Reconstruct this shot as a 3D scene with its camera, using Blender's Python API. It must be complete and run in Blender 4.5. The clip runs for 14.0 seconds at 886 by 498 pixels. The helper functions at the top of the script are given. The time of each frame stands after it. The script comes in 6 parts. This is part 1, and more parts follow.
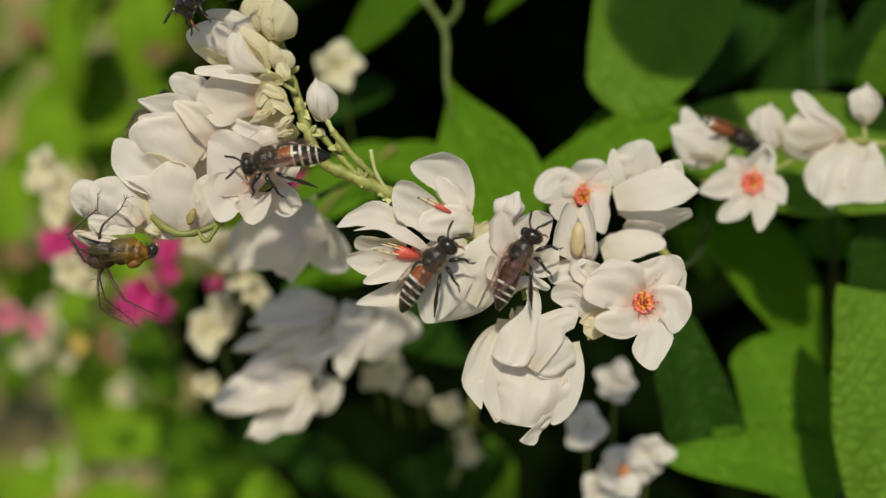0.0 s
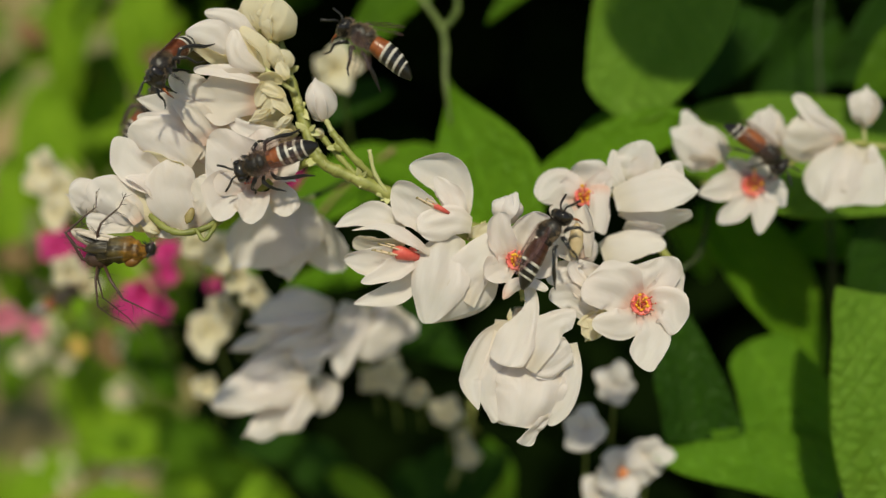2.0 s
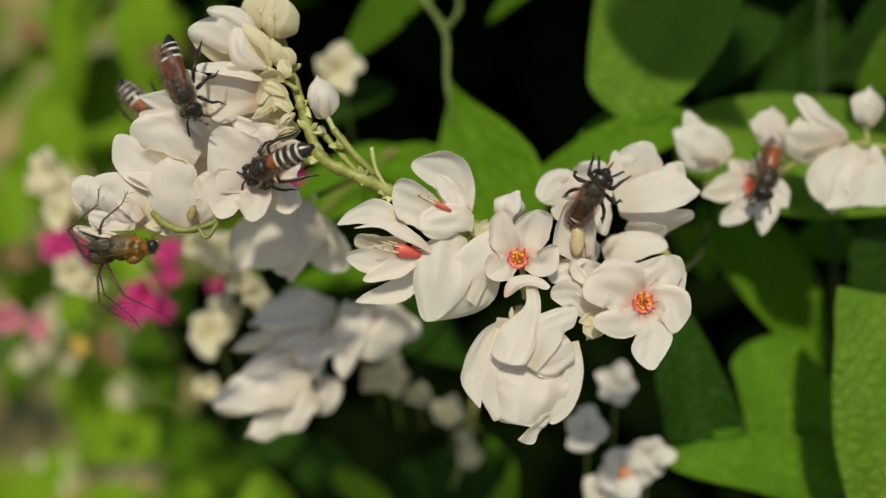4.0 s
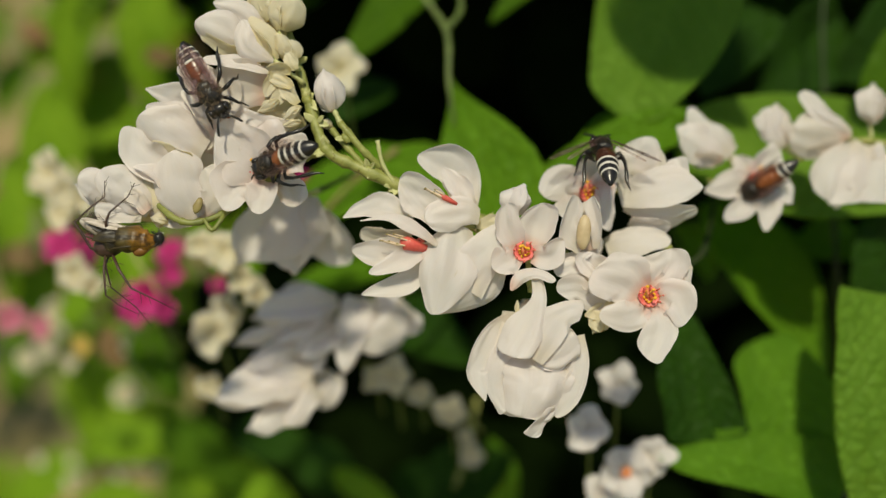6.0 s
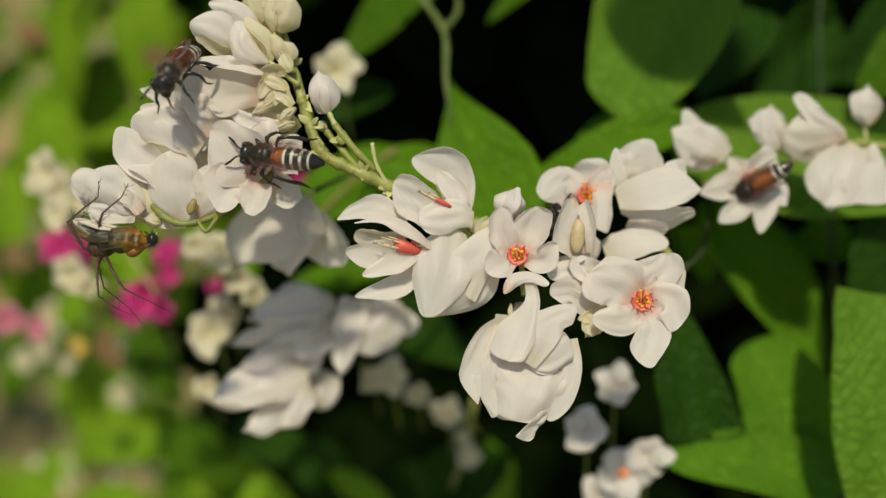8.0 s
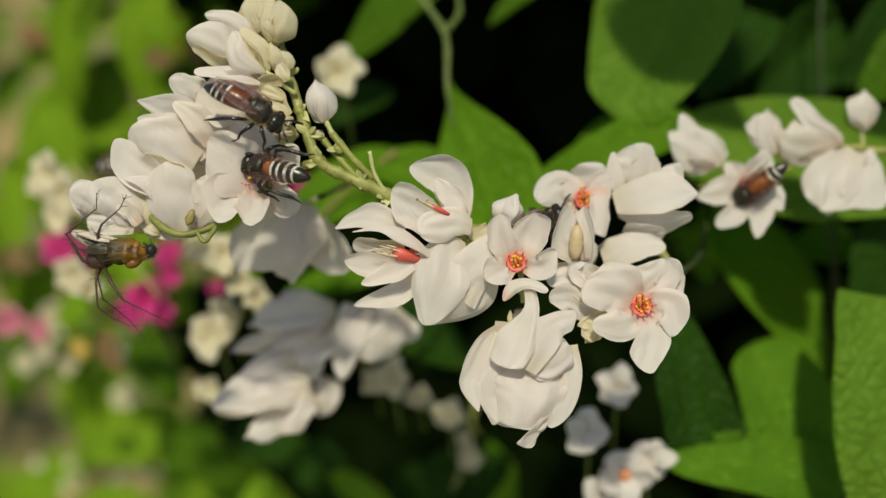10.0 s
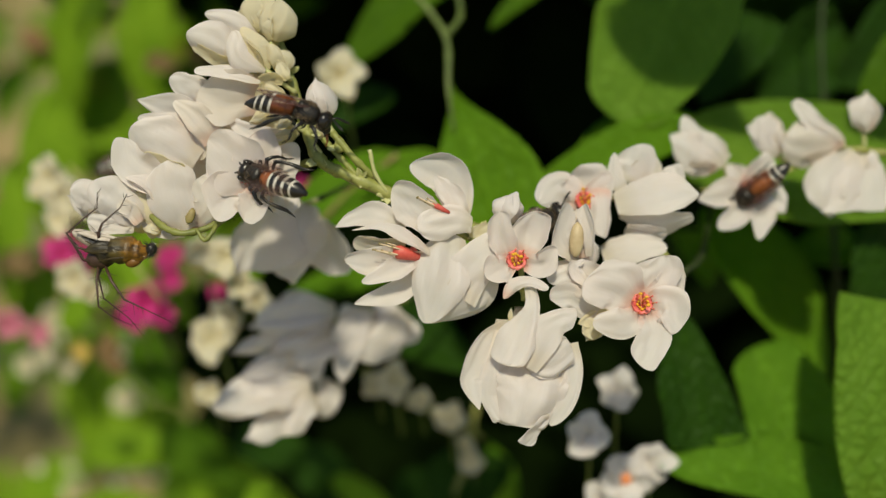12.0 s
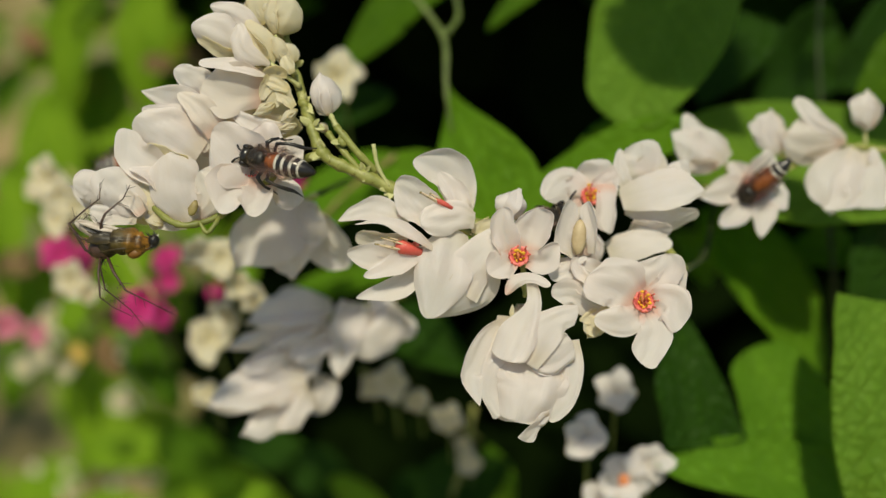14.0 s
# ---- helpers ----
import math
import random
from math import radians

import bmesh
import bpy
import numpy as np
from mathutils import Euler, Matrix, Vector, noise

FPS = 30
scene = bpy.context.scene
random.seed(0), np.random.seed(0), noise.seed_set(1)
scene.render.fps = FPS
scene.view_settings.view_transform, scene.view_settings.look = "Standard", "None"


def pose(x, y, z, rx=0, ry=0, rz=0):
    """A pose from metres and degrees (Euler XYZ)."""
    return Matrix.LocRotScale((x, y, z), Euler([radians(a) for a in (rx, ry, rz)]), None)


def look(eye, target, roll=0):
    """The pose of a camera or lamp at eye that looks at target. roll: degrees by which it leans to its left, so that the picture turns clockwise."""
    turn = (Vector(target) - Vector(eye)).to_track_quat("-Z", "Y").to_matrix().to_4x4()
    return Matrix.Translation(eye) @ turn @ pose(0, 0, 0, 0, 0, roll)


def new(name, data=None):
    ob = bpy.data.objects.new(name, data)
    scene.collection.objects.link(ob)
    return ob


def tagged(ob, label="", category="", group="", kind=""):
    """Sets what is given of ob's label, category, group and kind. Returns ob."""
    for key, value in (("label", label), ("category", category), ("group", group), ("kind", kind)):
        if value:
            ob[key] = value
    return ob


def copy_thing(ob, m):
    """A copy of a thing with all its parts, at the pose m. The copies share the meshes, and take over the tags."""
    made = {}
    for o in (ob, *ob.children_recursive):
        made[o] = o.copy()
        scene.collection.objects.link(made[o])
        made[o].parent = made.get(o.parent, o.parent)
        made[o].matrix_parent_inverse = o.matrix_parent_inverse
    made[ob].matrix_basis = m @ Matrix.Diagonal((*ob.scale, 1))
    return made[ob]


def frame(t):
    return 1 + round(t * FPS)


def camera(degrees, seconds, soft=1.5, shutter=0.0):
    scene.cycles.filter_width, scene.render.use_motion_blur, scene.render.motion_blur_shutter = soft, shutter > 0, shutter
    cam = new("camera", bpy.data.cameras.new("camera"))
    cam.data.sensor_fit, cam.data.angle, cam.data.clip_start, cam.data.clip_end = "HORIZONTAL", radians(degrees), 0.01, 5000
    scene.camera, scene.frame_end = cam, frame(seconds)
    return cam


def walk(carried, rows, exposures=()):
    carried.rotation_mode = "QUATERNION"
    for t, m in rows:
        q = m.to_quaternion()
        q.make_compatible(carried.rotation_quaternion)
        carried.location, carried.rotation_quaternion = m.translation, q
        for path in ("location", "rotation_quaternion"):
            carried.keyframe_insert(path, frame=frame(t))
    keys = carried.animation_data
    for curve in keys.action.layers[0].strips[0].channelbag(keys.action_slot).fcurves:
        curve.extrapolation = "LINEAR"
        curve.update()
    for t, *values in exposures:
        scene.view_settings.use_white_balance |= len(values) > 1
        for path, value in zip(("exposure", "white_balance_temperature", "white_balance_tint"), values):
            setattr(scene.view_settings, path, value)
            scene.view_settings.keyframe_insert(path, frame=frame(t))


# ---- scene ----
# A white coral vine in flower, with small honey bees and a lynx spider, seen from a hand's width.
# PLAN is the tilted frame in which the plant is laid out: x to the side, y up along the hedge, depth w away from the eye, in millimetres.
MM = 0.001
PLAN = pose(0, 0, 0.62, 58)


def view(up, left):
    return PLAN @ pose(0, 0, 0, up, left)


# ---- camera ----
cam = camera(56, 14.0, soft=1.4, shutter=0.15)
cam.data.dof.use_dof = True
cam.data.dof.focus_distance = 0.0812
cam.data.dof.aperture_fstop = 9.5
walk(cam, [
    (0, view(0.000, 0.000)),
    (0.5, view(0.000, 0.000)),
    (1, view(-0.031, -0.031)),
    (1.5, view(0.039, -0.047)),
    (2, view(0.140, -0.070)),
    (2.5, view(0.152, -0.085)),
    (3, view(0.155, -0.078)),
    (3.2, view(0.155, -0.062)),
    (5.5, view(0.097, 0.171)),
    (6, view(0.117, 0.163)),
    (6.5, view(0.109, 0.124)),
    (7, view(0.117, 0.062)),
    (7.5, view(0.124, 0.031)),
    (8, view(0.163, -0.016)),
    (8.2, view(0.179, -0.016)),
    (10.5, view(0.350, 0.078)),
    (11, view(0.412, 0.085)),
    (11.5, view(0.497, 0.132)),
    (12, view(0.536, 0.140)),
    (12.5, view(0.513, 0.132)),
    (13, view(0.451, 0.140)),
    (13.5, view(0.459, 0.093)),
    (14, view(0.598, -0.016)),
], exposures=[(0, -0.17, 7500, 0), (14, -0.17, 7500, 0)])

# ---- light ----
SUN_TO = (PLAN.to_3x3() @ Vector((-0.05, 0.56, 0.80))).normalized()
sun_data = bpy.data.lights.new("sun", "SUN")
sun_data.energy, sun_data.angle, sun_data.color = 3.6, radians(3.0), (1.0, 0.94, 0.83)
sun = new("sun", sun_data)
sun.matrix_world = look(SUN_TO * 3, (0, 0, 0))
world = bpy.data.worlds.new("sky")
scene.world = world
world.use_nodes = True
sky = world.node_tree.nodes.new("ShaderNodeTexSky")
sky.sky_type, sky.sun_disc = "NISHITA", False
sky.sun_elevation = math.asin(SUN_TO.z)
sky.sun_rotation = math.atan2(SUN_TO.x, SUN_TO.y)
world.node_tree.links.new(sky.outputs[0], world.node_tree.nodes["Background"].inputs[0])
world.node_tree.nodes["Background"].inputs[1].default_value = 0.112


# ---- materials ----
def shader(name, rough=0.5, metal=0.0):
    m = bpy.data.materials.new(name)
    m.use_nodes = True
    nt = m.node_tree
    b = nt.nodes["Principled BSDF"]
    b.inputs["Roughness"].default_value, b.inputs["Metallic"].default_value = rough, metal
    return m, nt, b


def add(nt, kind, **values):
    nd = nt.nodes.new(kind)
    for k, v in values.items():
        if k in nd.inputs:
            nd.inputs[k].default_value = v
    return nd


def ramp(nt, source, stops):
    r = nt.nodes.new("ShaderNodeValToRGB")
    while len(r.color_ramp.elements) < len(stops):
        r.color_ramp.elements.new(0.5)
    for e, (p, c) in zip(r.color_ramp.elements, stops):
        e.position, e.color = p, (*c, 1)
    nt.links.new(source, r.inputs[0])
    return r.outputs[0]


def mixed(nt, a, b, fac, mode="MULTIPLY"):
    m = nt.nodes.new("ShaderNodeMix")
    m.data_type, m.blend_type = "RGBA", mode
    if isinstance(fac, float):
        m.inputs[0].default_value = fac
    else:
        nt.links.new(fac, m.inputs[0])
    for s, v in ((m.inputs[6], a), (m.inputs[7], b)):
        if isinstance(v, tuple):
            s.default_value = (*v, 1)
        else:
            nt.links.new(v, s)
    return m.outputs[2]


def grain(nt, scale, detail=4.0, rough=0.6):
    c = nt.nodes.new("ShaderNodeTexCoord")
    n = add(nt, "ShaderNodeTexNoise", Scale=scale, Detail=detail, Roughness=rough)
    nt.links.new(c.outputs["Object"], n.inputs["Vector"])
    return n.outputs["Fac"]


def relief(nt, b, height, strength, distance):
    bu = add(nt, "ShaderNodeBump", Strength=strength, Distance=distance)
    nt.links.new(height, bu.inputs["Height"])
    nt.links.new(bu.outputs[0], b.inputs["Normal"])
    return bu


def math_node(nt, op, a, b=None):
    m = nt.nodes.new("ShaderNodeMath")
    m.operation = op
    for s, v in zip(m.inputs, (a, b)):
        if v is None:
            continue
        if isinstance(v, (int, float)):
            s.default_value = v
        else:
            nt.links.new(v, s)
    return m.outputs[0]


def thin(m, nt, b, colour, amount):
    """Lets light through a thin blade: part of the surface is translucent."""
    tr = nt.nodes.new("ShaderNodeBsdfTranslucent")
    if isinstance(colour, tuple):
        tr.inputs[0].default_value = (*colour, 1)
    else:
        nt.links.new(colour, tr.inputs[0])
    mx = nt.nodes.new("ShaderNodeMixShader")
    mx.inputs[0].default_value = amount
    out = nt.nodes["Material Output"]
    nt.links.new(b.outputs[0], mx.inputs[1])
    nt.links.new(tr.outputs[0], mx.inputs[2])
    nt.links.new(mx.outputs[0], out.inputs[0])


def uv_parts(nt):
    c = nt.nodes.new("ShaderNodeTexCoord")
    s = nt.nodes.new("ShaderNodeSeparateXYZ")
    nt.links.new(c.outputs["UV"], s.inputs[0])
    return s.outputs[0], s.outputs[1], c


def petal_material(name, base, tipc, through_colour, amount=0.3, flush=None):
    m, nt, b = shader(name, 0.5)
    u, v, c = uv_parts(nt)
    col = ramp(nt, v, ((0.08, flush or base), (0.26, base), (1.0, tipc)))
    mottle = ramp(nt, grain(nt, 380, 3), ((0.3, (0.93, 0.92, 0.88)), (0.75, (1, 1, 1))))
    col = mixed(nt, col, mottle, 0.8)
    stretch = add(nt, "ShaderNodeMapping")
    stretch.inputs["Scale"].default_value = (34, 1.6, 1)
    nt.links.new(c.outputs["UV"], stretch.inputs[0])
    lines = add(nt, "ShaderNodeTexNoise", Scale=1.0, Detail=3.0, Roughness=0.6)
    nt.links.new(stretch.outputs[0], lines.inputs["Vector"])
    col = mixed(nt, col, ramp(nt, lines.outputs["Fac"], ((0.32, (0.90, 0.87, 0.85)), (0.55, (1, 1, 1)))), 0.4)
    nt.links.new(col, b.inputs["Base Color"])
    b.inputs["Specular IOR Level"].default_value = 0.25
    b.inputs["Sheen Weight"].default_value = 0.08
    relief(nt, b, math_node(nt, "ADD", grain(nt, 300, 4), math_node(nt, "MULTIPLY", lines.outputs["Fac"], 0.3)), 0.12, 0.0002)
    b.inputs["Subsurface Weight"].default_value = 0.22
    b.inputs["Subsurface Radius"].default_value = (1.0, 0.8, 0.6)
    b.inputs["Subsurface Scale"].default_value = 0.0012
    thin(m, nt, b, through_colour, amount)
    return m


PETAL = petal_material("white_petal", (0.91, 0.872, 0.855), (0.92, 0.895, 0.885), (0.955, 0.885, 0.855), 0.5, (0.80, 0.75, 0.66))
PETAL_OPEN = petal_material("open_white_petal", (0.91, 0.862, 0.842), (0.92, 0.89, 0.88), (0.955, 0.875, 0.845), 0.5, (0.84, 0.60, 0.52))
PETAL_CREAM = petal_material("cream_petal", (0.88, 0.84, 0.67), (0.90, 0.875, 0.78), (0.92, 0.83, 0.54), 0.52, (0.74, 0.68, 0.44))
PETAL_BLUSH = petal_material("blush_petal", (0.88, 0.83, 0.78), (0.90, 0.88, 0.85), (0.93, 0.84, 0.76), 0.5, (0.80, 0.60, 0.52))
PETAL_PINK = petal_material("pink_petal", (0.62, 0.03, 0.22), (0.70, 0.06, 0.30), (0.7, 0.05, 0.3), 0.3)
PETAL_ROSE = petal_material("rose_petal", (0.75, 0.22, 0.34), (0.80, 0.34, 0.44), (0.8, 0.3, 0.4), 0.35)
PETAL_OLD = petal_material("yellowed_petal", (0.6, 0.42, 0.10), (0.62, 0.46, 0.12), (0.6, 0.4, 0.1), 0.25)


def plain(name, a, b_col, rough, scale, bump=0.3, dist=0.0001, spec=0.5):
    m, nt, b = shader(name, rough)
    g = grain(nt, scale)
    nt.links.new(ramp(nt, g, ((0.3, a), (0.7, b_col))), b.inputs["Base Color"])
    b.inputs["Specular IOR Level"].default_value = spec
    relief(nt, b, g, bump, dist)
    return m


DISC = plain("coral_red_disc", (0.68, 0.10, 0.09), (0.80, 0.24, 0.21), 0.5, 700)
THROAT = plain("deep_coral_throat", (0.54, 0.06, 0.05), (0.70, 0.15, 0.11), 0.5, 900)
FILAMENT = plain("coral_filament", (0.75, 0.20, 0.08), (0.82, 0.34, 0.12), 0.5, 900)
ANTHER = plain("yellow_anther", (0.78, 0.36, 0.02), (0.86, 0.55, 0.05), 0.6, 2500)


def stem_material():
    m, nt, b = shader("green_stem", 0.5)
    col = ramp(nt, grain(nt, 420, 5, 0.7), ((0.25, (0.13, 0.145, 0.03)), (0.5, (0.26, 0.275, 0.07)), (0.75, (0.40, 0.39, 0.14))))
    specks = ramp(nt, grain(nt, 1500, 3), ((0.30, (0.45, 0.30, 0.18)), (0.40, (1, 1, 1))))
    nt.links.new(mixed(nt, col, specks, 0.9), b.inputs["Base Color"])
    relief(nt, b, grain(nt, 700, 4), 0.6, 0.0003)
    return m


def streaked_material():
    m, nt, b = shader("streaked_amber_body", 0.4)
    c = nt.nodes.new("ShaderNodeTexCoord")
    mp = add(nt, "ShaderNodeMapping")
    mp.inputs["Scale"].default_value = (170, 1500, 1500)
    mp.inputs["Rotation"].default_value = (0, 0, -0.15)
    n = add(nt, "ShaderNodeTexNoise", Scale=1.0, Detail=4.0, Roughness=0.6)
    nt.links.new(c.outputs["Object"], mp.inputs[0])
    nt.links.new(mp.outputs[0], n.inputs["Vector"])
    x = nt.nodes.new("ShaderNodeSeparateXYZ")
    nt.links.new(c.outputs["Object"], x.inputs[0])
    along = math_node(nt, "ADD", math_node(nt, "MULTIPLY", x.outputs[0], 330.0), math_node(nt, "MULTIPLY", n.outputs["Fac"], 0.9))
    body = ramp(nt, along, ((0.0, (0.05, 0.036, 0.012)), (0.42, (0.10, 0.07, 0.015)), (0.66, (0.20, 0.10, 0.010)), (1.0, (0.27, 0.12, 0.012))))
    lines = ramp(nt, n.outputs["Fac"], ((0.40, (0.15, 0.13, 0.1)), (0.56, (1, 1, 1)), (0.72, (1.0, 1.0, 1.0))))
    nt.links.new(mixed(nt, body, lines, 0.9), b.inputs["Base Color"])
    relief(nt, b, n.outputs["Fac"], 0.9, 0.0003)
    return m


STEM = stem_material()
STREAKED = streaked_material()
STEM_PALE = plain("pale_pedicel", (0.40, 0.41, 0.16), (0.54, 0.53, 0.26), 0.5, 500, 0.3)
STEM_OLIVE = plain("olive_side_stem", (0.12, 0.14, 0.025), (0.26, 0.27, 0.07), 0.5, 500, 0.4)
STEM_RED = plain("reddish_stem_joint", (0.22, 0.16, 0.06), (0.34, 0.28, 0.10), 0.5, 500, 0.3)
VINE_STEM = plain("dark_green_vine_stem", (0.07, 0.11, 0.02), (0.14, 0.19, 0.04), 0.5, 300, 0.4)
# Stem colour brought near black, with its shade painted in.
STEM_DARK = plain("shade_dark_stem", (0.015, 0.028, 0.006), (0.04, 0.06, 0.012), 0.6, 300, 0.4)
CORE = plain("green_cream_core", (0.56, 0.42, 0.27), (0.70, 0.56, 0.40), 0.5, 600)
FRUIT = plain("tan_fruit", (0.42, 0.31, 0.17), (0.56, 0.44, 0.27), 0.5, 600)
CHITIN = plain("black_chitin", (0.008, 0.007, 0.007), (0.02, 0.017, 0.015), 0.28, 1500, 0.5, 0.00004)
HAIR = plain("grey_brown_hair", (0.075, 0.05, 0.03), (0.22, 0.155, 0.095), 0.7, 3000, 0.2)
HAIR_DARK = plain("dark_leg_hair", (0.02, 0.016, 0.012), (0.06, 0.045, 0.03), 0.7, 3000, 0.2)
FUZZ = plain("dark_thorax", (0.010, 0.009, 0.008), (0.03, 0.025, 0.021), 0.36, 2500, 0.9, 0.0001)
ORANGE = plain("orange_brown_chitin", (0.17, 0.044, 0.012), (0.31, 0.095, 0.027), 0.3, 1200, 0.4, 0.00004)
RUST = plain("rust_brown_chitin", (0.08, 0.020, 0.007), (0.18, 0.050, 0.014), 0.3, 1200, 0.4, 0.00004)
BROWN = plain("dark_brown_chitin", (0.035, 0.012, 0.007), (0.085, 0.03, 0.014), 0.3, 1200, 0.4, 0.00004)
BAND = plain("pale_hair_band", (0.44, 0.41, 0.36), (0.68, 0.64, 0.57), 0.7, 3000, 0.6, 0.00006)
EYE = plain("dark_compound_eye", (0.010, 0.008, 0.008), (0.02, 0.016, 0.014), 0.18, 4000, 0.4, 0.00002)
AMBER = plain("amber_body", (0.09, 0.035, 0.005), (0.20, 0.085, 0.012), 0.48, 600, 0.5, 0.00008)
UMBER = plain("umber_streak", (0.035, 0.025, 0.012), (0.09, 0.06, 0.02), 0.4, 900, 0.4)
SPIDER_LEG = plain("brown_spider_leg", (0.03, 0.016, 0.012), (0.09, 0.045, 0.03), 0.5, 1200, 0.3)
SPIDER_PALE = plain("pale_striped_abdomen", (0.35, 0.28, 0.22), (0.62, 0.55, 0.48), 0.5, 900, 0.3)


def wing_material(name, dark, light, amount):
    m, nt, b = shader(name, 0.3)
    b.inputs["Specular IOR Level"].default_value = 0.6
    g = grain(nt, 700)
    nt.links.new(ramp(nt, g, ((0.35, dark), (0.7, light))), b.inputs["Base Color"])
    relief(nt, b, grain(nt, 1200), 0.8, 0.00008)
    tr = nt.nodes.new("ShaderNodeBsdfTransparent")
    tr.inputs[0].default_value = (0.93, 0.89, 0.86, 1)
    mx = nt.nodes.new("ShaderNodeMixShader")
    mx.inputs[0].default_value = amount
    nt.links.new(tr.outputs[0], mx.inputs[1])
    nt.links.new(b.outputs[0], mx.inputs[2])
    nt.links.new(mx.outputs[0], nt.nodes["Material Output"].inputs[0])
    return m


WING = wing_material("clear_wing", (0.10, 0.05, 0.045), (0.30, 0.20, 0.20), 0.14)
WING_RED = wing_material("red_brown_wing", (0.10, 0.025, 0.022), (0.42, 0.28, 0.29), 0.32)
VEIN = plain("brown_wing_vein", (0.03, 0.015, 0.01), (0.06, 0.03, 0.02), 0.4, 900)


def leaf_material(name, dark, light, through_colour, amount, cells=560, rough=0.55, vary=0.0):
    m, nt, b = shader(name, rough)
    u, v, c = uv_parts(nt)
    r = math_node(nt, "ABSOLUTE", math_node(nt, "SUBTRACT", u, 0.5))
    # midrib, side veins that rise towards the tip, and the net between them
    rib = math_node(nt, "LESS_THAN", r, 0.012)
    k = math_node(nt, "FRACT", math_node(nt, "MULTIPLY", math_node(nt, "SUBTRACT", v, math_node(nt, "MULTIPLY", r, 0.75)), 7.0))
    side = math_node(nt, "SUBTRACT", 1.0, math_node(nt, "MINIMUM", math_node(nt, "MULTIPLY", math_node(nt, "ABSOLUTE", math_node(nt, "SUBTRACT", k, 0.5)), 9.0), 1.0))
    vo = add(nt, "ShaderNodeTexVoronoi", Scale=float(cells))
    vo.feature = "DISTANCE_TO_EDGE"
    nt.links.new(c.outputs["Object"], vo.inputs["Vector"])
    net = math_node(nt, "MINIMUM", math_node(nt, "MULTIPLY", vo.outputs["Distance"], 3.2), 1.0)
    pucker = math_node(nt, "SUBTRACT", net, math_node(nt, "MAXIMUM", side, rib))
    col = ramp(nt, grain(nt, 120), ((0.25, dark), (0.75, light)))
    fine = ramp(nt, net, ((0.0, (0.74, 0.78, 0.66)), (0.5, (1, 1, 1))))
    col = mixed(nt, col, fine, 0.75)
    veins = math_node(nt, "MULTIPLY", math_node(nt, "MAXIMUM", side, rib), 0.20)
    col = mixed(nt, col, tuple(min(1, 2.0 * q) for q in light), veins, "MIX")
    spots = ramp(nt, grain(nt, 55, 5, 0.7), ((0.28, (0.82, 0.72, 0.5)), (0.42, (1, 1, 1))))
    col = mixed(nt, col, spots, 0.7)
    if vary:
        each = nt.nodes.new("ShaderNodeNewGeometry")
        tone = ramp(nt, each.outputs["Random Per Island"], ((0.0, (0.40, 0.46, 0.5)), (0.3, (0.75, 0.85, 0.8)), (0.6, (1, 1, 1)), (0.8, (1.0, 0.92, 1.0)), (1.0, (1.0, 0.70, 0.9))))
        col = mixed(nt, col, tone, vary)
    nt.links.new(col, b.inputs["Base Color"])
    relief(nt, b, pucker, 0.55, 0.0006)
    b.inputs["Specular IOR Level"].default_value = 0.09
    thin(m, nt, b, through_colour, amount)
    return m


LEAF = leaf_material("fresh_green_leaf", (0.095, 0.22, 0.012), (0.155, 0.31, 0.022), (0.30, 0.58, 0.014), 0.38)
# LEAF painted paler and yellower, as if in full sun.
LEAF_LIT = leaf_material("sunlit_painted_leaf", (0.125, 0.245, 0.026), (0.19, 0.335, 0.042), (0.36, 0.58, 0.035), 0.42)
# Dark copies of LEAF, full and partial shade put into the colour.
LEAF_SHADE = leaf_material("shade_dark_leaf", (0.011, 0.038, 0.003), (0.024, 0.068, 0.005), (0.035, 0.11, 0.004), 0.15)
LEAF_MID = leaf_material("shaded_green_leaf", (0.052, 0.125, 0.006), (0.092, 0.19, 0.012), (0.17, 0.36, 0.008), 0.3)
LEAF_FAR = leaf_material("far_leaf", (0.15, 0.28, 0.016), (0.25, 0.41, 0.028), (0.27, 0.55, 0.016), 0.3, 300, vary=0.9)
# In-between copy of LEAF: its partial sunlight is painted in.
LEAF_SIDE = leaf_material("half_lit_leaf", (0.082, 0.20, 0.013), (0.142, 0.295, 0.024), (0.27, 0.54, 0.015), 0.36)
LEAF_DRY = leaf_material("dry_brown_leaf", (0.22, 0.13, 0.06), (0.40, 0.27, 0.14), (0.4, 0.22, 0.08), 0.25, 300, vary=0.6)

# Near-black leaf colour: the hedge's deep shade is painted on.
DEEP_SHADE = plain("painted_deep_shade", (0.002, 0.005, 0.0008), (0.006, 0.013, 0.002), 0.9, 200, 0.4, 0.0003, 0.02)


def soil_material():
    m, nt, b = shader("dry_soil", 0.9)
    g = grain(nt, 9, 8)
    col = ramp(nt, g, ((0.3, (0.20, 0.125, 0.05)), (0.55, (0.34, 0.25, 0.10)), (0.75, (0.42, 0.35, 0.17))))
    green = ramp(nt, grain(nt, 3.2, 4), ((0.44, (0, 0, 0)), (0.62, (1, 1, 1))))
    col = mixed(nt, col, (0.08, 0.13, 0.03), green, "MIX")
    nt.links.new(col, b.inputs["Base Color"])
    relief(nt, b, g, 0.8, 0.02)
    return m


SOIL = soil_material()

# ---- building ----
ORIG = {}


def V(p):
    return Vector((p[0], p[1], -p[2]))


def thing(name, origin, label, category, group="", kind=""):
    ob = new(name)
    ob.empty_display_size = 0.004
    o = V(origin)
    ob.matrix_world = PLAN @ Matrix.Translation(o * MM)
    ORIG[ob.name] = o
    return tagged(ob, label, category, group, kind)


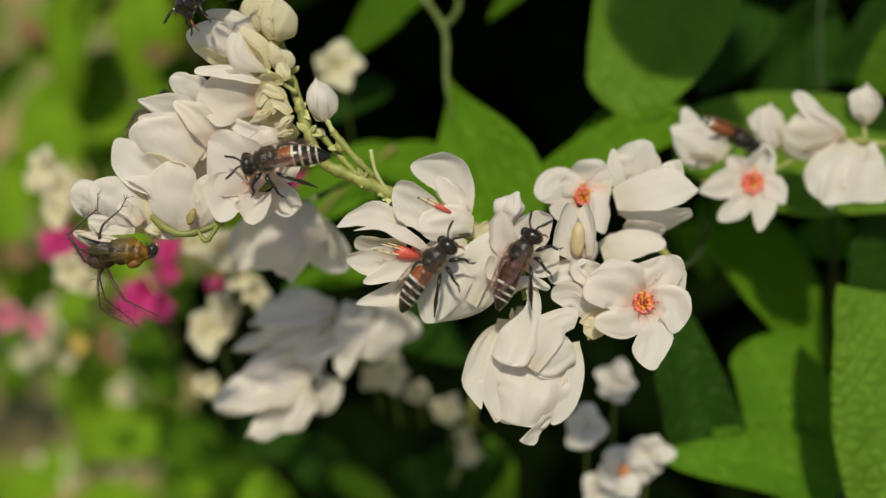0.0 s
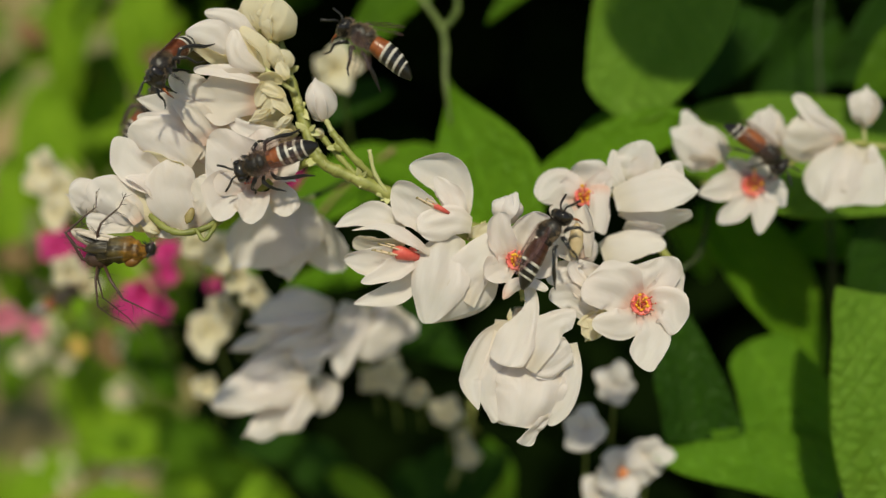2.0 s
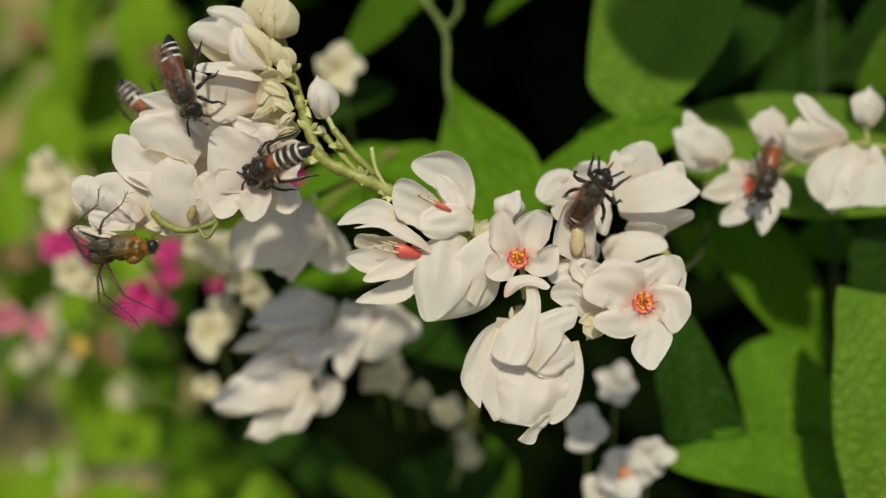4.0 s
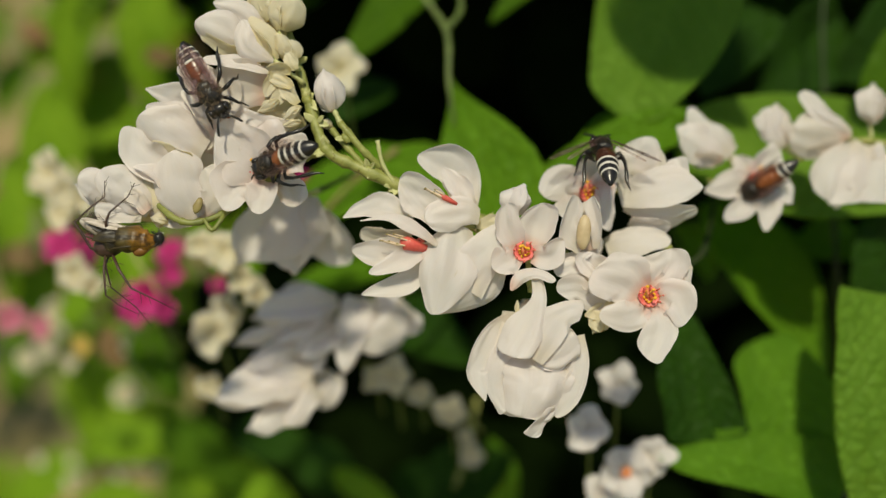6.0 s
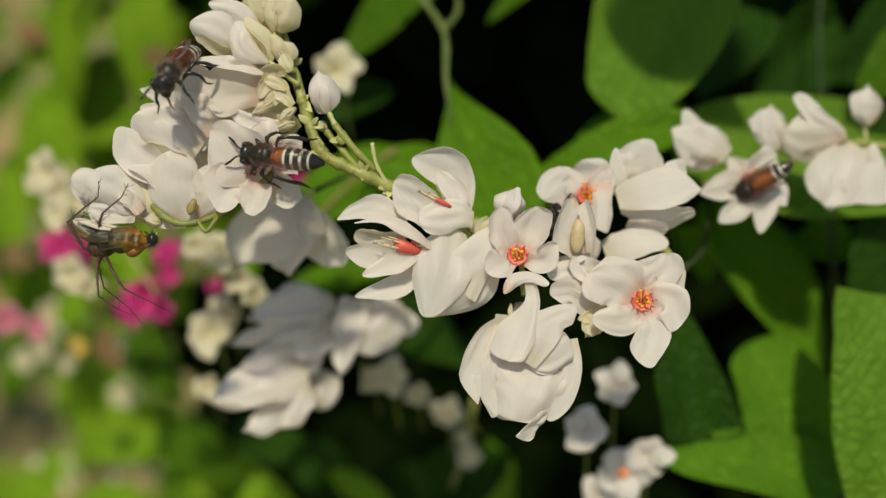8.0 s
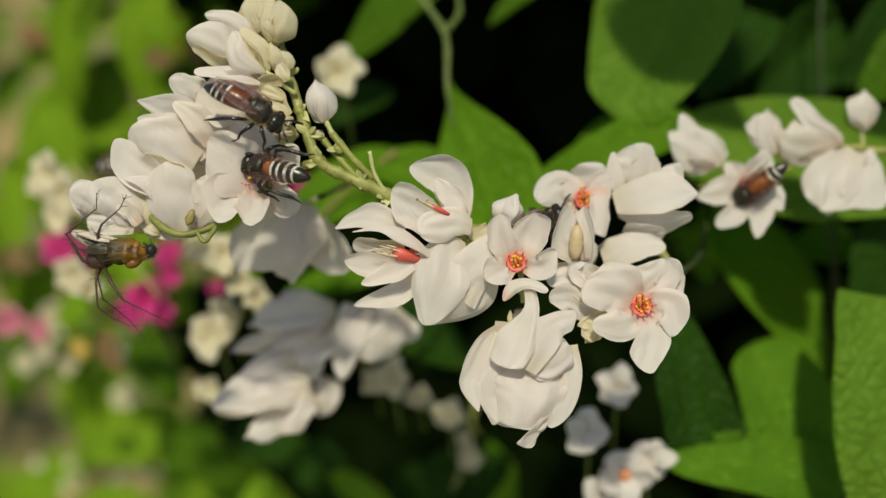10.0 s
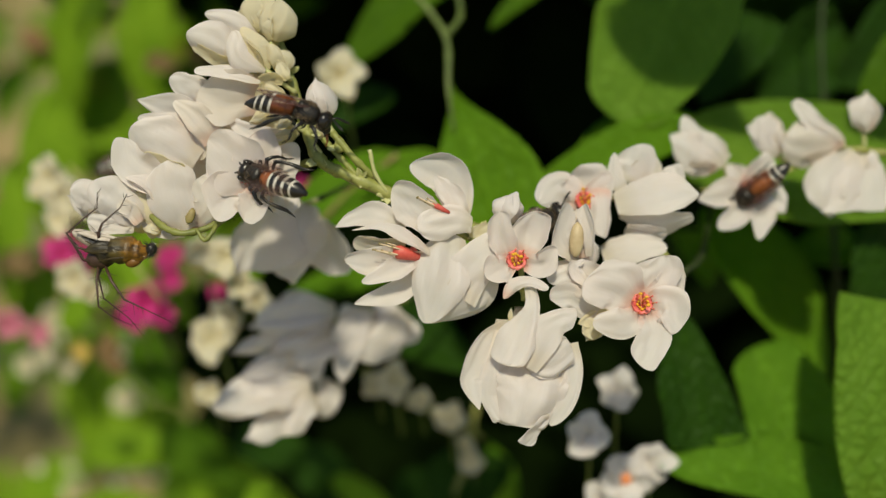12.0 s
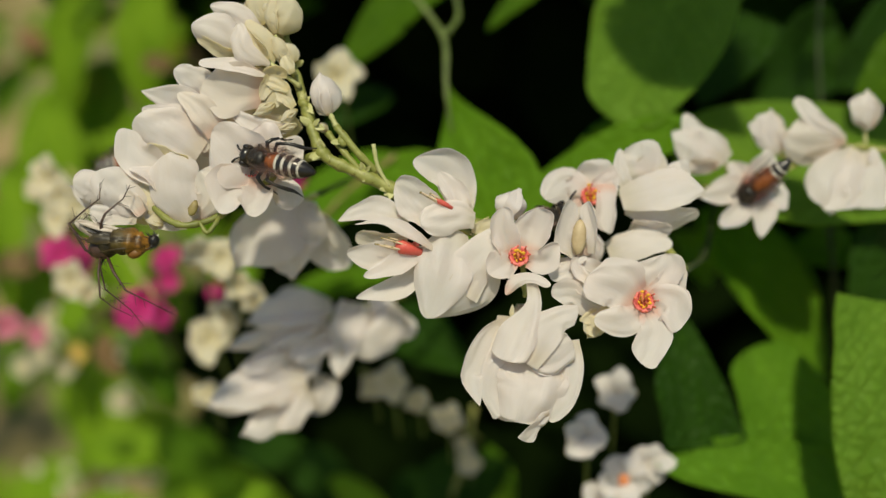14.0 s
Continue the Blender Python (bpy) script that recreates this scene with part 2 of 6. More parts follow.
def part(name, verts, faces, material, parent, origin=None, label="", uvs=None):
    """One mesh object of plan-frame points under a thing or under a part."""
    po = ORIG[parent.name]
    o = po if origin is None else origin
    me = bpy.data.meshes.new(name)
    me.from_pydata([(p - o) * MM for p in verts], [], faces)
    me.materials.append(material)
    me.polygons.foreach_set("use_smooth", [True] * len(me.polygons))
    if uvs:
        lay = me.uv_layers.new(name="UVMap")
        idx = np.empty(len(me.loops), dtype=np.int32)
        me.loops.foreach_get("vertex_index", idx)
        lay.data.foreach_set("uv", np.array(uvs, dtype=np.float32)[idx].ravel())
    me.update()
    ob = new(name, me)
    ob.parent = parent
    ob.location = (o - po) * MM
    ORIG[ob.name] = o
    if label:
        tagged(ob, label)
    return ob


def tube(points, radii, sides=7, closed=True):
    """Verts and faces of a round tube through points."""
    pts = [Vector(p) for p in points]
    vs, fs = [], []
    ref = Vector((0.31, 0.23, 0.92))
    for i, p in enumerate(pts):
        d = (pts[min(i + 1, len(pts) - 1)] - pts[max(i - 1, 0)]).normalized()
        s = d.cross(ref)
        if s.length < 0.1:
            s = d.cross(Vector((1, 0, 0)))
        s.normalize()
        t = d.cross(s)
        r = radii[i] if isinstance(radii, (list, tuple)) else radii
        for k in range(sides):
            a = 2 * math.pi * k / sides
            vs.append(p + (s * math.cos(a) + t * math.sin(a)) * r)
    for i in range(len(pts) - 1):
        for k in range(sides):
            a, b = i * sides + k, i * sides + (k + 1) % sides
            fs.append((a, a + sides, b + sides, b))
    if closed:
        fs.append(tuple(range(sides)))
        fs.append(tuple(range(len(vs) - 1, len(vs) - 1 - sides, -1)))
    return vs, fs


def smooth_line(points, n=5):
    """Catmull-Rom points through the given ones."""
    p = [Vector(q) for q in points]
    p = [2 * p[0] - p[1]] + p + [2 * p[-1] - p[-2]]
    out = []
    for i in range(1, len(p) - 2):
        for j in range(n):
            t = j / n
            a, b, c, d = p[i - 1:i + 3]
            out.append(0.5 * ((2 * b) + (c - a) * t + (2 * a - 5 * b + 4 * c - d) * t * t + (3 * b - a - 3 * c + d) * t ** 3))
    out.append(p[-2])
    return out


def lerp_list(values, n):
    out = []
    for i in range(n):
        x = i / max(1, n - 1) * (len(values) - 1)
        k = min(int(x), len(values) - 2)
        out.append(values[k] + (values[k + 1] - values[k]) * (x - k))
    return out


def stem(parent, pts, radii, material=None, name="stem", label="", sides=9, knots=0.22):
    line = smooth_line([V(p) for p in pts], 6)
    rr = lerp_list(radii, len(line))
    rr = [r * (1 + knots * math.sin(i * 2.1) * math.sin(i * 0.7 + 1)) for i, r in enumerate(rr)]
    vs, fs = tube(line, rr, sides)
    return part(name, vs, fs, material or STEM, parent, origin=V(pts[0]), label=label)


def ellipsoid(c, r, nu=12, nv=8, turn=None, rough=0.0, seed=1):
    vs, fs = [], []
    rng = random.Random(seed)
    for i in range(nv + 1):
        th = math.pi * i / nv
        for k in range(nu):
            ph = 2 * math.pi * k / nu
            p = Vector((r[0] * math.cos(th), r[1] * math.sin(th) * math.cos(ph), r[2] * math.sin(th) * math.sin(ph)))
            p *= 1 + rough * rng.uniform(-1, 1)
            if turn:
                p = turn @ p
            vs.append(Vector(c) + p)
    for i in range(nv):
        for k in range(nu):
            a, b = i * nu + k, i * nu + (k + 1) % nu
            fs.append((a, b, b + nu, a + nu))
    return vs, fs


def join(*pieces):
    vs, fs = [], []
    for v, f in pieces:
        o = len(vs)
        vs += v
        fs += [tuple(i + o for i in q) for q in f]
    return vs, fs


SEED = [7]


def blade(base, tip, width, cup=0.2, bow=0.12, roll=0.0, peak=0.52, power=0.6, curl=0.0, ruffle=0.03, thick=0.13, lobes=0.0, fold=0.0, bend=0.0, nu=11, nv=8, facing=None, wild=0.0, point=0.0, claw=0.0):
    """A thin petal or leaf: from base to tip, edges cupped towards its face, bowed along its length; wild makes it uneven, creased and wavy at the edge."""
    SEED[0] += 1
    rng = random.Random(SEED[0])
    ph, ph2, ph3 = rng.uniform(0, 6.28), rng.uniform(0, 6.28), rng.uniform(0.7, 1.3)
    skew = rng.uniform(-0.16, 0.16) * wild
    lean, crease, at_r = rng.uniform(-0.18, 0.18) * wild, rng.uniform(-0.46, 0.5) * wild, rng.uniform(-0.35, 0.35)
    off = Vector((rng.uniform(0, 50), rng.uniform(0, 50), rng.uniform(0, 50)))
    d = tip - base
    length = d.length
    d = d / length
    n = Vector(facing) if facing else Vector((0, 0, 1))
    n = n - d * n.dot(d)
    if n.length < 0.12:
        n = Vector((0, 1, 0)) - d * d.y
    n.normalize()
    n = Matrix.Rotation(radians(roll), 3, d) @ n
    s = d.cross(n)
    ex = math.log(0.5) / math.log(peak)
    top, bot, uvs = [], [], []
    for i in range(nu + 1):
        t = 0.5 - 0.5 * math.cos(math.pi * i / nu)
        h = max(0.015, math.sin(math.pi * (claw + (1 - claw) * t) ** ex) ** power if 0 < claw + t and t < 1 else 0.015)
        h *= width / 2 * (1 + 0.5 * ruffle * math.sin(9 * t + ph))
        for k in range(nv + 1):
            r = 2 * k / nv - 1
            hh = h * (1 + wild * 0.16 * noise.noise(off + Vector((2.2 * t, 1.5 * (r > 0), 0)))) * (1 + lean * (1 if r > 0 else -1)) * (1 + wild * 0.11 * noise.noise(off + Vector((5.5 * t, 9 * (r > 0), 8))))
            along = t * length * (1 + point * ((1 - abs(r)) if i < nu else 1) * t ** 3) - lobes * length * abs(r) ** 1.6 * (1 - t) ** 3 + skew * r * h * 2 * t ** 2
            q = base + d * along + s * (r * hh + bend * length * math.sin(math.pi * t))
            lift = bow * length * 4 * t * (1 - t) + cup * h * r * r + curl * length * t ** 3 + fold * abs(r) * h
            lift += ruffle * length * (math.sin(7 * ph3 * t + ph) * r * abs(r) + 0.4 * math.sin(5 * t + ph2 + 3 * r) * t)
            if wild:
                lift += crease * h * (abs(r - at_r) - 0.5) * math.sin(math.pi * t)
                lift += wild * 0.075 * length * noise.noise(off + Vector((2.6 * t, 1.3 * r, 3.0)))
                lift += wild * 0.045 * h * max(0, abs(r) - 0.35) * math.sin(15 * ph3 * t + ph + 2 * r)
                lift += wild * 0.16 * h * max(0, abs(r) - 0.55) ** 1.5 * 3 * math.sin(6.0 * t * ph3 + ph2 + (2 if r > 0 else 0))
            q = q + n * lift
            top.append(q + n * thick / 2)
            bot.append(q - n * thick / 2)
            uvs.append((r * 0.5 + 0.5, t))
    m = nv + 1
    c = len(top)
    fs = []
    for i in range(nu):
        for k in range(nv):
            a = i * m + k
            fs.append((a, a + 1, a + m + 1, a + m))
            fs.append((c + a, c + a + m, c + a + m + 1, c + a + 1))
    for i in range(nu):
        a, b = i * m, i * m + nv
        fs.append((a, a + m, c + a + m, c + a))
        fs.append((b, c + b, c + b + m, b + m))
    for k in range(nv):
        a, b = k, nu * m + k
        fs.append((a, c + a, c + a + 1, a + 1))
        fs.append((b, b + 1, c + b + 1, c + b))
    return top + bot, fs, uvs + uvs


def petal(parent, base, tip, width, cup=0.2, bow=0.12, roll=0, material=None, name="petal", label="", **more):
    rng = random.Random(SEED[0] + 1000)
    opt = dict(wild=1.25, nu=18, nv=14, thick=0.05, point=rng.uniform(-0.07, 0.12), power=0.46, claw=0.09, fold=rng.choice((-1, 1)) * rng.uniform(0.05, 0.26))
    opt.update(more)
    vs, fs, uvs = blade(V(base), V(tip), width, cup * 0.45, bow * 0.45, roll, **opt)
    return part(name, vs, fs, material or PETAL, parent, origin=V(base), uvs=uvs, label=label)


def sheet(parent, spine, widths, face=(0, 0, 1), roll=0.0, cup=0.12, bow=0.0, crumple=1.0, edge=1.0, tip=0.2, foot=0.0, material=None, name="petal", label="", nu=22, nv=16, thick=0.045):
    """A thin crumpled petal along a curved spine: widths from foot to tip (a pair: either side of the spine), edges cupped towards its face, creased and waved."""
    rng = random.Random(int(abs(sum(p[0] * 3.7 + p[1] * 7.3 + p[2] * 1.3 for p in spine)) * 100))
    off = Vector((rng.uniform(0, 90), rng.uniform(0, 90), rng.uniform(0, 90)))
    pv, slant, twist = rng.uniform(0, 6.28), rng.choice((-1, 1)) * rng.uniform(0.15, 0.5), rng.uniform(-14, 14) * crumple
    arch, cup = bow + rng.uniform(-0.02, 0.07) * crumple, cup * 1.5
    crease = rng.uniform(-0.4, 0.4)
    fine = smooth_line([V(p) for p in spine], 12)
    wide = smooth_line([Vector(q + (0,) if isinstance(q, tuple) else (q / 2, q / 2, 0)) for q in widths], 12)
    at = lambda ln, t: ln[min(int(t * (len(ln) - 1)), len(ln) - 2)].lerp(ln[min(int(t * (len(ln) - 1)), len(ln) - 2) + 1], t * (len(ln) - 1) - min(int(t * (len(ln) - 1)), len(ln) - 2))
    length = sum((fine[i + 1] - fine[i]).length for i in range(len(fine) - 1))
    n0 = Vector(face).normalized()
    top, bot, uvs = [], [], []
    for i in range(nu + 1):
        t = 0.5 - 0.5 * math.cos(math.pi * i / nu)
        c = at(fine, t)
        d = (at(fine, min(1, t + 0.04)) - at(fine, max(0, t - 0.04))).normalized()
        n = n0 - d * n0.dot(d)
        if n.length < 0.1:
            n = Vector((0, 1, 0)) - d * d.y
        n = Matrix.Rotation(radians(roll + twist * (t - 0.4)), 3, d) @ n.normalized()
        s = d.cross(n)
        hl, hr = at(wide, t).x, at(wide, t).y
        h = 0.5 * (hl + hr)
        if t > 1 - tip:
            h *= math.sqrt(max(0.0009, 1 - ((t - 1 + tip) / tip) ** 3))
        if foot and t < foot:
            h *= math.sqrt(max(0.02, 1 - ((foot - t) / foot) ** 2))
        h = max(h, 0.02)
        hl, hr = 2 * h * hl / (hl + hr), 2 * h * hr / (hl + hr)
        for k in range(nv + 1):
            r = math.sin(0.5 * math.pi * (2 * k / nv - 1))
            side = 1 if r > 0 else -1
            out = (hl if r > 0 else hr) * (1 + 0.25 * edge * noise.noise(off + Vector((2.6 * t, 4 * side, 0))) + 0.09 * edge * noise.noise(off + Vector((7 * t, 4 * side, 5))))
            lift = cup * h * r * r + arch * length * 4 * t * (1 - t) - crumple * 0.11 * h * max(0.0, 1 - 3.2 * abs(r - crease)) * math.sin(math.pi * min(1, 1.1 * t))
            lift += crumple * 0.17 * h * (abs(noise.noise(off + Vector((1.7 * t, 1.3 * r, 0)))) * 2 - 0.6)
            lift += crumple * 0.05 * h * abs(noise.noise(off + Vector((3.0 * t + r, 2.4 * r, 8)))) * 2
            lift += edge * 0.27 * h * max(0.0, abs(r) - 0.5) ** 1.5 * 2.8 * noise.noise(off + Vector((2.4 * t, 3 * side, 20))) * 2
            q = c + s * r * out + n * lift + d * (0.14 * math.cos(2.2 * r + pv) + slant * r) * edge * h * t ** 3
            top.append(q + n * thick / 2)
            bot.append(q - n * thick / 2)
            uvs.append((r * 0.5 + 0.5, t))
    m, c = nv + 1, len(top)
    fs = []
    for i in range(nu):
        for k in range(nv):
            a = i * m + k
            fs.append((a, a + 1, a + m + 1, a + m))
            fs.append((c + a, c + a + m, c + a + m + 1, c + a + 1))
        a, b = i * m, i * m + nv
        fs.append((a, a + m, c + a + m, c + a))
        fs.append((b, c + b, c + b + m, b + m))
    for k in range(nv):
        a, b = k, nu * m + k
        fs.append((a, c + a, c + a + 1, a + 1))
        fs.append((b, b + 1, c + b + 1, c + b))
    return part(name, top + bot, fs, material or PETAL, parent, origin=V(spine[0]), uvs=uvs + uvs, label=label)


def flower(parent, centre, radius, facing=(0, 0, 1), stamens=8, name="flower"):
    """The heart of an open flower: a small coral cup with its stamens; its petals are hung on it."""
    c = V(centre)
    f = Vector(facing).normalized()
    turn = f.to_track_quat("X", "Z").to_matrix()
    vs, fs = [], []
    rings = ((0.5, -0.5), (0.92, -0.05), (1.04, 0.35), (0.94, 0.5), (0.74, 0.34), (0.5, 0.12), (0.25, 0.1), (0.02, 0.16))
    for out, up in rings:
        for k in range(20):
            a = 2 * math.pi * k / 20
            vs.append(c + turn @ Vector((up, out * math.cos(a), out * math.sin(a))) * radius * (1 + 0.05 * math.sin(8 * a) * (up > 0.2)))
    for i in range(len(rings) - 1):
        fs += [(i * 20 + k, i * 20 + (k + 1) % 20, i * 20 + 20 + (k + 1) % 20, i * 20 + 20 + k) for k in range(20)]
    hub = part(name, vs, fs, DISC, parent, origin=c)
    rng = random.Random(int(centre[0] * 100) + 5)
    for k in range(stamens):
        a = 2 * math.pi * (k + rng.uniform(-0.2, 0.2)) / stamens
        out = turn @ Vector((0, math.cos(a), math.sin(a)))
        p0 = c + out * radius * 0.92 + f * 0.42 * radius
        p1 = c + out * radius * rng.uniform(0.95, 1.1) + f * radius * 0.85
        p2 = c + out * radius * rng.uniform(0.85, 1.12) + f * radius * rng.uniform(0.95, 1.2)
        part("stamen", *tube([p0, p1, p2], [0.09, 0.06, 0.05], 5), FILAMENT, hub, origin=p0)
        part("anther", *ellipsoid(p2, (0.09, 0.10, 0.13), 6, 4), DISC, hub, origin=p2)
        a += 0.4
        out = turn @ Vector((0, math.cos(a), math.sin(a)))
        p3 = c + out * radius * rng.uniform(0.38, 0.58) + f * radius * rng.uniform(0.35, 0.5)
        part("anther", *ellipsoid(p3, (0.12, 0.2, 0.14), 8, 5, Matrix.Rotation(a, 3, "Z"), 0.08), ANTHER, hub, origin=p3)
    if stamens:
        for k in range(3):
            a = 2.1 * k + 0.5
            out = turn @ Vector((0, math.cos(a), math.sin(a)))
            end = c + out * 0.45 * radius + f * 1.35 * radius + Vector((0, 0.9 if k == 0 else 0.1, 0)) * radius
            part("style", *tube([c + out * 0.12, c + out * 0.3 * radius + f * 0.9 * radius, end], [0.12, 0.1, 0.1], 6), FILAMENT, hub, origin=c)
            part("stigma", *ellipsoid(end, (0.2, 0.16, 0.16), 8, 5, None, 0.1), ANTHER, hub, origin=end)
    return hub


def closed(parent, base, tip, width, petals=4, material=None, spin=20, bow=0.3, cup=-0.55, label="", name="flower", core=CORE, flare=0.0, power=0.62, peak=0.5, back=0.0):
    """A closed flower or bud: petals wrapped about a small core."""
    b, t = V(base) - Vector((0, 0, back)), V(tip) - Vector((0, 0, back))
    d = t - b
    vs, fs = tube([b, b + d * 0.15, b + d * 0.45, b + d * 0.7], [0.06 * width, 0.1 * width, 0.1 * width, 0.03 * width], 8)
    hub = part(name, vs, fs, core, parent, origin=b, label=label)
    rng = random.Random(int(base[0] * 77 + base[1] * 31) + petals)
    side = d.normalized().cross(Vector((0, 0, 1)))
    for k in range(petals):
        a = spin + 360 * k / petals + rng.uniform(-12, 12)
        tt = t + side * flare * width * math.sin(radians(a)) * 0.6 + Vector((0, 0, 1)) * flare * width * math.cos(radians(a)) * 0.4
        tt = tt + d * rng.uniform(-0.1, 0.05)
        vs, fs, uvs = blade(b, tt, width * rng.uniform(0.85, 1.05), cup * rng.uniform(0.8, 1.2), bow * rng.uniform(0.8, 1.1) * width / d.length * 0.9, a, power=power, peak=peak, ruffle=0.035, wild=0.8, nu=13, nv=9, point=0.08)
        part("petal", vs, fs, material or PETAL, hub, origin=b, uvs=uvs)
    return hub


# ---- ground ----
def ground():
    n, size = 60, 60.0
    vs, fs = [], []
    for i in range(n + 1):
        for k in range(n + 1):
            x = size * (2 * i / n - 1) ** 3
            y = size * (2 * k / n - 1) ** 3
            vs.append((x, y, 0.03 * noise.noise((x * 2.1, y * 2.1, 0)) if abs(x) < 4 and abs(y) < 4 else 0))
    for i in range(n):
        for k in range(n):
            a = i * (n + 1) + k
            fs.append((a, a + n + 1, a + n + 2, a + 1))
    me = bpy.data.meshes.new("ground")
    me.from_pydata(vs, [], fs)
    me.materials.append(SOIL)
    ob = new("ground", me)
    tagged(ob, "dry brown soil with patches of low green weeds", "ground", kind="structure")


ground()


# ---- the hedge of vine leaves behind the flowers ----
def leaf(parent, base, tip, width, roll=0, material=None, cup=0.12, bow=0.04, **more):
    opt = dict(peak=0.36, power=0.72, lobes=0.16, fold=0.16, thick=0.25, ruffle=0.02, nu=16, nv=14, curl=-0.05, facing=(-0.1, 0.5, 0.85), wild=0.5)
    opt.update(more)
    vs, fs, uvs = blade(V(base), V(tip), width, cup, bow, roll, **opt)
    return part("leaf", vs, fs, material or LEAF, parent, origin=V(base), uvs=uvs)


def broad_leaf(parent, spine, widths, material=None, face=(-0.1, 0.5, 0.85), tip=0.4):
    """A broad, puckered leaf along its midrib."""
    return sheet(parent, spine, widths, face=face, cup=0.1, crumple=0.4, edge=0.35, tip=tip, foot=0.1, material=material or LEAF, name="leaf", nu=26, nv=20, thick=0.2)


vine = thing("coral_vine", (60.7, -44, 125), "climbing vine with broad heart-shaped green leaves and thin stems", "vine")
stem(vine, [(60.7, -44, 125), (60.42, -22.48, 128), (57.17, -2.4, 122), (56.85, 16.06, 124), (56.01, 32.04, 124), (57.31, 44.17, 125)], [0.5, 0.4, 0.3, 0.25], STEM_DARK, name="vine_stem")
stem(vine, [(-6.72, 40.09, 118), (-1.89, 33.91, 116), (0.31, 29.46, 114), (0.46, 22.86, 112), (1.22, 16.79, 112)], [0.4, 0.45, 0.4, 0.2], VINE_STEM, name="vine_stem")
stem(vine, [(0.46, 30.62, 114), (2.2, 33.91, 116), (1.28, 39.29, 118)], [0.45, 0.4, 0.35], VINE_STEM, name="vine_stem")
stem(vine, [(-6.72, 14.48, 118), (-13.35, 9.85, 120), (-18.53, 4.63, 122), (-21.19, 1.75, 123)], [0.35, 0.3, 0.28], STEM_RED, name="vine_stem")
broad_leaf(vine, [(33.51, 40.2, 116), (27.8, 27.42, 112), (22.98, 17.83, 110)], [19.1, 16.43, 9.17], material=LEAF_LIT, tip=0.14)
broad_leaf(vine, [(70.49, 12.27, 116), (54.87, 12.19, 113), (41.1, 12.12, 111), (30.46, 11.75, 109)], [16.75, 19.34, 20.25, 14.46], material=LEAF_LIT, tip=0.3)
# Dark sheet shaped like the shade that crosses the larger leaf here.
broad_leaf(vine, [(30.66, -7.76, 110), (32.45, -15.38, 108.5), (33.61, -24.42, 107.5)], [(1.77, 1.47), (5.9, 3.39), (7.07, 6.19)], material=LEAF_SHADE, face=(0.3, -0.6, 0.7), tip=0.07)
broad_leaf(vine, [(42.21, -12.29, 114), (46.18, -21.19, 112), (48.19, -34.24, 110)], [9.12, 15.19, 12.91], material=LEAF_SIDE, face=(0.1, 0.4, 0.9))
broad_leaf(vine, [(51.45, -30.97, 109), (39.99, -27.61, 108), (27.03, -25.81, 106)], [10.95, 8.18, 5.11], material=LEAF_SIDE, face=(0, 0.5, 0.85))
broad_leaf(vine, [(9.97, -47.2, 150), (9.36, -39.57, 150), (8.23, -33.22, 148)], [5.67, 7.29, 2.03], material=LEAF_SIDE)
broad_leaf(vine, [(46.66, 36.83, 126), (42.55, 29.52, 124), (37.73, 22.42, 122)], [10.09, 9.25, 3.36], material=LEAF_SHADE)
# Two leaves above the view, added to throw shade on the topmost leaf.
broad_leaf(vine, [(33, 74, 72), (31.5, 62, 71), (30.5, 51, 70)], [18, 19, 8])
leaf(vine, (23.44, 48.1, 90), (40.28, 32.84, 90), 10.68, 0)
leaf(vine, (32.89, 18.89, 118), (18.09, 14.64, 118), 8, 0)
leaf(vine, (7.4, 1.9, 108), (0.63, 25.1, 116), 14.43, 0, peak=0.27, power=1.45, wild=0.25)
leaf(vine, (2.12, 9.03, 120), (-11.52, 13.28, 118), 8.88, 0)
leaf(vine, (-8.03, 12.9, 126), (-24.72, 4.29, 124), 11.02, 0)
leaf(vine, (29.01, 15.82, 108), (8.43, 6.15, 112), 8.21, 0)
leaf(vine, (54.93, -5.46, 102), (51.18, -32.83, 97), 15.11, 0, peak=0.5, power=0.40, claw=0.34, lobes=0.0, facing=(-0.1, 0.6, 0.8), wild=0.3, material=LEAF_LIT)
leaf(vine, (65.3, 6.48, 118), (54.39, -12.08, 112), 14.69, 0, material=LEAF_SHADE, facing=(0.3, 0.0, 0.9))
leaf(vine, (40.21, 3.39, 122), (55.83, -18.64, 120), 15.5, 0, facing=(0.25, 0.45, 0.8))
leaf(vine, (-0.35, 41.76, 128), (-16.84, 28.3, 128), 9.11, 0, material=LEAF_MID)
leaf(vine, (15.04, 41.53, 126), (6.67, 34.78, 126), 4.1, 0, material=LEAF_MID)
leaf(vine, (-9.52, 25.73, 135), (-19.14, 20.69, 135), 6.87, 0, material=LEAF_SHADE)
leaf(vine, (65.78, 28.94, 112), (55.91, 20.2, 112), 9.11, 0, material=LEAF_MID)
leaf(vine, (61.89, 36.71, 135), (49.02, 23.89, 130), 13.43, 0, material=LEAF_SHADE, facing=(0.2, -0.1, 0.9))
leaf(vine, (76.54, 40.38, 135), (62.31, 26.95, 132), 14.32, 0, material=LEAF_SHADE, facing=(0.2, -0.1, 0.9))
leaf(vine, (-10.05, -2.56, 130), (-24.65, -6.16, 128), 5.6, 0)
leaf(vine, (-1.33, -41.68, 140), (11.01, -34.09, 140), 12.34, 0, material=LEAF_SHADE)
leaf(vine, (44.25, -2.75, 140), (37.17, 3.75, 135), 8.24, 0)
leaf(vine, (-7.69, -10.9, 135), (4.06, -17.54, 130), 9.7, 0, material=LEAF_SHADE)
leaf(vine, (62.16, 1.82, 128), (51.37, 0.08, 125), 7.63, 0)

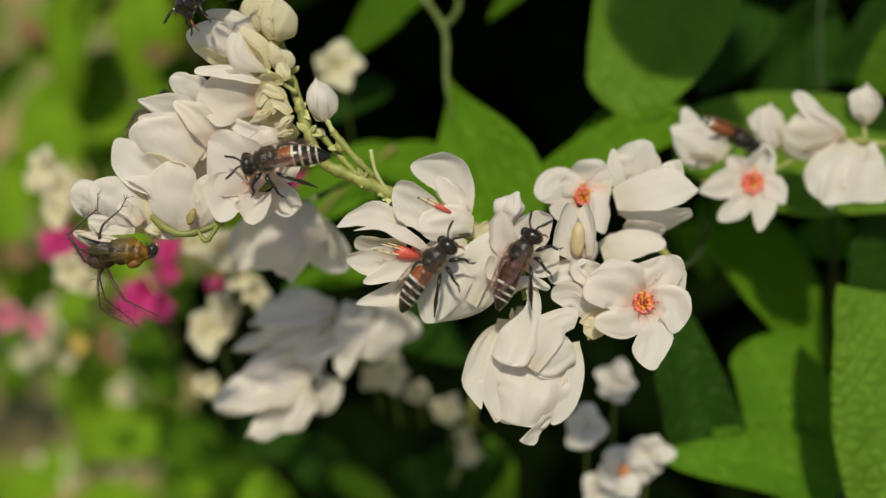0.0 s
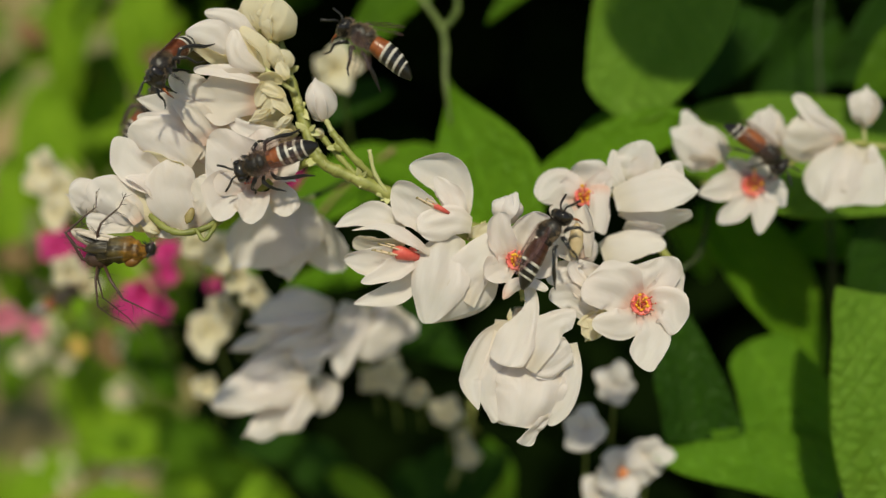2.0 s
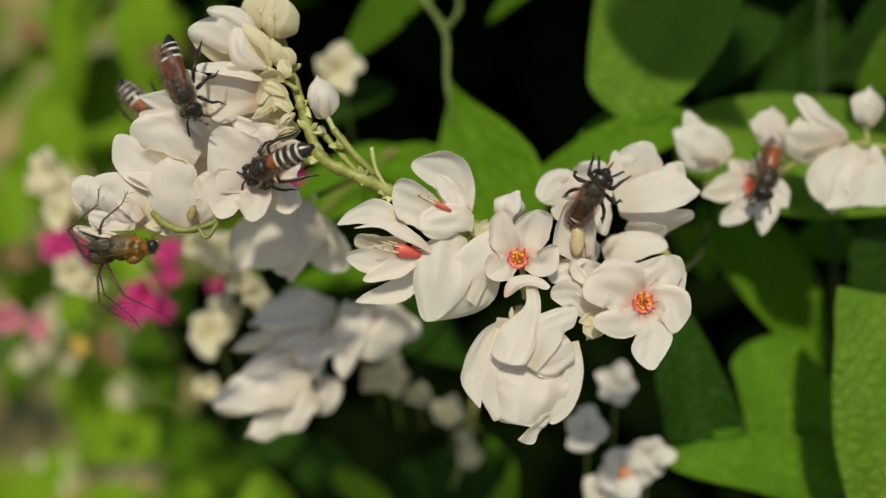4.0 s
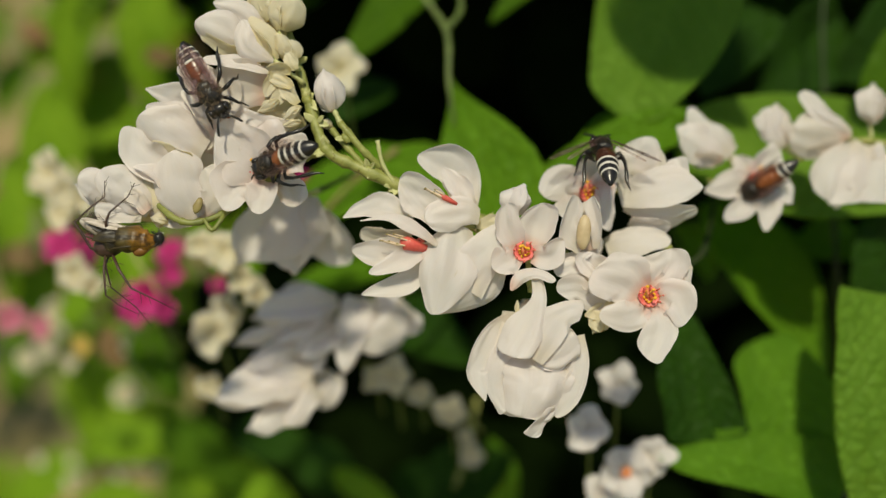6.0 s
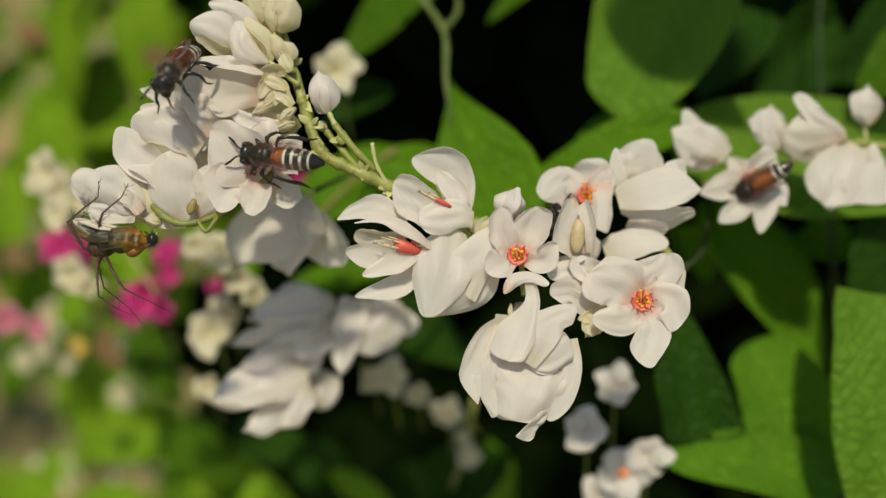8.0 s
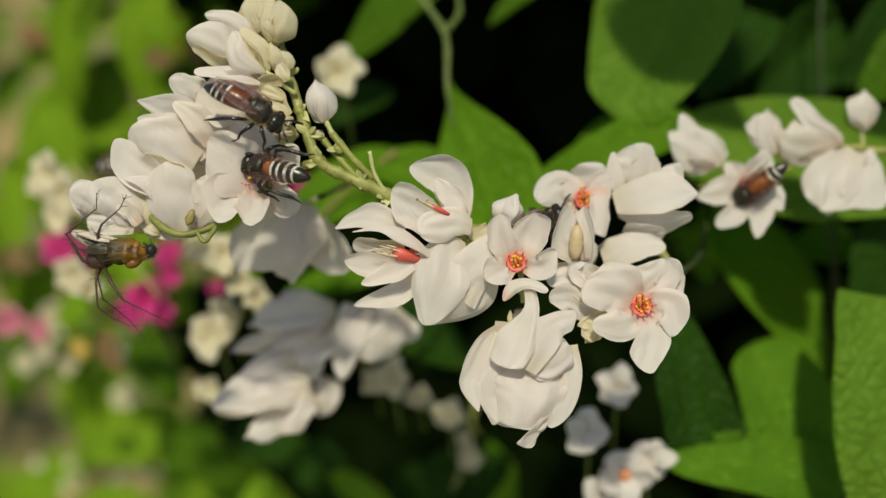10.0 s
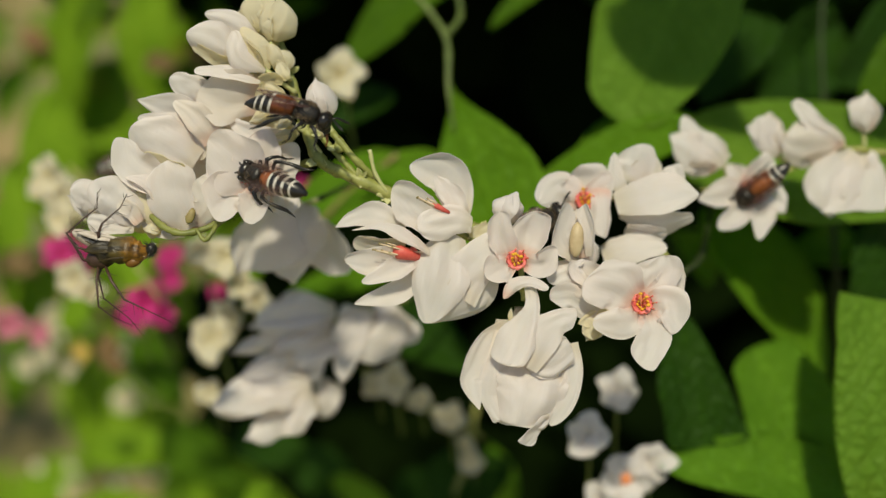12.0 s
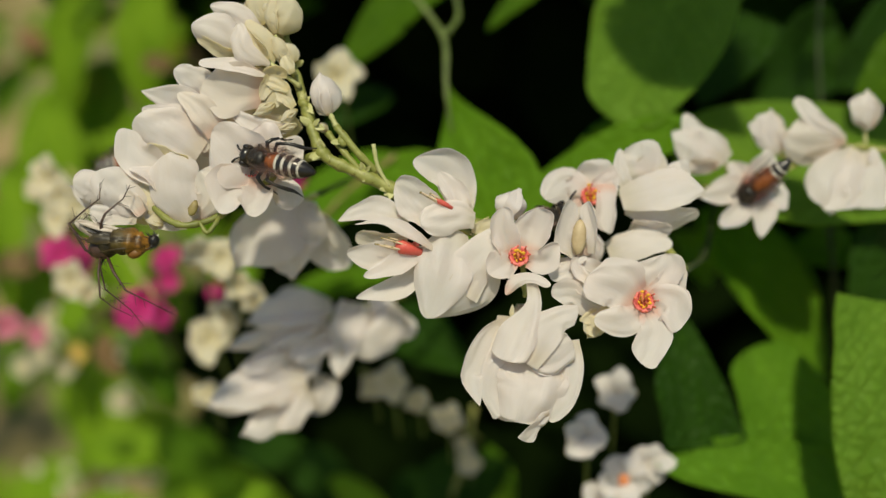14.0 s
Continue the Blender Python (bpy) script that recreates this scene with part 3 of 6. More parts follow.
# looser foliage at the hedge's edge, farther off and blurred
edge = thing("hedge_foliage", (-86, -62.26, 200), "sunlit and shade-coloured green leaves at the edge of the hedge", "foliage")
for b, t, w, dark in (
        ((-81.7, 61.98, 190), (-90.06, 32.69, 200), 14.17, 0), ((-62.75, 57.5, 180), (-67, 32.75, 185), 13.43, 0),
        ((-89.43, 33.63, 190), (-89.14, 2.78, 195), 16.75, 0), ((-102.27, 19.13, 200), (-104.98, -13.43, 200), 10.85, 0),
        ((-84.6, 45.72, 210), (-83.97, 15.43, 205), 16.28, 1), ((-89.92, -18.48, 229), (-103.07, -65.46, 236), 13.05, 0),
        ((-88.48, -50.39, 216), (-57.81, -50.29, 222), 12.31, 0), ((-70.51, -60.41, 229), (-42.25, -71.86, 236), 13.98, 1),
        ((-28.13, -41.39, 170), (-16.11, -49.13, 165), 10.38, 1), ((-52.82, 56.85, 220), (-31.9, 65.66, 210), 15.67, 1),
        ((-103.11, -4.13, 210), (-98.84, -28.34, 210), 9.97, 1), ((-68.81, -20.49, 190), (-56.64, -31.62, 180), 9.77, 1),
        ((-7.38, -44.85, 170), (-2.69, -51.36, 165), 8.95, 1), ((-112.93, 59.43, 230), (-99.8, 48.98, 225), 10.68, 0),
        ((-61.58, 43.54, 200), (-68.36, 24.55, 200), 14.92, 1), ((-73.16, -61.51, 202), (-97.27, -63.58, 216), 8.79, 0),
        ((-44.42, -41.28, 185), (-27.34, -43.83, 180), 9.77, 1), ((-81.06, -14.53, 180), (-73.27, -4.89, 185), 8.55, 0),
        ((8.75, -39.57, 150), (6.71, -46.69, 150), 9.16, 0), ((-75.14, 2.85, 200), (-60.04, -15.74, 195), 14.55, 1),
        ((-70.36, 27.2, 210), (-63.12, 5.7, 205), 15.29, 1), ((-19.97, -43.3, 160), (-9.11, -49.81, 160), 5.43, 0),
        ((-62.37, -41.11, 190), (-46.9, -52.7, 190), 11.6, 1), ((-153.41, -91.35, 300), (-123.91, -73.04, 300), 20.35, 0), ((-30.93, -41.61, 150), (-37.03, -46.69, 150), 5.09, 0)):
    # Flagged leaves take darker copies by position: shade put into the colour.
    leaf(edge, b, t, w, 0, material=(LEAF_SHADE if b[0] > -50 and b[1] < 0 else LEAF_MID if b[0] > -70 else LEAF_FAR) if dark else LEAF_FAR)


def leaf_mass(name, count, box, size, label, seed, material, lean):
    """Many leaves in one mesh: a mass too dense to count."""
    rng = random.Random(seed)
    vs, fs, uv = [], [], []
    for i in range(count):
        u, v, w = (rng.uniform(*r) for r in box)
        s = rng.uniform(*size)
        a = rng.uniform(0, 6.28)
        p = Vector((u, v, -w))
        q = p + Vector((math.cos(a) * s, math.sin(a) * s, rng.uniform(-0.5, 0.5) * s))
        bv, bf, bu = blade(p, q, s * 0.8, 0.15, 0.06, rng.uniform(-50, 50), peak=0.36, power=0.72, lobes=0.16, fold=0.15, thick=0.25, nu=6, nv=4, facing=lean)
        o = len(vs)
        vs += bv
        fs += [tuple(k + o for k in f) for f in bf]
        uv += bu
    o = V((0.5 * (box[0][0] + box[0][1]), box[1][0], 0.5 * (box[2][0] + box[2][1])))
    me = bpy.data.meshes.new(name)
    me.from_pydata([(p - o) * MM for p in vs], [], fs)
    me.materials.append(material)
    me.polygons.foreach_set("use_smooth", [True] * len(me.polygons))
    lay = me.uv_layers.new(name="UVMap")
    idx = np.empty(len(me.loops), dtype=np.int32)
    me.loops.foreach_get("vertex_index", idx)
    lay.data.foreach_set("uv", np.array(uv, dtype=np.float32)[idx].ravel())
    ob = new(name, me)
    ob.matrix_world = PLAN @ Matrix.Translation(o * MM)
    return tagged(ob, label, "foliage", kind="stuff")


# Back mass of leaves, coloured near black in place of deep shade.
leaf_mass("hedge_depth", 1100, ((-75, 360), (-200, 190), (270, 400)), (35, 60), "dense leaves coloured near black for the deep shade inside the hedge", 4, DEEP_SHADE, (0, 0.5, 0.8))
# Added canopy, mostly out of view, to keep sun off the hedge's depth.
leaf_mass("hedge_crown", 640, ((-90, 300), (95, 210), (130, 330)), (35, 60), "added vine leaves above the hedge, mostly unseen, to shade its depth", 9, LEAF_SHADE, (0, 0.9, 0.4))
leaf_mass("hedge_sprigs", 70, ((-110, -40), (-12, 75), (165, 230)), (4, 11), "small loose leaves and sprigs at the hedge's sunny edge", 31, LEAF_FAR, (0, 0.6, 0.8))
leaf_mass("dry_sprigs", 26, ((-120, -50), (-30, 80), (165, 240)), (4, 10), "dry brown leaves caught among the sprigs", 32, LEAF_DRY, (0, 0.6, 0.8))
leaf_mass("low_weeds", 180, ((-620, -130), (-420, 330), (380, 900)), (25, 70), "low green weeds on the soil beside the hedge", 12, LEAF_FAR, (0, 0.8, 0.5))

def throat(hub, base, mouth, radius, filaments, seed):
    """The coral tube of a flower seen from the side, with pale filaments at its mouth."""
    b, m = V(base), V(mouth)
    d = m - b
    part("throat", *tube([b, b + d * 0.4, b + d * 0.8, m], [0.5 * radius, 0.8 * radius, radius, 0.45 * radius], 12), THROAT, hub, origin=b)
    rng = random.Random(seed)
    for k in range(filaments):
        q = Vector((rng.uniform(-1, 1), rng.uniform(-1, 1), rng.uniform(-0.2, 1))) * radius * 0.75
        e = m + q + d.normalized() * rng.uniform(0.5, 1.6)
        part("stamen", *tube([b + d * 0.8 + q * 0.9, m + q, e], [0.12, 0.09, 0.06], 5), CORE, hub, origin=m)
        part("anther", *ellipsoid(e, (0.12, 0.1, 0.1), 6, 4), STEM_RED, hub, origin=e)


# ---- main raceme ----
main = thing("flower_raceme", (8.12, -4.39, 82), "arching raceme of white coral vine flowers and cream buds", "flowers", "racemes")
stem(main, [(12.45, -1.67, 85), (8.42, 0.06, 85), (4.41, 2.09, 85.5), (-0.23, 2.39, 86), (-5.39, 5.62, 84.5), (-9.34, 7.35, 84), (-12.48, 9.17, 84), (-14.27, 13.81, 84.5), (-15.8, 18.5, 85), (-16.95, 23.12, 85)], [0.5, 0.6, 0.62, 0.66, 0.75, 0.6, 0.62, 0.58, 0.42, 0.2])
stem(main, [(-12.48, 9.06, 84), (-15.22, 8.13, 85), (-20.06, 5.31, 86), (-22.07, 2.63, 82.6), (-24.79, 1.49, 81.4), (-26.72, 1.82, 81.4), (-28.43, 2.95, 82.2), (-29.45, 3.89, 83.2)], [0.5, 0.4, 0.36, 0.32, 0.34, 0.34, 0.12], STEM_OLIVE)
stem(main, [(-22.08, 2.62, 82.2), (-22.36, 1.6, 81.2), (-23.07, 0.77, 81), (-23.9, 1.82, 81.2)], [0.25, 0.22, 0.22, 0.2], STEM_OLIVE, "pedicel")
for a, b, c, r in (((-6.42, 6.82, 84.5), (-8.72, 9, 83.5), (-10.99, 11.67, 83.5), 0.36), ((-10.99, 11.67, 83.5), (-11.55, 12.8, 83.5), (-11.89, 13.65, 83.5), 0.26),
                   ((-5.58, 5.75, 84), (-6.74, 7.7, 83.5), (-7.21, 9.91, 83), 0.2), ((-8.2, 7.01, 84), (-10.48, 9.46, 84), (-12.62, 11.88, 85), 0.3),
                   ((-14.75, 15.72, 84), (-16.55, 16.94, 83), (-17.96, 18.07, 83), 0.22), ((-15.15, 17.15, 84), (-17.11, 17.51, 83), (-18.8, 19.19, 83), 0.2),
                   ((-15.91, 19.37, 85), (-16.75, 20, 84), (-17.43, 20.85, 84), 0.2),
                   ((8.42, 0.06, 85), (8.08, -2.23, 84.5), (8.22, -5.01, 83), 0.3), ((12.45, -1.67, 85), (15.91, -3.98, 85), (19.14, -5.64, 84), 0.3),
                   ((4.41, 2.09, 85.5), (5.53, 2.65, 85), (6.65, 2.92, 84.5), 0.3), ((-0.23, 2.39, 86), (2.64, 1.2, 84.5), (3.45, 0.62, 83.5), 0.3)):
    stem(main, [a, b, c], [r * 1.1, r, r * 1.1], STEM_PALE if r < 0.3 else STEM, "pedicel")
for p, s in (((-12.42, 9.06, 84), 0.95), ((-5.39, 5.67, 84.5), 0.95), ((-8.2, 7.01, 84), 0.7), ((-10.42, 10.14, 83.5), 0.6), ((-14.41, 14.06, 84.3), 0.7), ((-15.64, 17.89, 84.8), 0.5), ((-27.69, 2.04, 83.5), 0.65)):
    o = V(p)
    vs, fs = ellipsoid(o, (s, s * 0.75, s * 0.75), 9, 6, Matrix.Rotation(-0.6, 3, "Z"), 0.05)
    part("stem_node", vs, fs, STEM, main, origin=o)

rng = random.Random(33)
for p, n in (((-12.42, 9.06, 84), 4), ((-5.39, 5.67, 84.5), 5), ((-8.2, 7.12, 84), 3), ((-10.42, 10.14, 83.5), 3), ((-14.41, 14.06, 84.3), 4), ((-15.64, 17.89, 84.8), 3), ((-27.69, 2.04, 83.5), 3), ((3.8, 1.79, 85), 4), ((-13.44, 11.74, 84), 3)):
    for k in range(n):
        a = rng.uniform(0, 6.28)
        l = rng.uniform(0.9, 1.7)
        petal(main, p, (p[0] + math.cos(a) * l, p[1] + math.sin(a) * l, p[2] - rng.uniform(0.2, 0.9)), l * 0.55, 0.3, 0.1, 0, STEM_PALE, "bract", nu=6, nv=4, power=0.8)

# open flower, facing the eye
hub = flower(main, (19.77, -5.38, 82.6), 1.05, (0.05, 0.15, 1), 9)
sheet(hub, [(19.1, -4.99, 82.6), (17.06, -3.57, 82.2), (14.13, -2.82, 81.4)], [3.23, 5.45, 3.67], material=PETAL_OPEN, cup=0.12, tip=0.22)
sheet(hub, [(20.15, -4.45, 83), (21.17, -2.76, 83), (21.79, -0.62, 82.8)], [3.04, 4.84, 3.49], material=PETAL_OPEN, cup=0.12, tip=0.25)
sheet(hub, [(20.76, -5.02, 83.2), (22.46, -4.01, 83.2), (23.75, -1.63, 83)], [2.48, 3.5, 1.8], material=PETAL_OPEN, tip=0.1)
sheet(hub, [(20.67, -5.56, 82.8), (22.41, -5.53, 82.4), (23.52, -7.71, 81.8)], [2.79, 3.8, 2.12], material=PETAL_OPEN, cup=0.1, tip=0.12)
sheet(hub, [(20.31, -6.21, 82.5), (20.64, -8.27, 81.8), (19.18, -11.18, 80.8)], [2.11, 3.32, 2.66], material=PETAL_OPEN, cup=0.08, tip=0.14)
sheet(hub, [(19.45, -5.98, 82.4), (17.65, -7.25, 81.6), (14.76, -6.99, 81.2)], [2, 3.33, 1.22], material=PETAL_OPEN, cup=-0.08)
petal(main, (16.86, -5.92, 84), (13.73, -7.37, 83), 1.89, 0.3, 0.1, 0, PETAL_CREAM, "calyx")
petal(main, (16.58, -6.78, 84), (14.63, -9.01, 83.6), 2, 0.2, 0.1, 0, PETAL_CREAM, "calyx")
# smaller open flower beside it
hub = flower(main, (7.41, -1.05, 82.2), 0.98, (-0.1, 0.1, 1), 8)
sheet(hub, [(7.77, -0.26, 82.6), (8.66, 1.61, 82.8), (9.14, 3.79, 82.4)], [2.35, 4.03, 3.25], material=PETAL_OPEN, cup=0.25, tip=0.35)
sheet(hub, [(6.65, -0.84, 82.4), (5.91, 1.15, 82), (5.61, 3.67, 81.4)], [2, 2.67, 2], material=PETAL_OPEN, cup=0.4, edge=1.5)
sheet(hub, [(6.86, -1.28, 82.2), (5.49, -1.97, 81.6), (4.25, -2.74, 80.8)], [1.77, 3.1, 2.43], material=PETAL_OPEN, cup=0.2, tip=0.4)
sheet(hub, [(8.2, -1.37, 82.2), (9.8, -1.45, 81.6), (11.25, 0.01, 81)], [1.77, 2.77, 1.66], material=PETAL_OPEN, cup=0.3)
sheet(hub, [(6.02, -4.78, 80.6), (7.03, -3.42, 81.2), (8.68, -3.17, 81.2), (10.38, -3.78, 80.6)], [0.66, 1.32, 1.32, 0.88], material=PETAL_OPEN, cup=-0.3, face=(0, 0.5, 0.8), foot=0.2)
# flower seen from the side, coral streaks in its throat
hub = flower(main, (0.45, 3.75, 83), 0.42, (-0.75, 0.45, 0.5), 0)
sheet(hub, [(1.68, 3.15, 83.6), (1.19, 5.79, 84), (-0.32, 7.66, 84.2), (-3.12, 8.6, 83.8)], [2.5, 4.1, 3.64, 2.28], cup=0.25, tip=0.35)
sheet(hub, [(1.77, 3.33, 82.6), (1.02, 5, 82.6), (-0.53, 7.14, 82.4)], [1.9, 2.46, 1.01], cup=0.2)
sheet(hub, [(-0.91, 2.41, 83.2), (-2.79, 4.23, 83), (-4.94, 6.02, 82.6)], [3.04, 4.05, 3.26], cup=0.2, tip=0.4)
sheet(hub, [(3, 2.43, 82), (0.6, 2.7, 81.4), (-2.3, 1.86, 80.8)], [1.66, 3.2, 3.64], cup=-0.12, bow=0.03, tip=0.4)
throat(hub, (0.75, 3.53, 81.3), (-0.92, 4.41, 80.9), 0.3, 5, 4)
hub = flower(main, (-2.74, -0.5, 82.8), 0.7, (-0.85, 0.05, 0.5), 0)
sheet(hub, [(-3.63, 2.16, 83.6), (-6.37, 3.24, 83.6), (-8.62, 3.08, 83.4), (-10.59, 2.18, 83)], [1.13, 2.6, 1.81, 0.34], face=(0, 0.3, 0.9), cup=0.2)
sheet(hub, [(-0.95, -0.42, 81.6), (-3.17, 1.19, 81), (-5.59, 2.19, 80.8), (-8.65, 1.8, 80.8)], [0.66, 1.98, 1.32, 0.33], face=(-0.2, 0.8, 0.5), cup=-0.3, bow=0.03)
sheet(hub, [(-3.76, 0.81, 84.6), (-6.4, 0.77, 84.6), (-8.93, 0.95, 84.6)], [2.07, 2.52, 1.95], face=(0, -0.75, 0.66), material=PETAL_BLUSH)
sheet(hub, [(-3.45, -0.68, 83.2), (-6.46, -1.29, 82.8), (-9.51, -1.23, 82)], [1.68, 2.92, 1.68], cup=0.3)
sheet(hub, [(-1.73, -0.59, 82), (-4.57, -1.91, 81.4), (-7.74, -3.28, 80.8)], [0.99, 2.21, 0.88], cup=0.25)
sheet(hub, [(-1.84, -2.23, 83), (-4.26, -4.22, 82.6), (-8.55, -5.44, 82)], [1.57, 2.46, 0.56], cup=0.2)
throat(hub, (-2.21, -0.83, 81.9), (-4.71, -0.16, 81.2), 0.74, 8, 5)
# large drooping flower seen from behind
f = closed(main, (1.65, 0.69, 85.5), (1, -2.21, 84.9), 2.2, 2, back=3.0)
sheet(f, [(1.07, 1.52, 82.4), (0.16, -1.06, 81.2), (-0.77, -4.09, 80.8), (-1.49, -7.24, 81)], [(1.32, 1.32), (2.76, 3.09), (2.21, 3.2), (0.55, 0.88)], cup=-0.18, edge=0.7, tip=0.1)
sheet(f, [(1.33, -4.47, 81.6), (3.58, -1.11, 81.3), (5.59, 1.37, 82.2)], [(2.22, 3.32), (1.88, 1.99), (0.78, 0.78)], cup=-0.08, edge=0.7, tip=0.1)
sheet(f, [(5.21, -1.98, 82.4), (3.8, -4.63, 82.4), (2.26, -6.05, 82.3), (-1.06, -7.2, 82)], [(0.89, 1.12), (2.01, 1.9), (1.9, 1.34), (0.56, 0.45)], face=(0, -0.75, 0.66), cup=-0.1, edge=0.7, tip=0.06)
sheet(f, [(3.22, 0.69, 84), (3.77, 1.56, 84), (5.01, 2.55, 84)], [1.71, 1.71, 1.14], material=PETAL_CREAM)
closed(main, (6.2, 2.57, 84), (7.36, 5.39, 83.4), 3.5, 4, spin=10)
# half-closed flower with a pale core
f = closed(main, (13.79, -1.52, 84), (13.64, 1.99, 83.4), 2.3, 2, core=CORE, back=2.0)
sheet(f, [(12.97, -0.96, 82.8), (11.64, 1.26, 82.4), (12.65, 4.38, 82)], [1.01, 2.68, 1.68], cup=0.3, face=(0.35, 0, 0.9))
sheet(f, [(14.76, -0.7, 82.8), (14.76, 1.7, 82.4), (14.01, 4.42, 82.2)], [0.78, 1.34, 1.79], cup=0.35, face=(-0.6, -0.1, 0.7))
sheet(f, [(13.77, -0.84, 83.6), (13.85, 1.72, 83.6), (13.81, 4.16, 83.6)], [1.7, 2.49, 1.93], material=PETAL_BLUSH, cup=0.3)
fruit_at = V((13.28, 0.94, 82.1))
part("fruit", *ellipsoid(fruit_at, (1.75, 0.72, 0.6), 14, 10, Matrix.Rotation(1.5, 3, "Z"), 0.02), FRUIT, f, origin=fruit_at)
f = closed(main, (15.4, -5.97, 84.6), (12.98, -3.98, 84), 3, 3, back=2.0)
sheet(f, [(15.26, -3.64, 83.4), (12.77, -2.42, 82.8), (10.71, -3.34, 82.4)], [3.37, 3.15, 2.02], edge=2, cup=-0.15)
sheet(f, [(15.53, -6.35, 83.4), (12.89, -4.88, 82.6), (10.8, -5, 82)], [2.02, 2.8, 1.91], edge=2, cup=0.2)
sheet(f, [(14.97, -3.88, 82.4), (13.15, -1.96, 82.4), (13.8, -0.94, 82.4)], [1.12, 1.68, 0.78], edge=2)
sheet(f, [(15.75, -8.14, 83.2), (14.95, -7.87, 83.2), (14.27, -7.14, 83.2)], [1.35, 1.92, 1.13], material=PETAL_CREAM)
# large hanging flower with overlapping petals
f = closed(main, (8.27, -6.12, 85), (8.94, -15.23, 84.4), 4, 3, spin=40, back=4.0)
sheet(f, [(8.19, -7.2, 84), (7.84, -12.27, 83.6), (7.71, -17.37, 83)], [(2.83, 3.4), (3.51, 4.76), (2.27, 2.83)], edge=0.8)
sheet(f, [(6.15, -7.51, 83.2), (4.35, -8.87, 83), (2.93, -11.69, 82.8), (2.39, -13.21, 82.4), (3.75, -15.79, 82)], [(0.56, 1.12), (0.79, 1.46), (0.9, 1.57), (0.67, 1.68), (0.22, 0.45)], cup=0.2, face=(0.2, 0, 0.95), edge=0.8)
sheet(f, [(6.98, -8.81, 82.8), (5.59, -11.56, 82.2), (4.95, -14.32, 82), (5.85, -16.67, 81.6)], [(1.89, 1.67), (1.45, 2.23), (1.23, 2.23), (0.89, 1.45)], cup=-0.1, edge=0.8, tip=0.07)
sheet(f, [(13.06, -9.31, 83.2), (13.49, -12.07, 82.8), (12.48, -15.38, 82.4), (10.7, -17.32, 82.2)], [(0.78, 0.56), (1.46, 0.45), (1.68, 0.56), (1.12, 0.45)], cup=0.2, edge=0.8)
sheet(f, [(10.55, -16.73, 82), (9.22, -17.57, 81.4), (8.16, -19.04, 81)], [(1.11, 0.88), (1.44, 0.99), (1.11, 0.44)], cup=0.1, face=(0, -0.75, 0.66), tip=0.07)
sheet(f, [(9.18, -11.47, 82), (8.73, -14.09, 81), (7.43, -17.11, 80.6)], [(3.41, 3.08), (3.19, 3.41), (1.65, 2.2)], cup=-0.2, face=(0, -0.2, 0.95), edge=0.8, tip=0.07)
sheet(f, [(8.31, -11.43, 81.6), (10.47, -11.34, 81.2), (12.64, -9.44, 81.2)], [(0.33, 0.77), (1.43, 1.65), (1.65, 1.43)], cup=-0.15, face=(0.1, -0.2, 0.95), edge=0.8, tip=0.07)
sheet(f, [(8, -11.32, 80.7), (9.93, -8.12, 80.8), (11.47, -6.91, 81), (13.18, -6.69, 81.4)], [(1.32, 0.88), (1.87, 1.54), (1.43, 1.21), (1.04, 1.04)], cup=-0.12, face=(0.1, 0.3, 0.9), edge=0.8, tip=0.05)
sheet(f, [(8.62, -3.57, 81.6), (8.68, -5.74, 80.8), (7.69, -8.54, 80.2), (6.09, -11.15, 80)], [(0.44, 0.55), (0.71, 0.88), (2.41, 1.64), (1.97, 1.42)], cup=-0.12, face=(-0.1, 0.35, 0.9), edge=0.8, tip=0.07)
sheet(f, [(6.91, -7.14, 83), (6.85, -6.58, 83), (6.89, -5.85, 83)], [0.56, 0.51, 0.17], material=PETAL_CREAM)
# crowded flowers at the raceme's end
f = closed(main, (-16.99, 21.02, 84.2), (-16.5, 24.03, 83.6), 2.6, 3, PETAL_CREAM, spin=15)
sheet(f, [(-16.94, 20.99, 83.6), (-16.1, 22.48, 82.8), (-15.92, 24.7, 82.6)], [1, 3.3, 1.77], material=PETAL_CREAM, cup=-0.4)
sheet(f, [(-17.27, 21.04, 83.8), (-17.55, 22.76, 83.4), (-17.15, 24.76, 83.2)], [0.89, 2.07, 1.78], material=PETAL_CREAM, cup=-0.4)
f = closed(main, (-18.46, 22.4, 84.8), (-19.07, 24.94, 84.2), 2.6, 3, PETAL_CREAM, spin=50)
sheet(f, [(-18.13, 22.26, 83.8), (-19.18, 23.61, 83.4), (-18.79, 25.49, 83.2)], [1.6, 2.49, 1.78], material=PETAL_CREAM, cup=-0.4)
sheet(f, [(-18.09, 22.49, 84.2), (-18.09, 24.45, 84.2), (-17.35, 26.41, 84.2)], [1.19, 2.09, 1.49], material=PETAL_CREAM)
f = closed(main, (-16.38, 17.84, 84.2), (-16.5, 19.78, 83.6), 1.9, 3, PETAL_CREAM, spin=0)
sheet(f, [(-16.26, 17.91, 83.6), (-16.62, 19.03, 83), (-17.07, 20.43, 82.8)], [1, 1.77, 1.18], material=PETAL_CREAM, cup=-0.3)
sheet(f, [(-16.15, 18, 83.8), (-15.69, 18.88, 83.4), (-15.94, 19.92, 83.2)], [0.59, 1.66, 1.18], material=PETAL_CREAM, cup=-0.3)
f = closed(main, (-18.18, 18.17, 84.6), (-21.22, 21.46, 84), 3.2, 3, PETAL_CREAM, spin=30, back=2.0)
sheet(f, [(-19.22, 21.16, 83.8), (-21.07, 22.71, 83.4), (-23.74, 23.42, 83)], [1.78, 2.54, 1.48], cup=-0.25, tip=0.4)
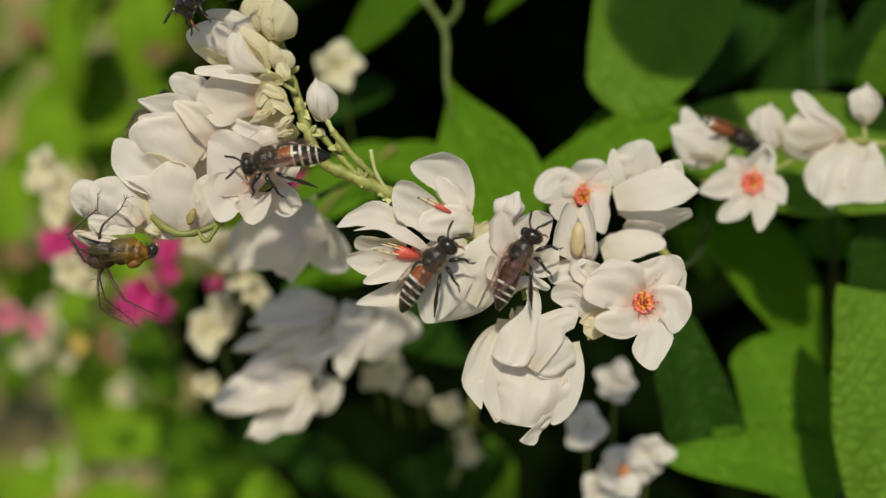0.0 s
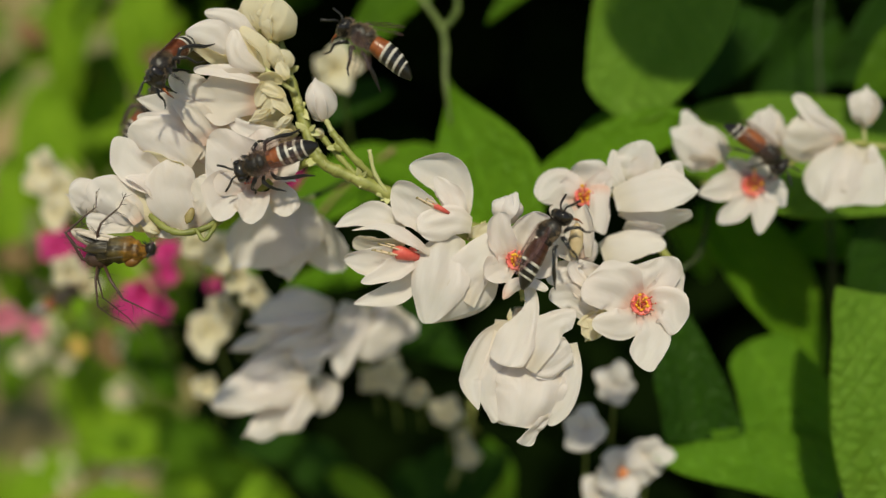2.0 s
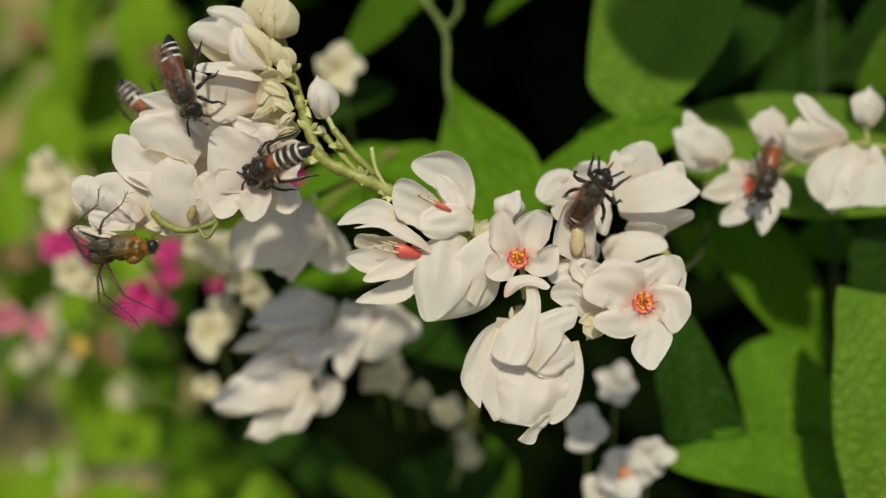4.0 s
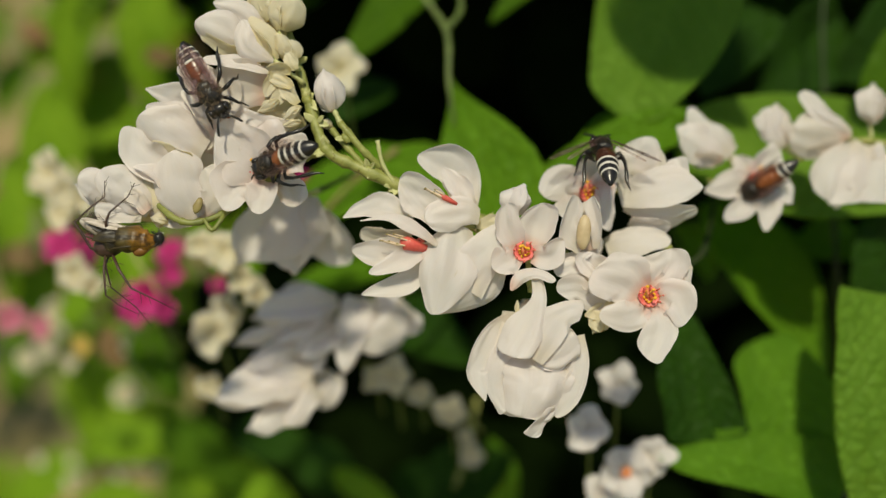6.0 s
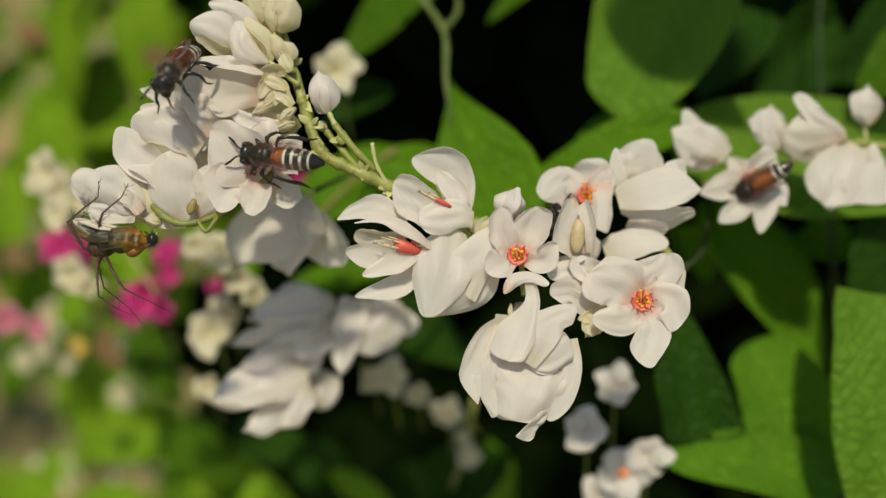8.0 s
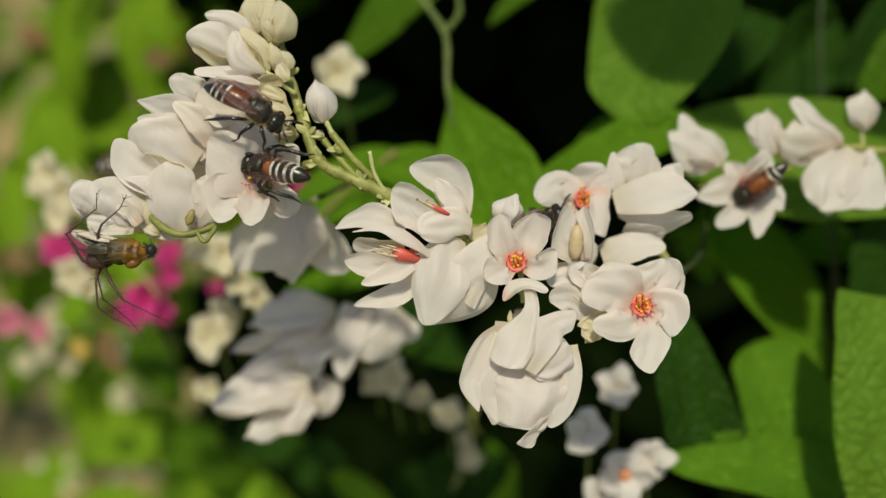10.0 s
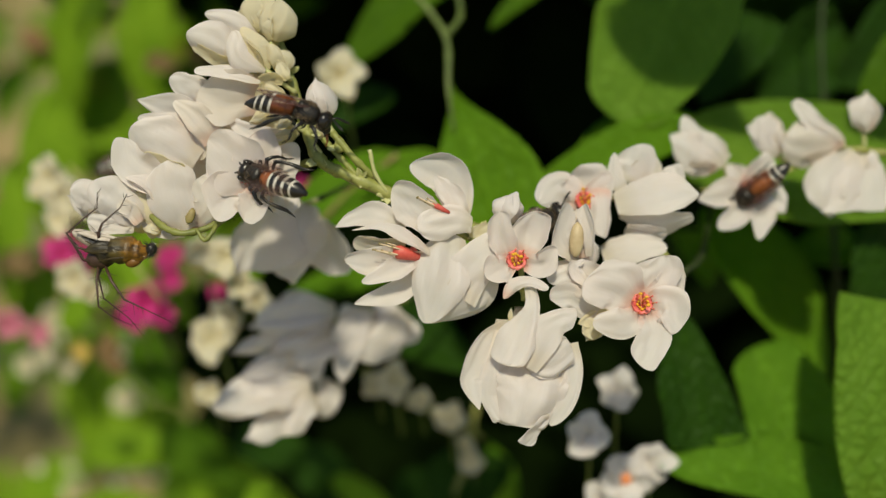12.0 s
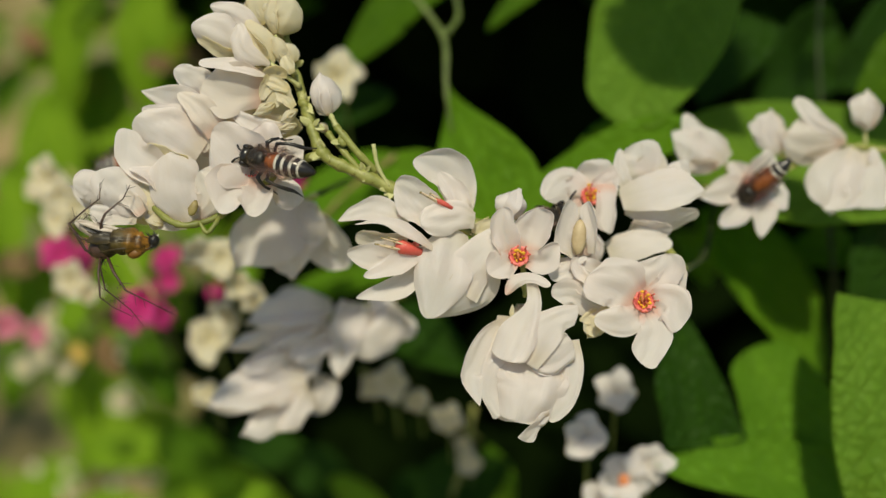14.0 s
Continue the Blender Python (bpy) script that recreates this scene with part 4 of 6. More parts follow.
sheet(f, [(-17.55, 17.96, 83.4), (-18.07, 19.88, 83), (-20.2, 21.68, 82.8)], [0.59, 2.06, 1.65], material=PETAL_CREAM, cup=-0.2)
sheet(f, [(-20.44, 19.47, 82.8), (-22.69, 20.71, 81.8), (-25.01, 21.27, 81.4)], [1.75, 3.61, 2.21], cup=-0.3, tip=0.4)
sheet(f, [(-20.92, 18.89, 82.8), (-22.61, 19.18, 82.4), (-24.71, 20.14, 82.2)], [0.88, 1.64, 0.99], material=PETAL_CREAM, face=(0, -0.75, 0.66))
sheet(f, [(-17.7, 17.88, 82.6), (-18.35, 19.3, 82.6), (-19.57, 20.76, 82.4)], [0.59, 1.87, 0.59], material=PETAL_CREAM, cup=0.5, face=(0, -0.75, 0.66))
sheet(f, [(-17.56, 17.55, 82.4), (-19.86, 18.71, 81.6), (-20.66, 21.32, 81.6)], [0.46, 2.27, 1.45], cup=-0.25, face=(-0.3, 0.2, 0.9))
f = closed(main, (-17.93, 14.97, 84.6), (-20.73, 15.84, 84), 3, 3, PETAL_BLUSH, spin=30, back=2.0)
sheet(f, [(-18.48, 14.97, 83.2), (-21.23, 15.22, 82.6), (-24.12, 15.73, 82.4)], [3.23, 5.75, 3.82], material=PETAL_BLUSH, face=(0, -0.25, 0.95), tip=0.35, crumple=0.6)
sheet(f, [(-17.97, 16.47, 82), (-20.45, 17.25, 81.4), (-24.23, 17.58, 81.4)], [0.58, 1.91, 1.45], face=(0, 0.6, 0.8), cup=-0.2)
sheet(f, [(-16.38, 15.65, 83), (-16.87, 14.45, 83), (-17.47, 13.24, 83)], [1.18, 1.65, 1.18], material=PETAL_CREAM)
sheet(f, [(-17.15, 16.18, 83.2), (-16.18, 15.21, 83.2), (-15.94, 13.88, 83.2)], [0.59, 1.3, 0.71], material=PETAL_CREAM)
sheet(f, [(-17.34, 16.26, 82.4), (-17.94, 15.3, 82.4), (-18.42, 14.1, 82.4)], [1.17, 1.29, 0.58], material=PETAL_CREAM, face=(0, -0.75, 0.66))
sheet(f, [(-15.82, 16.66, 82.6), (-17.03, 17.07, 82.6), (-18.51, 16.59, 82.6)], [0.76, 1.64, 0.7], material=PETAL_CREAM, face=(0, -0.75, 0.66))
sheet(f, [(-15.67, 15.06, 82.4), (-16.86, 15.73, 82.4), (-18.06, 16.21, 82.4)], [0.7, 1.46, 0.76], material=PETAL_CREAM)
sheet(f, [(-15.1, 13.42, 82.6), (-16.06, 14.38, 82.6), (-17.03, 14.86, 82.6)], [0.7, 1.52, 0.88], material=PETAL_CREAM)
sheet(f, [(-15.38, 16.82, 82.8), (-15.81, 17.54, 82.8), (-16.34, 18.46, 82.8)], [0.7, 1.47, 0.76], material=PETAL_CREAM)
sheet(f, [(-15.9, 11.31, 83), (-18.56, 11.26, 83), (-21.26, 12.81, 83)], [1.18, 1.94, 1], cup=0.2)
sheet(f, [(-15.36, 12.42, 84), (-16.58, 11.93, 84), (-18.29, 12.42, 84)], [0.89, 1.79, 1.19], material=PETAL_CREAM)
f = closed(main, (-23.15, 12.05, 84.8), (-25.92, 14.41, 84.2), 3.6, 3, spin=60, back=2.0)
sheet(f, [(-23.25, 15, 83.4), (-25.01, 16.05, 82.8), (-27.11, 16.97, 82.6)], [2.06, 2.94, 1.94], tip=0.4, cup=-0.2)
sheet(f, [(-22.93, 11.93, 84), (-26.29, 13.9, 83.8), (-30.65, 14.99, 83.6)], [2.97, 3.69, 0.48], face=(-0.35, -0.3, 0.85))
sheet(f, [(-22.66, 10.83, 83), (-24.18, 12.94, 82.6), (-26.51, 14.71, 82.6)], [2.05, 2.82, 1], material=PETAL_BLUSH)
sheet(f, [(-23.55, 9.45, 83.6), (-26.22, 11.7, 83.2), (-30.33, 13.14, 83)], [2.07, 3.66, 1], cup=0.15)
f = closed(main, (-27.01, 7.65, 84.6), (-30.31, 11.23, 84), 4.2, 3, spin=10, back=2.0)
sheet(f, [(-24.49, 8.51, 82.8), (-27.51, 10.26, 82), (-30.51, 11.98, 81.6)], [3.68, 5.35, 3.34], cup=-0.25, tip=0.4)
sheet(f, [(-26.2, 6.25, 83), (-30.23, 8.03, 82.4), (-31.5, 10.94, 82.2)], [3.36, 3.47, 2.24], cup=0.2)
sheet(f, [(-25.38, 7.69, 82.1), (-27.07, 8.5, 82.1), (-29.2, 9.13, 82.1)], [1.67, 2.23, 1.45], material=PETAL_CREAM, face=(0, -0.75, 0.66))
f = closed(main, (-25.69, 1.46, 84.4), (-27, 5.29, 83.8), 3.2, 3, PETAL_BLUSH, spin=30, back=2.0)
sheet(f, [(-24.93, 1.97, 82.4), (-26.45, 5.11, 81.4), (-27.14, 8.37, 81)], [2.77, 5.31, 4.21], cup=-0.2, tip=0.4)
sheet(f, [(-24.99, 2.15, 82.6), (-23.12, 4.37, 81.8), (-24.05, 6.85, 81.8)], [2, 3.34, 3.01], material=PETAL_BLUSH, cup=-0.2)
sheet(f, [(-25.43, 1.86, 82.6), (-28.24, 2.37, 82.6), (-29.95, 4.02, 82.6)], [1.68, 2.46, 1.46], cup=0.1)
o = V((-24.58, 3.14, 81.4))
part("withered_centre", *ellipsoid(o, (0.8, 0.45, 0.3), 10, 7, Matrix.Rotation(1.2, 3, "Z"), 0.12), STEM_RED, f, origin=o)
# the open flower on which a bee feeds
hub = flower(main, (-19.07, 7.06, 82.4), 0.75, (0, 0.1, 1), 14)
sheet(hub, [(-18.02, 5.99, 82.2), (-20.27, 8.07, 81.2), (-22.73, 10.5, 80.8)], [3.09, 6.18, 4.42], material=PETAL_OPEN, cup=0.12, tip=0.4)
sheet(hub, [(-17.72, 7.05, 82.8), (-18.17, 9.16, 82.6), (-18.55, 11.48, 82.4)], [2.8, 4.48, 3.36], material=PETAL_OPEN, cup=0.2)
sheet(hub, [(-17.32, 7.08, 83), (-15.82, 8.52, 83), (-14.18, 9.53, 83.2)], [2.48, 3.94, 2.25], material=PETAL_OPEN, cup=0.15)
sheet(hub, [(-18.91, 5.97, 82.2), (-21.15, 5.2, 81.4), (-22.05, 2.84, 80.8)], [2.76, 4.64, 2.43], material=PETAL_OPEN, cup=0.15, tip=0.4)
sheet(hub, [(-18.02, 5.6, 82.2), (-18.32, 4.13, 81.2), (-19.15, 2.66, 80.6)], [2.21, 3.31, 1.99], material=PETAL_OPEN, cup=0.3)
sheet(hub, [(-17.1, 5.81, 82.6), (-15.64, 4.81, 82.4), (-14.71, 3.41, 82)], [2.23, 3.13, 1.68], material=PETAL_OPEN, cup=-0.1)
# petals deeper in the raceme
f = closed(main, (-21.22, 14.13, 87), (-23.08, 16.29, 86.4), 3.6, 3, spin=10)
sheet(f, [(-18.77, 18.26, 86.2), (-21.13, 20.62, 85.6), (-24, 22.51, 85.2)], [3.99, 5.48, 3.49], material=PETAL_CREAM, tip=0.4)
sheet(f, [(-17.77, 20.77, 86.2), (-18.64, 23.11, 85.6), (-19.05, 25.48, 85.2)], [2.99, 4.73, 3.49], material=PETAL_CREAM, tip=0.4)
sheet(f, [(-17.77, 13.75, 86.2), (-20.63, 15.15, 85.6), (-24, 17.31, 85.2)], [4.48, 6.48, 3.99], material=PETAL_BLUSH, tip=0.4)
sheet(f, [(-21.28, 9.74, 86.2), (-24.11, 12.16, 85.6), (-27.47, 14.33, 85.2)], [4.98, 5.98, 3.49], material=PETAL_BLUSH, tip=0.4)
sheet(f, [(-23.53, 6.73, 86.2), (-26.6, 8.68, 85.6), (-29.95, 10.62, 85.2)], [4.98, 5.98, 3.49], tip=0.4)
sheet(f, [(-15.76, 10.74, 86.2), (-18.14, 12.66, 85.6), (-20.04, 14.83, 85.2)], [2.99, 4.98, 3.49], material=PETAL_CREAM, tip=0.4)
# side branch with buds
f = closed(main, (-30.2, 1.72, 84.2), (-34.3, 4.86, 83.6), 2.6, 3, PETAL_CREAM, spin=30, back=2.0)
sheet(f, [(-33.75, 3.87, 83), (-35.21, 5.15, 82.4), (-36.75, 5.44, 82.2)], [2.8, 3.02, 2.24], tip=0.4, cup=-0.2)
sheet(f, [(-29.41, 2.79, 82.4), (-31.79, 4.77, 81.8), (-33.96, 6.77, 81.6)], [2.22, 4.33, 2.44], cup=-0.2)
sheet(f, [(-30.48, 2.11, 82.6), (-32.87, 2.28, 82.4), (-35.02, 2.57, 82.2)], [1.12, 2.24, 1.56], cup=0.2)
sheet(f, [(-27.1, 1.27, 82.6), (-29.13, 3.68, 82.2), (-30.39, 5.38, 82.2)], [1.34, 2.79, 1.68], material=PETAL_CREAM, cup=-0.3)
sheet(f, [(-27.8, 4.86, 82), (-29.19, 6.46, 81.6), (-30.9, 6.91, 81.4)], [1.11, 1.66, 0.66], face=(0, 0.7, 0.7))
sheet(f, [(-29.56, 2.53, 81.6), (-30.69, 3.84, 81.6), (-31.59, 4.48, 81.6)], [1.11, 1.66, 1.11], material=PETAL_BLUSH)
closed(main, (-27.85, 1.66, 82.8), (-29.32, 1.89, 82.2), 1.5, 4, PETAL_CREAM, spin=0)
closed(main, (-33.47, 3.78, 84.5), (-37.37, 5.18, 84), 3.19, 4, PETAL, spin=0)
closed(main, (-11.88, 12.78, 83.4), (-12.67, 16.69, 83.4), 3.15, 3, PETAL, spin=15)
closed(main, (-11.98, 11.35, 84.5), (-13.07, 11.98, 84.5), 1.14, 4, PETAL_CREAM, spin=15)
rng = random.Random(21)
for x, y, w, ax, ay, l in ((-16.99, 13.75, 82.6) + (-0.8, -0.5, 1.8), (-14.86, 13.28, 83) + (-0.7, -0.6, 1.6), (-16.06, 18.16, 83.6) + (-0.5, 0.6, 1.6), (-14.79, 11.71, 82.8) + (-0.9, -0.3, 1.6)):
    closed(main, (x, y, w), (x + ax * l * 1.3, y + ay * l * 1.3, w - 0.4), 1.2 * l * 0.5, 4, PETAL_CREAM, spin=rng.uniform(0, 90), name="bud")

# ---- second raceme, behind ----
second = thing("flower_raceme", (25.39, -2.38, 90), "white coral vine flowers crowded on a short stalk", "flowers", "racemes")
stem(second, [(25.39, -2.38, 90), (21.73, 2.5, 90), (19.29, 5.55, 90), (16.75, 6.74, 89.5)], [0.5, 0.45, 0.4, 0.3])
hub = flower(second, (14.77, 5.53, 88), 1, (0.1, 0.1, 1), 7)
sheet(hub, [(14.65, 5.65, 88), (12.53, 6.8, 87.4), (9.92, 5.13, 86.4)], [2.13, 3.91, 3.08], material=PETAL_OPEN, cup=-0.15, tip=0.4)
sheet(hub, [(14.99, 6.11, 88.6), (14.87, 7.8, 88.6), (14.44, 9.32, 88.2)], [3, 5.4, 3.6], material=PETAL_OPEN, tip=0.45)
sheet(hub, [(15.38, 5.86, 88.4), (16.84, 6.86, 88.2), (17.87, 7.26, 88)], [2.39, 3.35, 2.39], material=PETAL_OPEN)
sheet(hub, [(16.44, 6.86, 87.4), (16.29, 4.56, 86.6), (16.21, 1.73, 86.2)], [1.76, 2.47, 1.88], material=PETAL_OPEN, cup=-0.3)
sheet(hub, [(13.87, 4.85, 87.6), (12.47, 3.99, 87), (11.24, 3.62, 86.6)], [1.54, 2.36, 1.42], material=PETAL_OPEN)
f = closed(second, (20.58, 4.96, 91.5), (22.91, 6.77, 90.9), 4, 3, spin=30, back=2.0)
sheet(f, [(19.24, 7.69, 88.8), (20.28, 9.48, 88.6), (20.36, 11.5, 88.4)], [3, 5.05, 3.36], tip=0.4, cup=-0.2)
sheet(f, [(20.62, 7.47, 89), (21.82, 9.04, 89), (22.98, 9.86, 88.8)], [2.41, 3.38, 1.81], material=PETAL_BLUSH)
sheet(f, [(18.8, 6.58, 88.4), (18.2, 8.38, 88.4), (18.08, 10.66, 88.4)], [1.44, 1.56, 0.72])
sheet(f, [(17.94, 5.18, 87.2), (21.18, 6.07, 86.4), (24.05, 6.41, 86.2), (26.45, 6.19, 86.4)], [2.7, 4.46, 4.34, 0.7], face=(0, 0.45, 0.9), cup=-0.12)
sheet(f, [(23.63, 6.45, 86.8), (23.81, 7.94, 87), (23.74, 9.21, 87.2)], [2.12, 2.6, 1.65])
sheet(f, [(18.54, 4.03, 87.8), (22.31, 3.06, 87.4), (26.17, 3.77, 87.4)], [1.19, 3.8, 2.14], face=(0, -0.75, 0.66), cup=-0.1)
sheet(f, [(19.23, 2.67, 88.2), (21.57, 2.07, 88), (23.48, 1.89, 88)], [1.79, 2.75, 1.43], face=(0, -0.75, 0.66))
sheet(f, [(16.83, -0.5, 88.2), (19.69, 0.45, 87.6), (23.37, 0.81, 87.6)], [2.62, 3.81, 1.43], face=(0, 0.5, 0.9))
closed(second, (15.22, -1.8, 87.2), (14.17, 2.03, 86.6), 3.4, 3, spin=20)

# ---- third raceme ----
third = thing("flower_raceme", (57.95, 12.93, 99.82), "slender raceme of white flowers and blush buds over a broad leaf", "flowers", "racemes")
stem(third, [(57.95, 12.93, 99.82), (52.79, 12.46, 99.28), (47.95, 12.79, 98.73), (43.26, 11.45, 98.73), (39.03, 9.39, 98.19), (34.36, 8.19, 98.19), (30.53, 8.1, 98.73)], [0.5, 0.45, 0.42, 0.35, 0.3, 0.25, 0.2])
for a, b in (((47.95, 12.79, 98.73), (46.09, 12.98, 97.65)), ((50.22, 12.73, 99.28), (49.82, 15.14, 98.73)), ((48.62, 12.65, 98.73), (47.28, 11.65, 97.65)), ((41.59, 10.45, 98.73), (38.91, 12.46, 98.73)), ((33.7, 8.19, 98.19), (33.03, 11.25, 98.19))):
    stem(third, [a, tuple((p + q) / 2 + 0.1 for p, q in zip(a, b)), b], [0.26, 0.24, 0.26], STEM_PALE, "pedicel")
hub = flower(third, (36, 7.65, 97.22), 1.3, (0, 0, 1), 6)
sheet(hub, [(35.47, 7.65, 97.22), (33.08, 7.48, 96.78), (29.47, 6.65, 96.13)], [1.84, 3.67, 0.92], material=PETAL_OPEN)
sheet(hub, [(36.29, 8.15, 97.65), (37.22, 9.67, 97.65), (38.72, 11.56, 97.43)], [3.04, 4.1, 1.99], material=PETAL_OPEN, edge=1.5)
sheet(hub, [(35.84, 8.3, 97.87), (34.65, 9.56, 97.87), (33.38, 10.93, 97.65)], [2.65, 2.79, 0.93], material=PETAL_OPEN)
sheet(hub, [(36.66, 7.58, 97.22), (38.2, 6.89, 96.78), (39.73, 5.82, 96.35)], [1.84, 3.28, 2.1], material=PETAL_OPEN, edge=1.6)
sheet(hub, [(36.31, 6.78, 97), (36.9, 4.95, 96.13), (36.13, 2.01, 95.48)], [1.57, 2.74, 0.91], material=PETAL_OPEN)
sheet(hub, [(35.52, 6.78, 97), (33.9, 5.09, 96.13), (31.4, 3.42, 95.26)], [1.56, 3, 1.17], material=PETAL_OPEN)
f = closed(third, (33.85, 11.15, 98.95), (29.64, 13.28, 98.35), 3.91, 3, PETAL_BLUSH, spin=20, back=2.0)
sheet(f, [(33.27, 11.13, 97.65), (30.15, 13.43, 97), (27.59, 15.5, 96.78)], [1.98, 3.56, 2.24], edge=1.6, cup=-0.2)
sheet(f, [(32.4, 10.71, 97.43), (29.16, 11.9, 96.35), (26.49, 12.98, 96.13)], [1.7, 4.59, 2.88], edge=1.4, cup=-0.25)
sheet(f, [(31.79, 10.44, 96.78), (29.82, 10.44, 96.78), (28.11, 10.64, 96.78)], [1.31, 2.63, 1.58], material=PETAL_BLUSH, face=(0, -0.75, 0.66))
f = closed(third, (39.4, 11.93, 98.73), (38.63, 16.65, 98.13), 3.58, 4, PETAL_BLUSH, spin=30)
sheet(f, [(39.23, 11.93, 97.65), (37.83, 14.06, 96.78), (37.97, 16.55, 96.78)], [1.05, 3.42, 2.37], cup=-0.4)
sheet(f, [(39.59, 12.55, 97.87), (37.21, 14.45, 97.22), (36.56, 15.77, 97.22)], [1.06, 2.38, 1.59], cup=-0.3)
f = closed(third, (48.03, 13.76, 99.39), (42.51, 14.68, 98.79), 4.56, 4, PETAL_BLUSH, spin=40, back=2.0)
sheet(f, [(47.29, 13.55, 97.87), (42.99, 13.5, 96.56), (39.84, 14.29, 96.56)], [0.92, 5.66, 4.21], material=PETAL_BLUSH, cup=-0.35, tip=0.35)
sheet(f, [(47.05, 13.79, 97.65), (42.96, 15.76, 96.78), (41.03, 18.35, 96.56)], [0.79, 2.5, 2.24], cup=-0.2, edge=1.4)
sheet(f, [(46.34, 13.1, 97), (44.04, 11.98, 97), (41.73, 11.59, 97)], [0.79, 1.97, 1.32], material=PETAL_BLUSH, face=(0, -0.75, 0.66))
f = closed(third, (48.86, 13.06, 99.17), (47.76, 7.63, 98.57), 4.99, 4, spin=25, back=2.0)
sheet(f, [(48.22, 12.55, 97.87), (44.79, 8.93, 96.78), (43.8, 5.49, 96.35)], [1.32, 5.13, 3.42], cup=-0.2, tip=0.1)
sheet(f, [(49.42, 12.09, 97.87), (50.16, 9.15, 97), (48.74, 5.37, 96.56)], [1.05, 4.74, 4.61], cup=-0.15, tip=0.08)
sheet(f, [(48.27, 12.3, 97.43), (46.73, 8.64, 96.46), (45.99, 5.21, 96.02)], [1.18, 4.33, 4.59], cup=-0.12, tip=0.08)
sheet(f, [(49.74, 10.16, 97.22), (50.08, 11.35, 97.22), (49.88, 12.4, 97.22)], [1.32, 1.32, 0.53])
f = closed(third, (50.75, 14.94, 99.17), (50.18, 19.27, 98.57), 3.25, 4, PETAL_BLUSH, spin=30)
sheet(f, [(50.3, 14.81, 98.3), (49.2, 16.8, 97.43), (49.73, 19.05, 97.43)], [0.93, 3.18, 1.86], cup=-0.4)

# ---- blurred racemes farther back ----
back = thing("flower_raceme", (-6.4, -7.54, 112.32), "soft white flowers hanging in part shade", "flowers", "racemes")
stem(back, [(-4.96, -6.13, 114.4), (-14.28, -9.24, 114.4), (-22.04, -13.88, 114.4), (-24.36, -18.54, 114.4)], [0.5, 0.45, 0.4, 0.3])
for hub, blades in (((-15.62, -8.89, 110.24), (((-13.86, -7.63, 108.16), (-24.12, -9.52, 107.12), 4.66), ((-16.59, -7.71, 109.2), (-20.83, -5.79, 108.16), 4.94), ((-20.83, -10.93, 108.16), (-26.48, -12.73, 106.08), 2.51), ((-19, -12.76, 108.16), (-25.32, -15.39, 106.08), 3.35),
                                           ((-14.6, -8.73, 108.16), (-22.09, -12.43, 107.12), 4.23), ((-16.59, -11.77, 109.2), (-19.55, -17.7, 109.2), 4.98))),
                    ((-16.74, -18.62, 110.24), (((-17.32, -16.65, 108.16), (-28.92, -20.02, 105.04), 6.36), ((-18.81, -16.22, 109.2), (-26.45, -17.08, 107.12), 4.89), ((-18.6, -19.69, 107.12), (-24.37, -23.3, 105.04), 4.43), ((-17.37, -18.09, 107.12), (-19.91, -23.12, 105.56), 4.15),
                                           ((-14.64, -17.28, 111.28), (-16.91, -21.81, 111.28), 4.35))),
                    ((-8.89, -8.89, 110.24), (((-12.62, -10.57, 108.16), (-19.08, -14.38, 106.6), 3.77), ((-9.97, -7.26, 108.16), (-12.8, -16.33, 106.08), 4.47), ((-5.28, -7.63, 108.16), (-11.71, -13.23, 106.6), 6.15), ((-11.41, -10.3, 109.2), (-12.62, -6.82, 108.16), 3.1),
                                           ((-6.96, -8.81, 109.2), (-3.53, -11.66, 108.16), 4.23), ((-9.18, -7.33, 109.2), (-6.16, -6.9, 108.16), 3.53)))):
    f = closed(back, hub, (hub[0] - 2, hub[1] - 3, hub[2] - 1), 3.1, 3, spin=30, back=2.5)
    for base, tip, w in blades:
        petal(f, base, tip, w * 1.04, -0.4, 0.14, 0, wild=1.3, power=0.55, facing=(-0.1, 0.36, 0.94))
hang = thing("hanging_flower", (-14.82, 6.02, 97.52), "pale translucent white flower seen in shade", "flowers", "racemes")
stem(hang, [(-14.82, 6.02, 97.52), (-17.46, 5.02, 97.52), (-18.78, 4.04, 97.52)], [0.3, 0.3, 0.3], STEM_PALE)
f = closed(hang, (-18.13, 4.7, 97.52), (-19.44, -0.59, 97.52), 2.5, 1, spin=30, back=2.0)
petal(f, (-16.62, 5.82, 96.46), (-23.22, -1.88, 95.4), 8.02, -0.25, 0.1, -8)
petal(f, (-15.96, 5.3, 96.46), (-17.27, -3.2, 96.46), 7.41, -0.25, 0.1, 16)
petal(f, (-14.98, 3.41, 98.58), (-11.63, -2.61, 98.58), 5.05, -0.2, 0.1, 0)


